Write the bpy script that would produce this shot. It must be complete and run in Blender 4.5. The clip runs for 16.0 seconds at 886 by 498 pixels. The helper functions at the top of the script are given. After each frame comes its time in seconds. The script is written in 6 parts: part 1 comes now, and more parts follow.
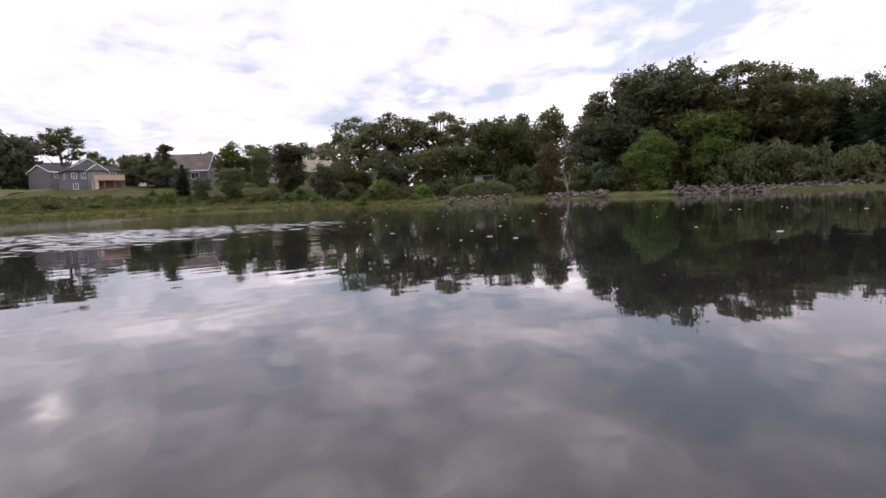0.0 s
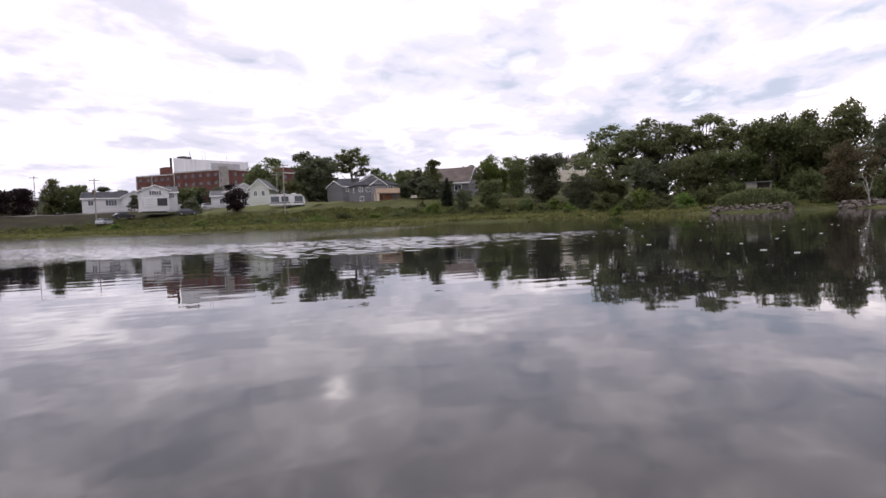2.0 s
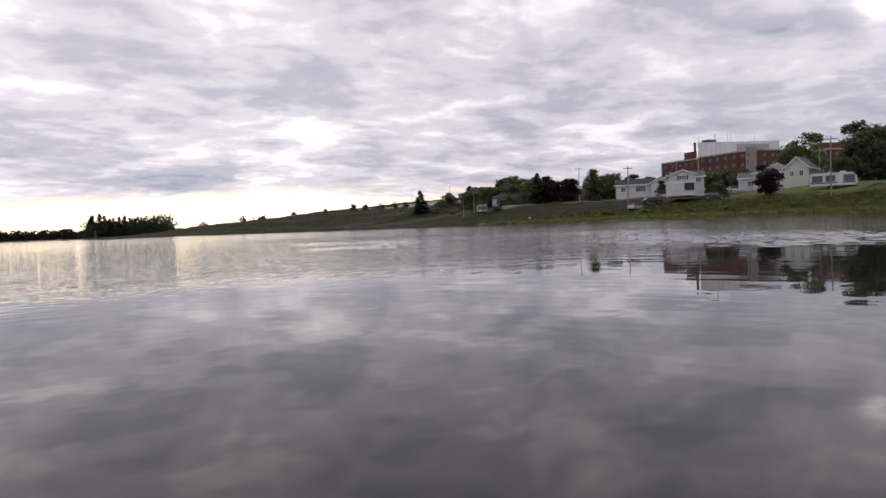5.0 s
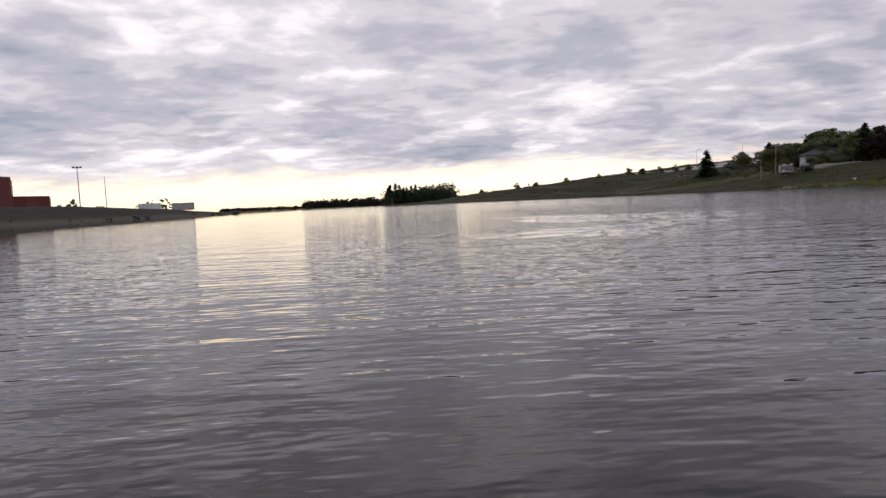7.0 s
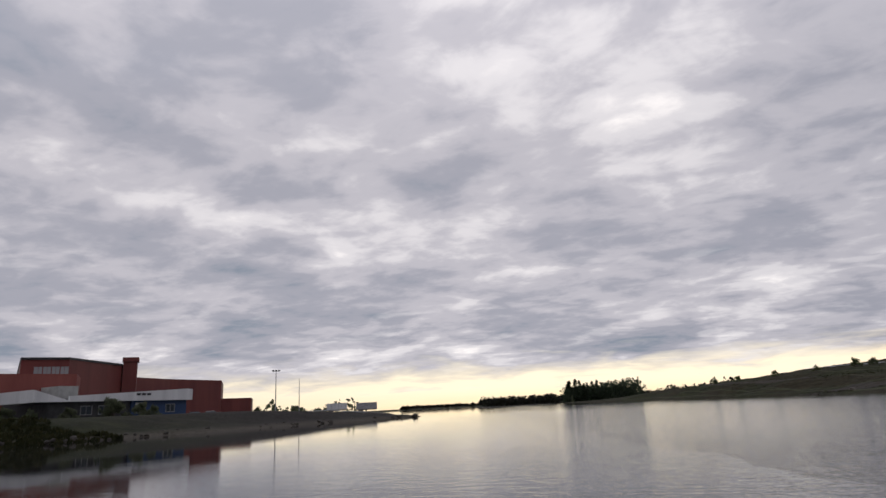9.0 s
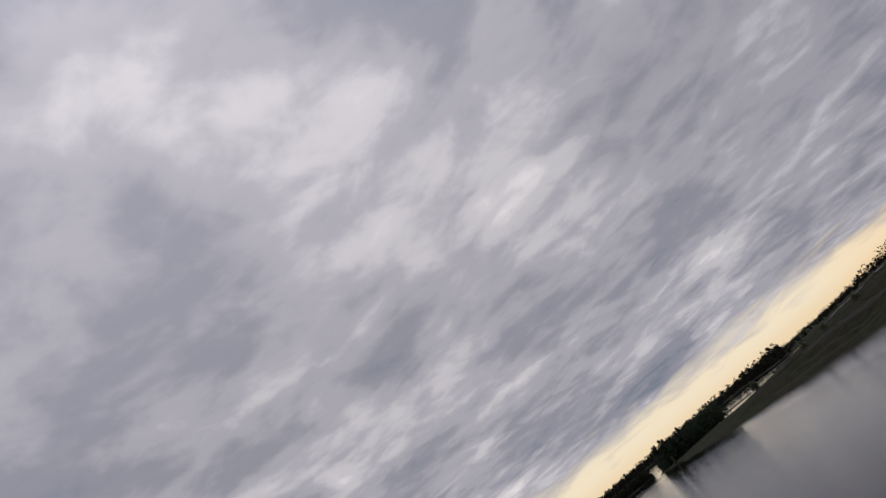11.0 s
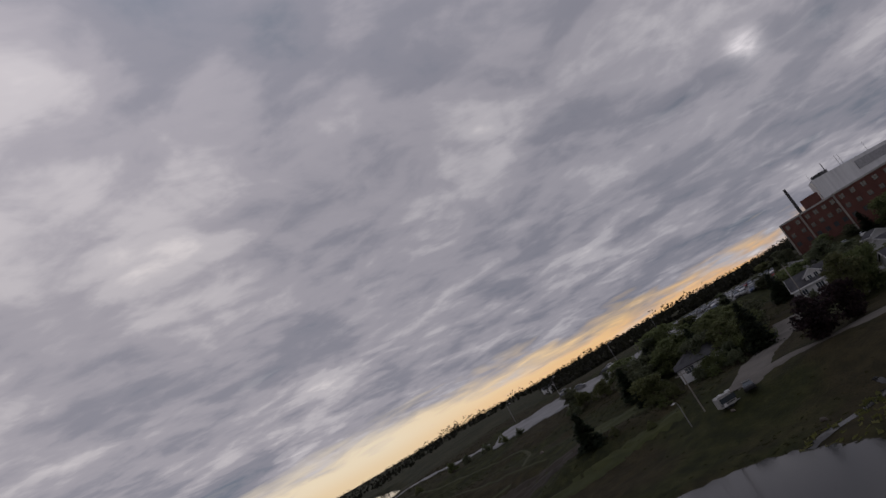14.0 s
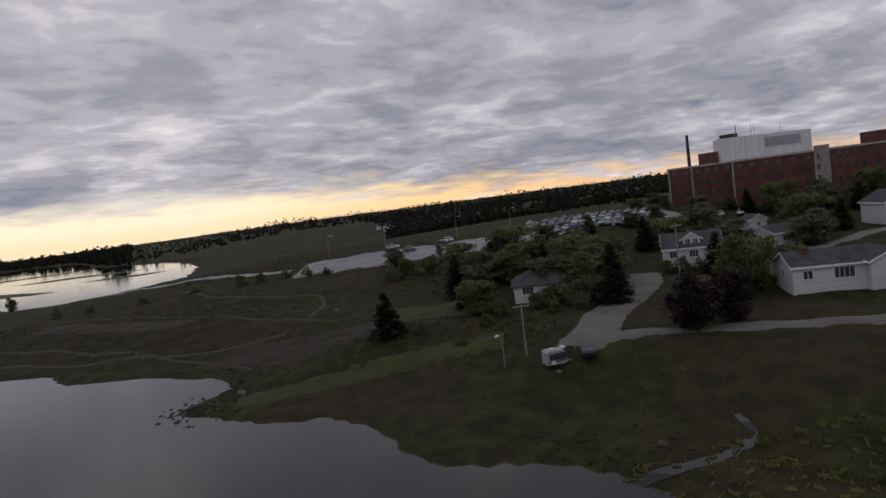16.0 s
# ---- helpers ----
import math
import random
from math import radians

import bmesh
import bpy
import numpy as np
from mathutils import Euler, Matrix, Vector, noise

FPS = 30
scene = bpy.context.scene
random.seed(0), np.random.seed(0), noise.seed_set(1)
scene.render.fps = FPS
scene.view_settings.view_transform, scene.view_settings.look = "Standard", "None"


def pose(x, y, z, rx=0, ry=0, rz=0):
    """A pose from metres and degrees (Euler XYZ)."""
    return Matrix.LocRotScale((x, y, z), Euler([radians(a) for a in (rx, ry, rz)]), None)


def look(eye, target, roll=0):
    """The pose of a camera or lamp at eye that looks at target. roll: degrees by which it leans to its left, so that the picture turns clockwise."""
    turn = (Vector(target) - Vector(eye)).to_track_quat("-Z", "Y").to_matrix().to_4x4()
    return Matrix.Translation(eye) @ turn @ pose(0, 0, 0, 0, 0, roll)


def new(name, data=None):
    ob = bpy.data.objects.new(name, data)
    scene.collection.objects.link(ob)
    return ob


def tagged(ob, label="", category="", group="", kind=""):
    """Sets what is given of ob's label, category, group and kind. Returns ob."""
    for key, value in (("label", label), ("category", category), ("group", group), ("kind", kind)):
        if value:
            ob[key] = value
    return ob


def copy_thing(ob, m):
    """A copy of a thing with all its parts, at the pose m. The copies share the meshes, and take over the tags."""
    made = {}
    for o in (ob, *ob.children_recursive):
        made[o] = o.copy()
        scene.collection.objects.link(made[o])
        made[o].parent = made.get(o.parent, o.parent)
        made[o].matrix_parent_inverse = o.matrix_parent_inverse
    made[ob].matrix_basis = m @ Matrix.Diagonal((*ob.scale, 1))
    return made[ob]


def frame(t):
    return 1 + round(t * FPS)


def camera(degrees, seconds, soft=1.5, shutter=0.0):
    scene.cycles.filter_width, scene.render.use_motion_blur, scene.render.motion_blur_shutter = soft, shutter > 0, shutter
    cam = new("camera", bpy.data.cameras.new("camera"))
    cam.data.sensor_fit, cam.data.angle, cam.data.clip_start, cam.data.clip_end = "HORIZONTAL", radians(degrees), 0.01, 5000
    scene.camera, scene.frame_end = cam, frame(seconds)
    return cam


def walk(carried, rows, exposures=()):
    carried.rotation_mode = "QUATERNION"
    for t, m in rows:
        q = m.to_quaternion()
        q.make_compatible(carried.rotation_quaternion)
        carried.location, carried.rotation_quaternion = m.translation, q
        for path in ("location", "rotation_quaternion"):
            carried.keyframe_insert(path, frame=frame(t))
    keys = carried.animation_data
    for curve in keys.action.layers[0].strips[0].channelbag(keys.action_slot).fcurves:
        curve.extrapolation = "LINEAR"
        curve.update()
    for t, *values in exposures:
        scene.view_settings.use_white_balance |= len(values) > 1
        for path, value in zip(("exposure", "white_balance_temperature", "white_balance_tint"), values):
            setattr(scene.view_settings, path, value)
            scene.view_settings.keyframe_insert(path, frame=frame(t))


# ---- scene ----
W_AZ = 65.0          # the sun's bearing, clockwise from +y
SUN_EL = 15.0


def aim(x, y, z, heading, pitch, bank):
    a, p = radians(heading), radians(pitch)
    d = Vector((math.sin(a) * math.cos(p), math.cos(a) * math.cos(p), math.sin(p)))
    return look((x, y, z), Vector((x, y, z)) + d * 50, -bank)


ROWS = [
    (0.0, 0.00, 0.00, 0.40, 98.43, -4.46, 2.29),
    (0.5, 0.00, 0.00, 0.40, 96.42, -4.16, 2.49),
    (1.0, 0.00, 0.00, 0.40, 90.38, -3.36, 2.65),
    (1.5, 0.00, 0.00, 0.40, 82.61, -2.61, 2.67),
    (2.0, 0.00, 0.00, 0.40, 75.27, -2.62, 2.26),
    (2.5, 0.00, 0.00, 0.40, 65.74, -2.97, 2.58),
    (3.0, 0.00, 0.00, 0.40, 54.39, -2.41, 3.03),
    (3.5, 0.00, 0.00, 0.40, 42.68, -2.29, 3.17),
    (3.7, 0.00, 0.00, 0.40, 38.22, -2.46, 3.34),
    (4.3, 0.42, 0.98, 0.40, 30.60, -2.60, 2.90),
    (5.0, 1.26, 2.80, 0.40, 29.60, -2.20, 2.10),
    (5.8, 2.24, 4.76, 0.40, 28.87, -0.82, 1.82),
    (6.0, 2.52, 5.32, 0.40, 27.82, -1.87, 1.69),
    (6.5, 3.22, 6.86, 0.40, 18.00, -3.42, 1.80),
    (7.0, 3.64, 8.12, 0.40, 4.42, -4.31, 2.59),
    (7.5, 3.78, 9.52, 0.40, -3.45, -4.38, 2.46),
    (8.0, 3.64, 10.92, 0.40, -10.60, -3.22, 4.39),
    (8.2, 3.40, 11.45, 0.41, -11.48, 2.22, 10.74),
    (8.5, 3.10, 12.25, 0.48, -15.16, 12.56, 17.49),
    (9.0, 2.40, 13.60, 1.55, -10.76, 14.41, 2.95),
    (9.2, 2.12, 15.28, 2.15, -13.65, 12.76, 7.71),
    (11.3, -19.40, 47.55, 13.45, 5.00, 27.78, 44.87),
    (11.5, -18.60, 51.15, 14.65, 9.80, 28.06, 45.93),
    (12.0, -10.78, 55.88, 16.06, 19.18, 23.66, 45.92),
    (12.5, -2.61, 60.49, 17.18, 18.14, 16.47, 39.67),
    (13.0, 4.32, 66.36, 18.86, 23.75, 14.74, 35.90),
    (13.5, 11.54, 70.92, 19.68, 31.05, 17.03, 33.05),
    (14.0, 17.54, 75.90, 21.18, 33.31, 14.75, 29.59),
    (14.5, 22.96, 81.07, 22.83, 34.79, 11.00, 26.65),
    (15.0, 28.52, 86.05, 24.24, 36.93, 7.33, 20.30),
    (15.5, 33.45, 92.19, 25.30, 39.26, 1.94, 15.01),
    (16.0, 37.68, 97.13, 26.09, 40.13, -4.38, 7.43),
]
cam = camera(71.5, 16.0, soft=1.5)
walk(cam, [(r[0], aim(*r[1:])) for r in ROWS],
     exposures=[(0, 1.54, 6750, 17), (1.5, 1.48, 6750, 17), (2.5, 1.32, 6750, 17), (3.5, 1.07, 6750, 16), (6, 0.6, 6800, 14), (7, 0.54, 6700, 14), (8, 0.5, 6600, 13), (8.5, 0.35, 6600, 12), (9, 0.15, 6600, 11), (9.3, 0.1, 6600, 12), (11.3, -0.42, 6500, 13), (12, -0.6, 6600, 15), (13, -0.66, 6600, 15), (13.7, -0.56, 6600, 15), (14.5, -0.4, 6600, 14), (15.2, -0.2, 6600, 14), (16, -0.02, 6600, 13)])

# ---- sky and sun ----
world = bpy.data.worlds.new("world")
scene.world = world
world.use_nodes = True
wt = world.node_tree
wt.nodes.clear()


def wn(kind, **sets):
    n = wt.nodes.new(kind)
    for k, v in sets.items():
        if k == "operation":
            n.operation = v
        elif k == "blend":
            n.data_type, n.blend_type = "RGBA", v
    return n


def wmath(op, a, b=None, c=None):
    n = wn("ShaderNodeMath", operation=op)
    for i, v in enumerate((a, b, c)):
        if v is None:
            continue
        if isinstance(v, (int, float)):
            n.inputs[i].default_value = v
        else:
            wt.links.new(v, n.inputs[i])
    return n.outputs[0]


def wmix(kind, fac, a, b):
    n = wn("ShaderNodeMix", blend=kind)
    for s, v in (("Factor_Float", fac), ("A_Color", a), ("B_Color", b)):
        sock = next(q for q in n.inputs if q.identifier == s)
        if isinstance(v, (int, float)):
            sock.default_value = v
        elif isinstance(v, tuple):
            sock.default_value = (*v, 1)
        else:
            wt.links.new(v, sock)
    return next(q for q in n.outputs if q.identifier == "Result_Color")


def wramp(fac, stops):
    n = wt.nodes.new("ShaderNodeValToRGB")
    e = n.color_ramp.elements
    while len(e) < len(stops):
        e.new(0.5)
    for q, (p, c) in zip(e, stops):
        q.position, q.color = p, (*c, 1)
    n.color_ramp.interpolation = "EASE"
    wt.links.new(fac, n.inputs[0])
    return n.outputs[0]


tc = wt.nodes.new("ShaderNodeTexCoord")
sep = wt.nodes.new("ShaderNodeSeparateXYZ")
wt.links.new(tc.outputs["Generated"], sep.inputs[0])
dx, dy, dz = sep.outputs
up = wmath("MAXIMUM", dz, 0.0)
den = wmath("ADD", up, 0.14)
cx, cy = wmath("DIVIDE", dx, den), wmath("DIVIDE", dy, den)


def cloud(scale, detail, rough, sx, sy, rz, off, dist=0.0):
    comb = wt.nodes.new("ShaderNodeCombineXYZ")
    wt.links.new(cx, comb.inputs[0]), wt.links.new(cy, comb.inputs[1])
    mp = wt.nodes.new("ShaderNodeMapping")
    mp.inputs["Location"].default_value = (off, off * 0.7, off * 0.3)
    mp.inputs["Rotation"].default_value = (0, 0, radians(rz))
    mp.inputs["Scale"].default_value = (sx, sy, 1)
    wt.links.new(comb.outputs[0], mp.inputs[0])
    n = wt.nodes.new("ShaderNodeTexNoise")
    n.inputs["Scale"].default_value, n.inputs["Detail"].default_value = scale, detail
    n.inputs["Roughness"].default_value, n.inputs["Distortion"].default_value = rough, dist
    wt.links.new(mp.outputs[0], n.inputs["Vector"])
    return n.outputs["Fac"]


big = cloud(0.85, 2, 0.45, 1.0, 1.0, 20, 3.1, 0.25)
mid = cloud(2.1, 5, 0.5, 0.95, 1.05, 25, 7.7, 0.35)
fine = cloud(6.0, 6, 0.55, 0.9, 1.1, 30, 1.3, 0.3)


def toward(az, el):
    a, e = radians(az), radians(el)
    return Vector((math.sin(a) * math.cos(e), math.cos(a) * math.cos(e), math.sin(e)))


def near(az, el, width):
    """1 in that direction of the sky, falling to a half at width degrees from it."""
    v = toward(az, el)
    d = wmath("ADD", wmath("ADD", wmath("MULTIPLY", dx, v.x), wmath("MULTIPLY", dy, v.y)), wmath("MULTIPLY", dz, v.z))
    return wmath("POWER", wmath("MAXIMUM", d, 0.0), math.log(0.5) / math.log(math.cos(radians(width))))


mixn = wmath("ADD", wmath("MULTIPLY", big, 0.40), wmath("ADD", wmath("MULTIPLY", mid, 0.40), wmath("MULTIPLY", fine, 0.20)))
# the thicker and the thinner patches of the cloud sheet
# the last two are unseen bright spots, added so the water reflects more light
for az, el, width, k in ((20, 23, 6, -0.060), (3, 21.5, 4, -0.045), (27, 20, 5, -0.030), (33.5, 24.7, 3, -0.045), (8, 52, 6, -0.060), (0, 54, 4.5, 0.055), (22, 38, 4.5, 0.050),
                         (7, 32, 5, 0.040), (-19, 34, 9, 0.025), (60, 19, 3.5, 0.060), (33, 7.5, 3, 0.035), (25, 11, 8, 0.045), (12, 14, 5, 0.035), (-27, 13, 6, -0.035), (95, 12, 8, -0.035), (118, 13, 8, -0.035), (74, 15, 7, -0.025), (100, 36, 12, 0.035), (62, 34, 8, 0.025)):
    mixn = wmath("ADD", mixn, wmath("MULTIPLY", near(az, el, width), k))
grey = wramp(mixn, [(0.36, (0.225, 0.262, 0.325)), (0.455, (0.345, 0.352, 0.41)), (0.53, (0.48, 0.472, 0.522)), (0.60, (0.68, 0.664, 0.695)), (0.68, (0.96, 0.925, 0.92))])
sky = wt.nodes.new("ShaderNodeTexSky")
sky.sky_type, sky.sun_disc = "NISHITA", False
sky.sun_elevation, sky.sun_rotation = radians(SUN_EL), radians(W_AZ)
clear = wmix("MULTIPLY", 1.0, sky.outputs[0], (0.05, 0.055, 0.065))
# thin bright crests low in the sky
crest = wramp(cloud(3.1, 5, 0.55, 0.8, 1.25, 28, 5.2, 0.4), [(0.56, (0, 0, 0)), (0.70, (1, 1, 1))])
crest = wmath("MULTIPLY", crest, wmath("MULTIPLY", wmath("MAXIMUM", wmath("SUBTRACT", 0.45, up), 0.0), 0.4))
grey = wmix("ADD", crest, grey, (0.95, 0.90, 0.82))
clear = wmix("MIX", 0.75, clear, (0.29, 0.35, 0.45))
gap = wmath("MULTIPLY", wramp(big, [(0.30, (1, 1, 1)), (0.42, (0, 0, 0))]), wmath("MULTIPLY", wmath("MINIMUM", wmath("MAXIMUM", wmath("SUBTRACT", up, 0.25), 0.0), 0.25), 1.6))
sheet = wmix("MIX", gap, grey, clear)
# a heavier bank of cloud low over the hill
hd = Vector((math.sin(radians(58)), math.cos(radians(58)), 0.12)).normalized()
hdot = wmath("ADD", wmath("ADD", wmath("MULTIPLY", dx, hd.x), wmath("MULTIPLY", dy, hd.y)), wmath("MULTIPLY", dz, hd.z))
heavy = wmath("MULTIPLY", wmath("POWER", wmath("MAXIMUM", hdot, 0.0), 6.0), 0.6)
sheet = wmix("MULTIPLY", heavy, sheet, (0.50, 0.54, 0.60))
sheet = wmix("ADD", wmath("MULTIPLY", wmath("MINIMUM", wmath("MAXIMUM", wmath("SUBTRACT", up, 0.4), 0.0), 0.45), 0.75), sheet, sheet)
# an overcast sky is brightest overhead
sheet = wmix("ADD", wmath("MULTIPLY", wmath("MAXIMUM", wmath("SUBTRACT", up, 0.82), 0.0), 2.8), sheet, sheet)
# thin bright cloud round the hidden sun, and the clear evening strip along the western horizon
sd = toward(W_AZ, SUN_EL)
dot = wmath("ADD", wmath("ADD", wmath("MULTIPLY", dx, sd.x), wmath("MULTIPLY", dy, sd.y)), wmath("MULTIPLY", dz, sd.z))
veil = wmath("POWER", wmath("MAXIMUM", dot, 0.0), 14.0)
core = wmath("POWER", wmath("MAXIMUM", dot, 0.0), 5000.0)
bright = wmath("ADD", wmath("MULTIPLY", veil, wmath("MULTIPLY", mid, 0.22)), wmath("MULTIPLY", core, wmath("MULTIPLY", wmath("POWER", fine, 2.0), 3.2)))
sheet = wmix("ADD", bright, sheet, (0.75, 0.72, 0.70))
wd = Vector((math.sin(radians(18)), math.cos(radians(18)), 0))
west = wmath("MULTIPLY", wmath("ADD", wmath("ADD", wmath("MULTIPLY", dx, wd.x), wmath("MULTIPLY", dy, wd.y)), 0.25), 0.85)
west = wmath("MINIMUM", wmath("MAXIMUM", west, 0.0), 1.0)
turn_ = wmath("MINIMUM", wmath("MAXIMUM", wmath("MULTIPLY", wmath("SUBTRACT", dx, 0.35), 2.2), 0.0), 1.0)
low = wmath("MULTIPLY", wmath("SUBTRACT", wmath("SUBTRACT", 0.072, wmath("MULTIPLY", turn_, 0.040)), wmath("ADD", up, wmath("MULTIPLY", wmath("SUBTRACT", mid, 0.5), 0.10))), 26.0)
low = wmath("MINIMUM", wmath("MAXIMUM", low, 0.0), 1.0)
cream = wramp(up, [(0.0, (1.06, 0.84, 0.53)), (0.03, (1.10, 0.96, 0.70)), (0.09, (0.92, 0.86, 0.74))])
amber = wramp(up, [(0.0, (1.45, 0.80, 0.24)), (0.03, (1.45, 0.95, 0.38)), (0.09, (1.0, 0.80, 0.52))])
strip = wmix("MIX", turn_, cream, amber)
low = wmath("MULTIPLY", low, wmath("SUBTRACT", 1.0, wmath("MULTIPLY", turn_, 0.3)))
sheet = wmix("MIX", wmath("MULTIPLY", low, west), sheet, strip)
bg = wt.nodes.new("ShaderNodeBackground")
bg.inputs["Strength"].default_value = 1.0
wt.links.new(sheet, bg.inputs["Color"])
wout = wt.nodes.new("ShaderNodeOutputWorld")
wt.links.new(bg.outputs[0], wout.inputs[0])

sun = new("sun", bpy.data.lights.new("sun", "SUN"))
sun.data.energy, sun.data.angle, sun.data.color = 0.002, radians(15), (1.0, 0.93, 0.82)
sun.matrix_world = look(tuple(sd * 400), (0, 0, 0))

# ---- materials ----
def material(name, a, b, scale=1.0, rough=0.8, bump=0.0, fine=None, spec=0.3, metal=0.0, detail=5, stretch=(1, 1, 1), per=0.0, bdist=0.05):
    """Two-scale noise between colours a and b, in object metres."""
    m = bpy.data.materials.new(name)
    m.use_nodes = True
    nt = m.node_tree
    p = nt.nodes["Principled BSDF"]
    geo = nt.nodes.new("ShaderNodeTexCoord")
    mp = nt.nodes.new("ShaderNodeMapping")
    mp.inputs["Scale"].default_value = stretch
    nt.links.new(geo.outputs["Object"], mp.inputs[0])
    n1 = nt.nodes.new("ShaderNodeTexNoise")
    n1.inputs["Scale"].default_value, n1.inputs["Detail"].default_value = scale, detail
    n2 = nt.nodes.new("ShaderNodeTexNoise")
    n2.inputs["Scale"].default_value, n2.inputs["Detail"].default_value = scale * 9 if fine is None else fine, 3
    for n in (n1, n2):
        nt.links.new(mp.outputs[0], n.inputs["Vector"])
    add = nt.nodes.new("ShaderNodeMath")
    add.operation = "MULTIPLY_ADD"
    nt.links.new(n2.outputs["Fac"], add.inputs[0])
    add.inputs[1].default_value = 0.45
    nt.links.new(n1.outputs["Fac"], add.inputs[2])
    rp = nt.nodes.new("ShaderNodeValToRGB")
    rp.color_ramp.elements[0].position, rp.color_ramp.elements[1].position = 0.5, 0.95
    rp.color_ramp.elements[0].color, rp.color_ramp.elements[1].color = (*a, 1), (*b, 1)
    nt.links.new(add.outputs[0], rp.inputs[0])
    col = rp.outputs[0]
    if per:
        oi = nt.nodes.new("ShaderNodeObjectInfo")
        hs = nt.nodes.new("ShaderNodeHueSaturation")
        mr = nt.nodes.new("ShaderNodeMapRange")
        mr.inputs["To Min"].default_value, mr.inputs["To Max"].default_value = 1 - per, 1 + per
        nt.links.new(oi.outputs["Random"], mr.inputs["Value"])
        nt.links.new(mr.outputs[0], hs.inputs["Value"])
        nt.links.new(col, hs.inputs["Color"])
        col = hs.outputs[0]
    nt.links.new(col, p.inputs["Base Color"])
    p.inputs["Roughness"].default_value, p.inputs["Metallic"].default_value = rough, metal
    p.inputs["Specular IOR Level"].default_value = spec
    if bump:
        bp = nt.nodes.new("ShaderNodeBump")
        bp.inputs["Strength"].default_value, bp.inputs["Distance"].default_value = bump, bdist
        nt.links.new(add.outputs[0], bp.inputs["Height"])
        nt.links.new(bp.outputs[0], p.inputs["Normal"])
    return m


def leaf_material(name, a, b, c):
    """Leaves vary leaf by leaf and tree by tree, and let some light through."""
    m = bpy.data.materials.new(name)
    m.use_nodes = True
    nt = m.node_tree
    p = nt.nodes["Principled BSDF"]
    g = nt.nodes.new("ShaderNodeNewGeometry")
    rp = nt.nodes.new("ShaderNodeValToRGB")
    e = rp.color_ramp.elements
    e.new(0.5)
    for q, (pos, col) in zip(e, ((0.0, a), (0.55, b), (1.0, c))):
        q.position, q.color = pos, (*col, 1)
    nt.links.new(g.outputs["Random Per Island"], rp.inputs[0])
    oi = nt.nodes.new("ShaderNodeObjectInfo")
    hs = nt.nodes.new("ShaderNodeHueSaturation")
    mr = nt.nodes.new("ShaderNodeMapRange")
    mr.inputs["To Min"].default_value, mr.inputs["To Max"].default_value = 0.78, 1.22
    mh = nt.nodes.new("ShaderNodeMapRange")
    mh.inputs["To Min"].default_value, mh.inputs["To Max"].default_value = 0.48, 0.515
    nt.links.new(oi.outputs["Random"], mr.inputs["Value"]), nt.links.new(oi.outputs["Random"], mh.inputs["Value"])
    nt.links.new(mr.outputs[0], hs.inputs["Value"]), nt.links.new(mh.outputs[0], hs.inputs["Hue"])
    nt.links.new(rp.outputs[0], hs.inputs["Color"])
    nt.links.new(hs.outputs[0], p.inputs["Base Color"])
    p.inputs["Roughness"].default_value, p.inputs["Specular IOR Level"].default_value = 0.6, 0.25
    tr = nt.nodes.new("ShaderNodeBsdfTranslucent")
    nt.links.new(hs.outputs[0], tr.inputs["Color"])
    mx = nt.nodes.new("ShaderNodeMixShader")
    mx.inputs[0].default_value = 0.55
    nt.links.new(p.outputs[0], mx.inputs[1]), nt.links.new(tr.outputs[0], mx.inputs[2])
    nt.links.new(mx.outputs[0], nt.nodes["Material Output"].inputs["Surface"])
    return m


def glass_material(name, tint):
    m = bpy.data.materials.new(name)
    m.use_nodes = True
    p = m.node_tree.nodes["Principled BSDF"]
    p.inputs["Base Color"].default_value = (*tint, 1)
    p.inputs["Roughness"].default_value, p.inputs["Specular IOR Level"].default_value = 0.06, 0.7
    return m


LEAF_MID = leaf_material("leaf_mid", (0.104, 0.120, 0.052), (0.134, 0.154, 0.064), (0.170, 0.194, 0.082))
LEAF_DARK = leaf_material("leaf_dark", (0.092, 0.105, 0.062), (0.116, 0.132, 0.075), (0.146, 0.164, 0.090))
LEAF_LIGHT = leaf_material("leaf_light", (0.100, 0.148, 0.034), (0.138, 0.196, 0.046), (0.185, 0.250, 0.066))
LEAF_NEEDLE = leaf_material("leaf_needle", (0.018, 0.027, 0.016), (0.028, 0.040, 0.022), (0.045, 0.060, 0.031))
LEAF_PURPLE = leaf_material("leaf_purple", (0.016, 0.010, 0.013), (0.029, 0.017, 0.019), (0.052, 0.029, 0.029))
LEAF_RUST = leaf_material("leaf_rust", (0.072, 0.058, 0.034), (0.110, 0.090, 0.048), (0.158, 0.136, 0.070))
LEAF_OLIVE = leaf_material("leaf_olive", (0.067, 0.081, 0.032), (0.104, 0.124, 0.045), (0.160, 0.182, 0.074))
BARK = material("bark", (0.05, 0.042, 0.034), (0.12, 0.10, 0.08), 1.5, 0.9, 0.5)
BARK_WHITE = material("bark_white", (0.17, 0.16, 0.145), (0.34, 0.325, 0.30), 2.5, 0.8, 0.3)
SIDING_WHITE = material("siding_white", (0.459, 0.466, 0.474), (0.581, 0.581, 0.581), 0.6, 0.6, 0.15, stretch=(0.2, 0.2, 5))
SIDING_GREY = material("siding_grey", (0.105, 0.105, 0.108), (0.155, 0.155, 0.158), 0.6, 0.7, 0.15, stretch=(0.2, 0.2, 5))
SIDING_BLUE = material("siding_blue", (0.165, 0.172, 0.185), (0.225, 0.232, 0.245), 0.6, 0.7, 0.15, stretch=(0.2, 0.2, 5))
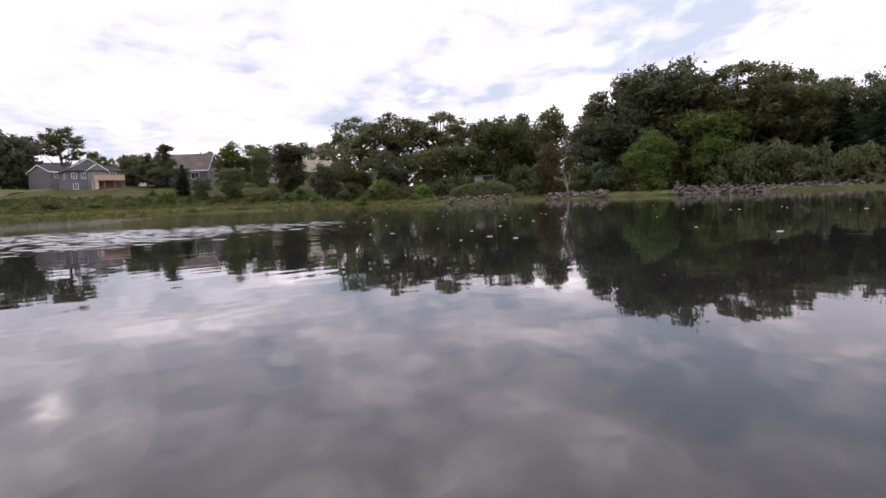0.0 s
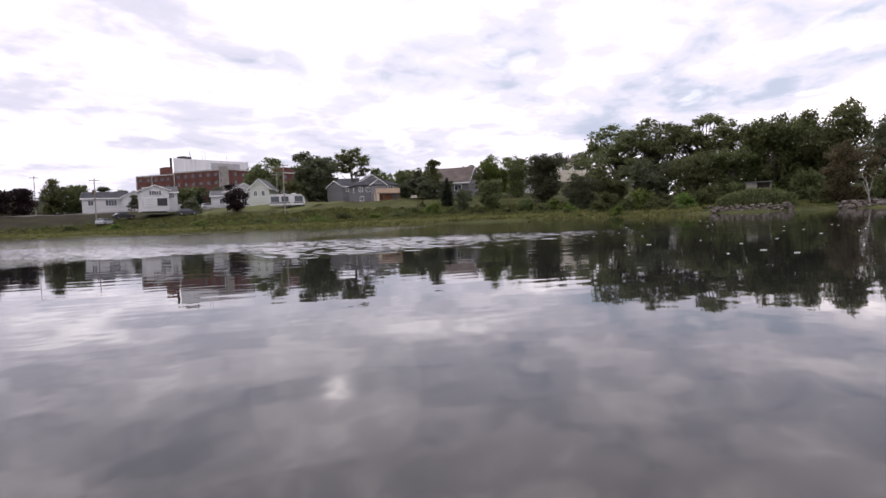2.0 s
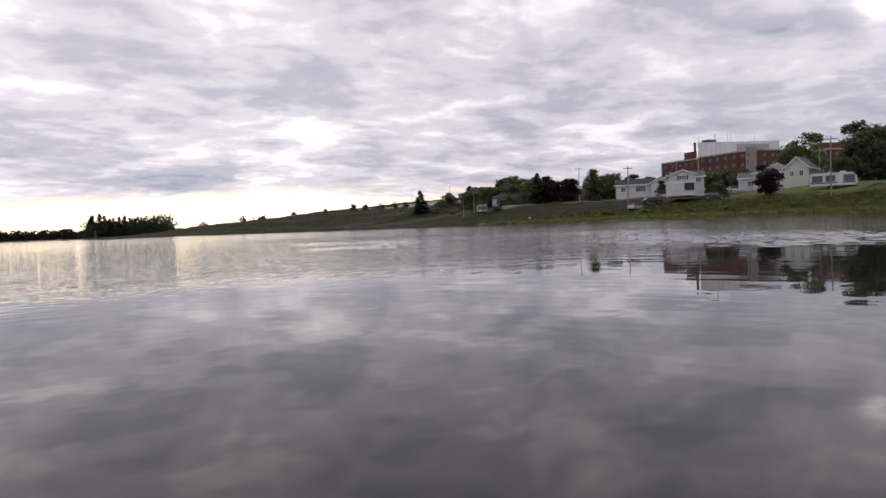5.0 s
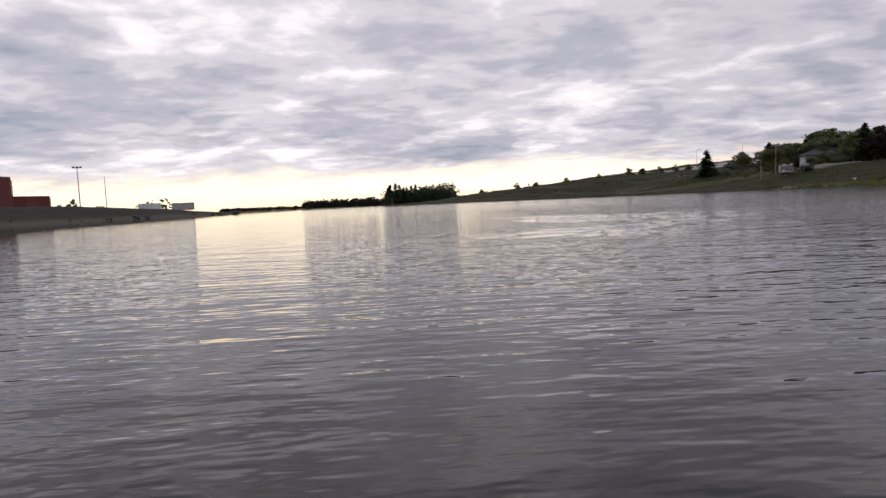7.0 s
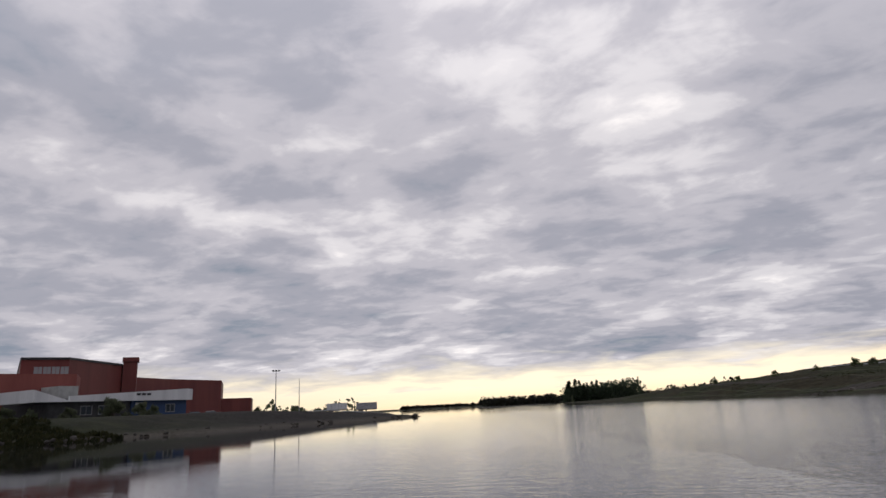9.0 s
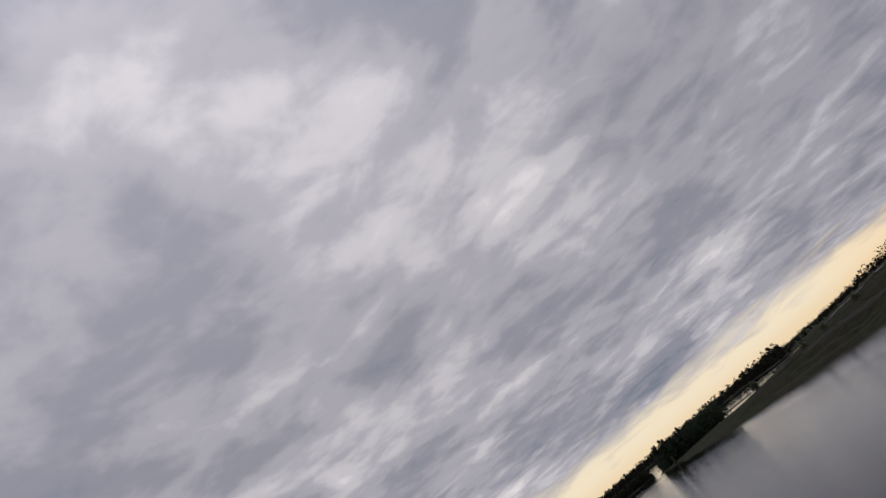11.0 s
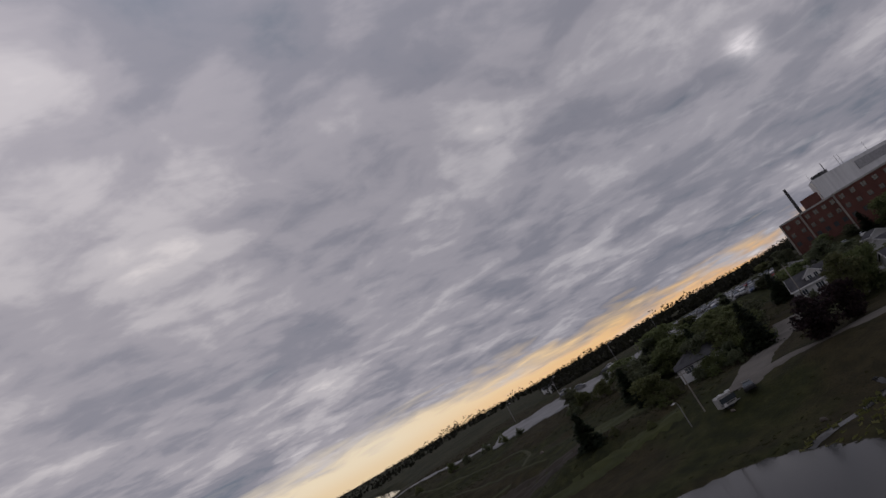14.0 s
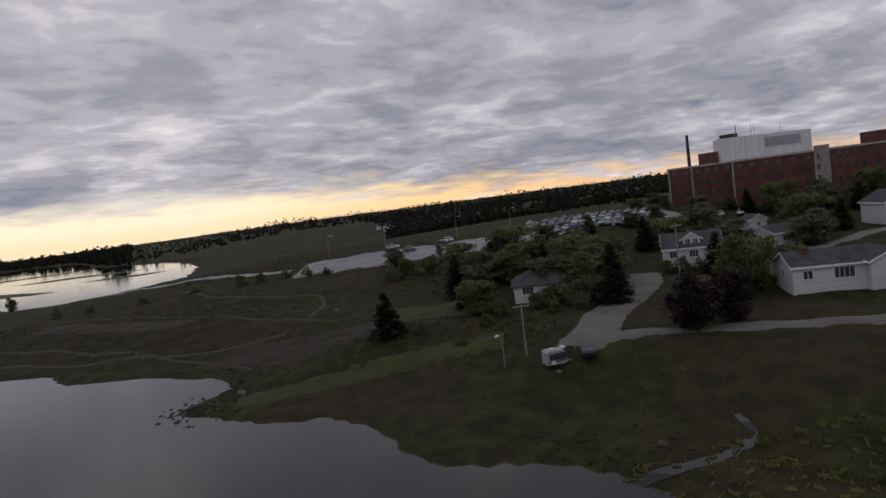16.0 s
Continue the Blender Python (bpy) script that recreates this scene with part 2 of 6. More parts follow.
SIDING_CREAM = material("siding_cream", (0.46, 0.42, 0.34), (0.58, 0.54, 0.45), 0.6, 0.7, 0.15, stretch=(0.2, 0.2, 5))
SIDING_GREEN = material("siding_green", (0.40, 0.43, 0.38), (0.52, 0.55, 0.50), 0.6, 0.7, 0.15, stretch=(0.2, 0.2, 5))
SHINGLE = material("shingle", (0.040, 0.040, 0.044), (0.076, 0.076, 0.080), 0.5, 0.95, 0.3, spec=0.1)
SHINGLE_BROWN = material("shingle_brown", (0.091, 0.073, 0.063), (0.154, 0.126, 0.112), 0.5, 0.95, 0.3, spec=0.12)
SHINGLE_LIGHT = material("shingle_light", (0.085, 0.085, 0.086), (0.140, 0.140, 0.144), 0.5, 0.95, 0.3, spec=0.12)
TRIM = material("trim_white", (0.62, 0.62, 0.62), (0.78, 0.78, 0.78), 1.0, 0.5)
BRICK = material("brick_red", (0.078, 0.030, 0.023), (0.122, 0.051, 0.041), 0.25, 0.85, 0.2, fine=7)
RED_METAL = material("red_cladding", (0.110, 0.025, 0.023), (0.160, 0.040, 0.034), 0.15, 0.55, 0.2, fine=3, stretch=(3, 3, 0.3))
RED_PALE = material("red_panel", (0.185, 0.050, 0.042), (0.240, 0.072, 0.058), 0.15, 0.6, 0.2, fine=3, stretch=(3, 3, 0.3))
PANEL_WHITE = material("panel_white", (0.468, 0.468, 0.477), (0.630, 0.630, 0.630), 0.2, 0.5, 0.15, fine=3, stretch=(3, 3, 0.3))
BLUE_PAINT = material("blue_paint", (0.018, 0.042, 0.105), (0.030, 0.062, 0.145), 0.3, 0.5, 0.1)
WOOD_TAN = material("deck_wood", (0.42, 0.30, 0.20), (0.58, 0.44, 0.31), 0.8, 0.7, 0.2, stretch=(5, 5, 0.4))
WOOD_RED = material("cedar", (0.20, 0.085, 0.05), (0.31, 0.15, 0.09), 0.8, 0.7, 0.2, stretch=(5, 5, 0.4))
WOOD_GREY = material("weathered_wood", (0.16, 0.15, 0.13), (0.30, 0.28, 0.25), 0.8, 0.85, 0.3, stretch=(5, 5, 0.4))
CONCRETE = material("concrete", (0.26, 0.26, 0.25), (0.42, 0.42, 0.40), 0.6, 0.85, 0.2)
STEEL = material("steel", (0.22, 0.22, 0.23), (0.38, 0.38, 0.39), 2.0, 0.45, metal=0.6)
DARK = material("dark_paint", (0.02, 0.02, 0.022), (0.05, 0.05, 0.053), 1.5, 0.5)
RUBBER = material("rubber", (0.012, 0.012, 0.012), (0.03, 0.03, 0.03), 3, 0.8)
STONE_DULL = material("dull_stone", (0.20, 0.185, 0.165), (0.30, 0.28, 0.25), 0.5, 0.85, 0.2)
DIM_WHITE = material("faded_white", (0.22, 0.22, 0.215), (0.34, 0.34, 0.33), 0.8, 0.5, 0.1)
GLASS = glass_material("window_glass", (0.045, 0.055, 0.065))
ROCK = material("rock", (0.066, 0.056, 0.047), (0.165, 0.142, 0.120), 0.9, 0.9, 0.5, per=0.35)
ROCK_BROWN = material("brown_rock", (0.030, 0.026, 0.023), (0.080, 0.070, 0.060), 0.9, 0.9, 0.5, per=0.35)
ASPHALT = material("asphalt", (0.085, 0.085, 0.085), (0.15, 0.15, 0.148), 0.12, 0.85, 0.2, fine=4)
GRAVEL = material("gravel", (0.085, 0.077, 0.068), (0.150, 0.137, 0.121), 0.2, 0.95, 0.4, fine=6)
CAR_PAINT = [material("car_" + n, tuple(x * 0.85 for x in c), c, 0.5, 0.3, spec=0.5) for n, c in
             (("white", (0.70, 0.70, 0.70)), ("silver", (0.42, 0.43, 0.45)), ("grey", (0.14, 0.145, 0.15)),
              ("black", (0.025, 0.025, 0.028)), ("blue", (0.05, 0.09, 0.19)), ("red", (0.28, 0.03, 0.03)))]

# ---- mesh tools ----
class Geo:
    def __init__(self):
        self.v, self.f = [], []

    def add(self, v, f):
        o = len(self.v)
        self.v += [tuple(p) for p in v]
        self.f += [tuple(i + o for i in q) for q in f]
        return self

    def box(self, x0, y0, z0, x1, y1, z1):
        v = [(x, y, z) for z in (z0, z1) for x, y in ((x0, y0), (x1, y0), (x1, y1), (x0, y1))]
        return self.add(v, [(3, 2, 1, 0), (4, 5, 6, 7), (0, 1, 5, 4), (1, 2, 6, 5), (2, 3, 7, 6), (3, 0, 4, 7)])

    def prism(self, poly, z0, z1):
        """Counterclockwise outline in xy, pulled up from z0 to z1."""
        n = len(poly)
        v = [(x, y, z0) for x, y in poly] + [(x, y, z1) for x, y in poly]
        return self.add(v, [tuple(range(n))[::-1], tuple(range(n, 2 * n))] + [(i, (i + 1) % n, n + (i + 1) % n, n + i) for i in range(n)])

    def extrude(self, poly, axis, a, b):
        """Outline in the plane across the axis (x: y,z; y: x,z), pulled from a to b."""
        n = len(poly)
        put = (lambda p, s: (s, p[0], p[1])) if axis == "x" else (lambda p, s: (p[0], s, p[1]))
        v = [put(p, a) for p in poly] + [put(p, b) for p in poly]
        return self.add(v, [tuple(range(n))[::-1], tuple(range(n, 2 * n))] + [(i, (i + 1) % n, n + (i + 1) % n, n + i) for i in range(n)])

    def tube(self, pts, radii, n=8):
        """A bent, tapering round bar through the points."""
        o = len(self.v)
        for i, (p, r) in enumerate(zip(pts, radii)):
            p = Vector(p)
            d = Vector(pts[min(i + 1, len(pts) - 1)]) - Vector(pts[max(i - 1, 0)])
            d.normalize()
            s = d.cross(Vector((0.3, 0.9, 0.1))).normalized()
            t = d.cross(s)
            self.v += [tuple(p + (s * math.cos(a) + t * math.sin(a)) * r) for a in (2 * math.pi * k / n for k in range(n))]
        for i in range(len(pts) - 1):
            for k in range(n):
                a, b = o + i * n + k, o + i * n + (k + 1) % n
                self.f.append((a, b, b + n, a + n))
        self.f.append(tuple(range(o, o + n))[::-1])
        self.f.append(tuple(range(o + (len(pts) - 1) * n, o + len(pts) * n)))
        return self

    def mesh(self, name, mat):
        me = bpy.data.meshes.new(name)
        me.from_pydata(self.v, [], self.f)
        me.materials.append(mat)
        bm = bmesh.new()
        bm.from_mesh(me)
        if len(self.f) < 3000:
            bmesh.ops.recalc_face_normals(bm, faces=bm.faces)
        bm.to_mesh(me)
        bm.free()
        return me


def part(name, geo, mat, parent, label="", at=None):
    ob = new(name, geo.mesh(name, mat) if isinstance(geo, Geo) else geo)
    ob.parent = parent
    if at is not None:
        ob.matrix_basis = at
    return tagged(ob, label) if label else ob


def thing(name, label, category, m, group="", kind=""):
    e = new(name)
    e.empty_display_size = 0.5
    e.matrix_basis = m
    return tagged(e, label, category, group, kind)


def solo(name, geo, mat, label, category="", kind="", group="", m=None):
    ob = new(name, geo.mesh(name, mat) if isinstance(geo, Geo) else geo)
    if m is not None:
        ob.matrix_basis = m
    return tagged(ob, label, category, group, kind)


def fast_mesh(name, v, f, mat):
    me = bpy.data.meshes.new(name)
    me.from_pydata(v, [], f)
    me.materials.append(mat)
    return me


def polar(az, d):
    """A place by its bearing and distance from the mooring; bearings along the wooded shore are opened out a little."""
    az = az + float(np.interp(az, (40, 50, 61, 70, 78, 87, 108, 140, 170), (0, 0.4, 0.35, 0.25, 0.3, 0.9, 1.5, 1.5, 0)))
    return d * math.sin(radians(az)), d * math.cos(radians(az))


# ---- the ground, one sheet ----
COAST = [polar(*q) for q in ((180, 112), (150, 96), (140, 84), (133, 79), (127, 78), (120, 79), (113, 82), (109, 79), (106.5, 84), (103, 82), (98.5, 81), (97, 86), (90, 91), (80, 88), (70, 85), (60, 89), (50, 101), (42, 119), (36, 135))]
COAST += [(80, 128), (75, 150), (77, 160), (75, 169), (70, 177), (65, 185), (60.5, 193), (66, 196), (71, 199), (74, 205), (72, 211), (64, 228), (55, 238), (52, 252), (34, 280), (17, 330), (8, 390), (2, 440), (-6, 480), (-2, 520), (24, 545), (50, 530), (58, 500), (70, 465), (92, 454), (141, 460), (165, 500), (205, 590), (245, 755), (200, 900), (240, 1300), (185, 1500), (40, 1500), (-110, 1350), (-200, 1150), (-230, 900), (-210, 600), (-150, 450), (-95, 330), (-66, 250), (-58, 205), (-45, 165), (-27, 136), (-31, 128), (-37, 108), (-40, 94), (-44, 78), (-47, 62), (-50, 45), (-55, 15), (-62, -20), (-70, -70), (-45, -108)]
CO = np.array(COAST)


def inland(x, y):
    """Metres from the water's edge: above zero on land, below it in the water."""
    x, y = np.asarray(x, float), np.asarray(y, float)
    best, inside = np.full(x.shape, 1e9), np.zeros(x.shape, bool)
    for (ax, ay), (bx, by) in zip(CO, np.roll(CO, -1, 0)):
        ex, ey = bx - ax, by - ay
        t = np.clip(((x - ax) * ex + (y - ay) * ey) / (ex * ex + ey * ey), 0, 1)
        best = np.minimum(best, np.hypot(x - ax - t * ex, y - ay - t * ey))
        cross = ((ay > y) != (by > y)) & (x < (bx - ax) * (y - ay) / (by - ay + 1e-12) + ax)
        inside ^= cross
    return np.where(inside, -best, best)


def sm(t):
    t = np.clip(t, 0, 1)
    return t * t * (3 - 2 * t)


def height(x, y):
    x, y = np.asarray(x, float), np.asarray(y, float)
    wob = 2.2 * np.sin(x * 0.13 + 1.7 * np.sin(y * 0.07)) + 1.6 * np.sin(y * 0.19 + 2 * np.sin(x * 0.05))
    s = inland(x, y) + wob * 0.6 + 0.9 * np.sin(x * 0.71 + 3 * np.sin(y * 0.31)) * np.sin(y * 0.63 + 2 * np.sin(x * 0.27))
    north = sm((x + 25) / 30)
    hill = sm((y - 95) / 45)
    bank = 4.2 * sm((s - 16 + 11 * hill) / (40 - 12 * hill))
    steep = sm((y - 165) / 50)
    rise = np.minimum(0.11 * np.maximum(s - 40, 0), 8.0) * steep + np.minimum(0.026 * np.maximum(s - 55, 0) + 0.105 * np.maximum(s - 135, 0), 12) * (1 - steep)
    wood = sm((y + 38) / 50)
    rise, bank = rise * (0.35 + 0.65 * wood), bank * (0.3 + 0.7 * wood)
    far = np.exp(-(np.maximum(y - 285, 0) / 110) ** 2)
    r = np.hypot(x, y)
    az = np.degrees(np.arctan2(x, y))
    inlandfar = sm((r - 420) / 400) * 11 * sm((az - 14) / 14)
    zn = 0.42 * sm(s / 2.5) + 0.022 * np.clip(s, 0, 60) + (bank + rise) * far + inlandfar * (1 - far * 0.99)
    zs = 0.5 * sm(s / 2.5) + (2.1 - 0.9 * sm((y - 105) / 35)) * sm((s - 3) / 12)
    z = np.where(s > 0, north * zn + (1 - north) * zs, -np.minimum(0.3 - 0.22 * s - 0.3, 3.0))
    bumps = 0.22 * np.sin(x * 0.42 + 2 * np.sin(y * 0.23)) * np.sin(y * 0.37 + 1.5 * np.sin(x * 0.19))
    return z + np.where(s > 4, bumps * north * np.clip((s - 4) / 20, 0, 1), 0)


def ground_z(x, y):
    return float(height(np.array([x]), np.array([y]))[0])


def axis(lo, hi, step, reach, grow=1.13):
    mid_ = list(np.arange(lo, hi + 1e-6, step))
    a, b, d = [], [], step
    while (b[-1] if b else hi) < reach:
        d *= grow
        b.append((b[-1] if b else hi) + d)
    d = step
    while (a[-1] if a else lo) > -reach:
        d *= grow
        a.append((a[-1] if a else lo) - d)
    return np.array(a[::-1] + mid_ + b)

GX, GY = axis(-130, 300, 2.0, 4700), axis(-150, 320, 2.0, 4700)
mx_, my_ = np.meshgrid(GX, GY)
mz_ = height(mx_, my_)
gv = np.stack([mx_.ravel(), my_.ravel(), mz_.ravel()], 1)
gi = np.arange(len(gv)).reshape(mx_.shape)
gf = np.stack([gi[:-1, :-1], gi[:-1, 1:], gi[1:, 1:], gi[1:, :-1]], -1).reshape(-1, 4)


def ground_material():
    m = bpy.data.materials.new("ground")
    m.use_nodes = True
    nt = m.node_tree
    p = nt.nodes["Principled BSDF"]
    g = nt.nodes.new("ShaderNodeNewGeometry")

    def noise_(scale, detail=5, stretch=(1, 1, 1)):
        mp = nt.nodes.new("ShaderNodeMapping")
        mp.inputs["Scale"].default_value = stretch
        nt.links.new(g.outputs["Position"], mp.inputs[0])
        n = nt.nodes.new("ShaderNodeTexNoise")
        n.inputs["Scale"].default_value, n.inputs["Detail"].default_value = scale, detail
        nt.links.new(mp.outputs[0], n.inputs["Vector"])
        return n.outputs["Fac"]

    def ramp(fac, stops):
        n = nt.nodes.new("ShaderNodeValToRGB")
        while len(n.color_ramp.elements) < len(stops):
            n.color_ramp.elements.new(0.5)
        for q, (pos, c) in zip(n.color_ramp.elements, stops):
            q.position, q.color = pos, (*c, 1)
        nt.links.new(fac, n.inputs[0])
        return n.outputs[0]

    def mix(fac, a, b, kind="MIX"):
        n = nt.nodes.new("ShaderNodeMix")
        n.data_type, n.blend_type = "RGBA", kind
        f, ca, cb = (next(q for q in n.inputs if q.identifier == i) for i in ("Factor_Float", "A_Color", "B_Color"))
        for s, v in ((f, fac), (ca, a), (cb, b)):
            if isinstance(v, (int, float)):
                s.default_value = v
            elif isinstance(v, tuple):
                s.default_value = (*v, 1)
            else:
                nt.links.new(v, s)
        return next(q for q in n.outputs if q.identifier == "Result_Color")

    patch, clump, blade = noise_(0.045, 4), noise_(0.35, 5), noise_(3.0, 4)
    grass = ramp(clump, [(0.32, (0.013, 0.015, 0.005)), (0.5, (0.022, 0.025, 0.007)), (0.68, (0.036, 0.037, 0.012))])
    dry = ramp(clump, [(0.35, (0.021, 0.018, 0.008)), (0.65, (0.038, 0.031, 0.014))])
    col = mix(ramp(patch, [(0.45, (0, 0, 0)), (0.58, (1, 1, 1))]), grass, dry)
    col = mix(0.55, col, ramp(blade, [(0.3, (0.45, 0.45, 0.45)), (0.7, (1.5, 1.5, 1.5))]), "MULTIPLY")
    sep_ = nt.nodes.new("ShaderNodeSeparateXYZ")
    nt.links.new(g.outputs["Position"], sep_.inputs[0])
    mr = nt.nodes.new("ShaderNodeMapRange")
    mr.inputs["From Min"].default_value, mr.inputs["From Max"].default_value = -0.06, 0.05
    nt.links.new(sep_.outputs[2], mr.inputs["Value"])
    mud = ramp(blade, [(0.3, (0.045, 0.038, 0.030)), (0.7, (0.095, 0.082, 0.066))])
    col = mix(mr.outputs[0], mud, col)
    south = nt.nodes.new("ShaderNodeMapRange")
    south.inputs["From Min"].default_value, south.inputs["From Max"].default_value = -22.0, -34.0
    nt.links.new(sep_.outputs[0], south.inputs["Value"])
    spit = nt.nodes.new("ShaderNodeMapRange")
    spit.inputs["From Min"].default_value, spit.inputs["From Max"].default_value = 70.0, 105.0
    nt.links.new(sep_.outputs[1], spit.inputs["Value"])
    shingle_ = ramp(blade, [(0.3, (0.017, 0.015, 0.013)), (0.5, (0.028, 0.024, 0.021)), (0.7, (0.052, 0.045, 0.040))])
    soil = ramp(clump, [(0.35, (0.014, 0.018, 0.006)), (0.55, (0.024, 0.028, 0.010)), (0.7, (0.040, 0.042, 0.016))])
    tide = nt.nodes.new("ShaderNodeMapRange")
    tide.inputs["From Min"].default_value, tide.inputs["From Max"].default_value = 0.2, 0.6
    nt.links.new(sep_.outputs[2], tide.inputs["Value"])
    col = mix(south.outputs[0], col, mix(tide.outputs[0], mud, mix(spit.outputs[0], soil, shingle_)))
    away = nt.nodes.new("ShaderNodeVectorMath")
    away.operation = "LENGTH"
    nt.links.new(g.outputs["Position"], away.inputs[0])
    wild = nt.nodes.new("ShaderNodeMapRange")
    wild.inputs["From Min"].default_value, wild.inputs["From Max"].default_value = 330.0, 470.0
    nt.links.new(away.outputs["Value"], wild.inputs["Value"])
    col = mix(wild.outputs[0], col, ramp(patch, [(0.35, (0.020, 0.023, 0.010)), (0.65, (0.040, 0.038, 0.019))]))
    # the tended grass of the gardens is lusher than the open field
    tended = nt.nodes.new("ShaderNodeMapRange")
    tended.inputs["From Min"].default_value, tended.inputs["From Max"].default_value = 112.0, 84.0
    tended.inputs["To Max"].default_value = 0.7
    nt.links.new(sep_.outputs[1], tended.inputs["Value"])
    east = nt.nodes.new("ShaderNodeMapRange")
    east.inputs["From Min"].default_value, east.inputs["From Max"].default_value = 20.0, 60.0
    nt.links.new(sep_.outputs[0], east.inputs["Value"])
    both = nt.nodes.new("ShaderNodeMath")
    both.operation = "MULTIPLY"
    nt.links.new(tended.outputs[0], both.inputs[0]), nt.links.new(east.outputs[0], both.inputs[1])
    col = mix(both.outputs[0], col, mix(0.6, ramp(clump, [(0.32, (0.044, 0.050, 0.014)), (0.5, (0.072, 0.078, 0.022)), (0.68, (0.105, 0.108, 0.034))]), ramp(blade, [(0.3, (0.5, 0.5, 0.5)), (0.7, (1.4, 1.4, 1.4))]), "MULTIPLY"))
    nt.links.new(col, p.inputs["Base Color"])
    p.inputs["Roughness"].default_value, p.inputs["Specular IOR Level"].default_value = 0.95, 0.15
    bp = nt.nodes.new("ShaderNodeBump")
    bp.inputs["Strength"].default_value, bp.inputs["Distance"].default_value = 0.7, 0.25
    nt.links.new(blade, bp.inputs["Height"])
    nt.links.new(bp.outputs[0], p.inputs["Normal"])
    return m


def water_material():
    m = bpy.data.materials.new("water")
    m.use_nodes = True
    nt = m.node_tree
    p = nt.nodes["Principled BSDF"]
    p.inputs["Base Color"].default_value = (0.016, 0.016, 0.015, 1)
    p.inputs["Roughness"].default_value, p.inputs["IOR"].default_value = 0.03, 1.333
    p.inputs["Specular IOR Level"].default_value = 0.5
    g = nt.nodes.new("ShaderNodeNewGeometry")

    def wave(scale, detail, stretch, rz):
        mp = nt.nodes.new("ShaderNodeMapping")
        mp.inputs["Scale"].default_value, mp.inputs["Rotation"].default_value = stretch, (0, 0, radians(rz))
        nt.links.new(g.outputs["Position"], mp.inputs[0])
        n = nt.nodes.new("ShaderNodeTexNoise")
        n.inputs["Scale"].default_value, n.inputs["Detail"].default_value = scale, detail
        nt.links.new(mp.outputs[0], n.inputs["Vector"])
        return n.outputs["Fac"]

    def calc(op, a, b):
        n = nt.nodes.new("ShaderNodeMath")
        n.operation = op
        for i, v in enumerate((a, b)):
            if isinstance(v, (int, float)):
                n.inputs[i].default_value = v
            else:
                nt.links.new(v, n.inputs[i])
        return n.outputs[0]

    sp = nt.nodes.new("ShaderNodeSeparateXYZ")
    nt.links.new(g.outputs["Position"], sp.inputs[0])
    # open water to the north is ruffled; the lee under the wooded bank is still, with one breeze band off the lawn
    open_ = nt.nodes.new("ShaderNodeMapRange")
    open_.inputs["From Min"].default_value, open_.inputs["From Max"].default_value = 7.2, 9.5
    nt.links.new(calc("ADD", calc("SUBTRACT", sp.outputs[1], calc("MULTIPLY", sp.outputs[0], 0.12)), calc("MULTIPLY", wave(0.35, 2, (1, 1, 1), 0), 2.0)), open_.inputs["Value"])
    reach = calc("ADD", sp.outputs[0], calc("MULTIPLY", sp.outputs[1], 0.18))
    band = calc("MULTIPLY", calc("GREATER_THAN", calc("ADD", reach, calc("MULTIPLY", wave(0.12, 3, (1, 1, 1), 0), 6)), 14.0), calc("LESS_THAN", reach, 62.0))
    side = calc("GREATER_THAN", calc("ADD", sp.outputs[1], calc("MULTIPLY", wave(0.05, 2, (1, 1, 1), 0), 12)), 6.0)
    rough_ = calc("ADD", calc("MULTIPLY", open_.outputs[0], 1.0), calc("MULTIPLY", calc("MULTIPLY", band, side), 0.7))
    lee = nt.nodes.new("ShaderNodeMapRange")
    lee.inputs["From Min"].default_value, lee.inputs["From Max"].default_value = -9.0, 7.0
    lee.inputs["To Min"].default_value = 0.06
    nt.links.new(calc("ADD", sp.outputs[0], calc("MULTIPLY", sp.outputs[1], 0.1)), lee.inputs["Value"])
    rough_ = calc("MULTIPLY", rough_, lee.outputs[0])
    rough_ = calc("MINIMUM", calc("ADD", rough_, 0.02), 2.4)
    h = calc("ADD", calc("MULTIPLY", wave(2.0, 2, (0.6, 1.5, 1), 12), 0.016), calc("ADD", calc("MULTIPLY", wave(7.5, 2, (0.55, 1.5, 1), 5), 0.010), calc("MULTIPLY", wave(17.0, 1, (0.6, 1.5, 1), 18), 0.0026)))
    west_ = nt.nodes.new("ShaderNodeMapRange")
    west_.inputs["From Min"].default_value, west_.inputs["From Max"].default_value = 55.0, 22.0
    nt.links.new(calc("ADD", sp.outputs[1], calc("MULTIPLY", wave(0.06, 2, (1, 1, 1), 0), 20)), west_.inputs["Value"])
    # ripples too small to tell apart far off only spread the reflection
    past = nt.nodes.new("ShaderNodeMapRange")
    past.inputs["From Min"].default_value, past.inputs["From Max"].default_value = 170.0, 110.0
    nt.links.new(sp.outputs[1], past.inputs["Value"])
    far_ = calc("MULTIPLY", calc("SUBTRACT", 1.0, west_.outputs[0]), past.outputs[0])
    nt.links.new(calc("ADD", calc("MULTIPLY", calc("MULTIPLY", far_, lee.outputs[0]), 0.08), 0.025), p.inputs["Roughness"])
    h = calc("MULTIPLY", h, calc("MULTIPLY", rough_, calc("ADD", calc("MULTIPLY", west_.outputs[0], 0.65), 0.35)))
    h = calc("ADD", h, calc("ADD", calc("MULTIPLY", wave(0.25, 2, (1, 1, 1), 0), 0.004), calc("MULTIPLY", wave(2.6, 2, (1, 1, 1), 0), 0.0011)))
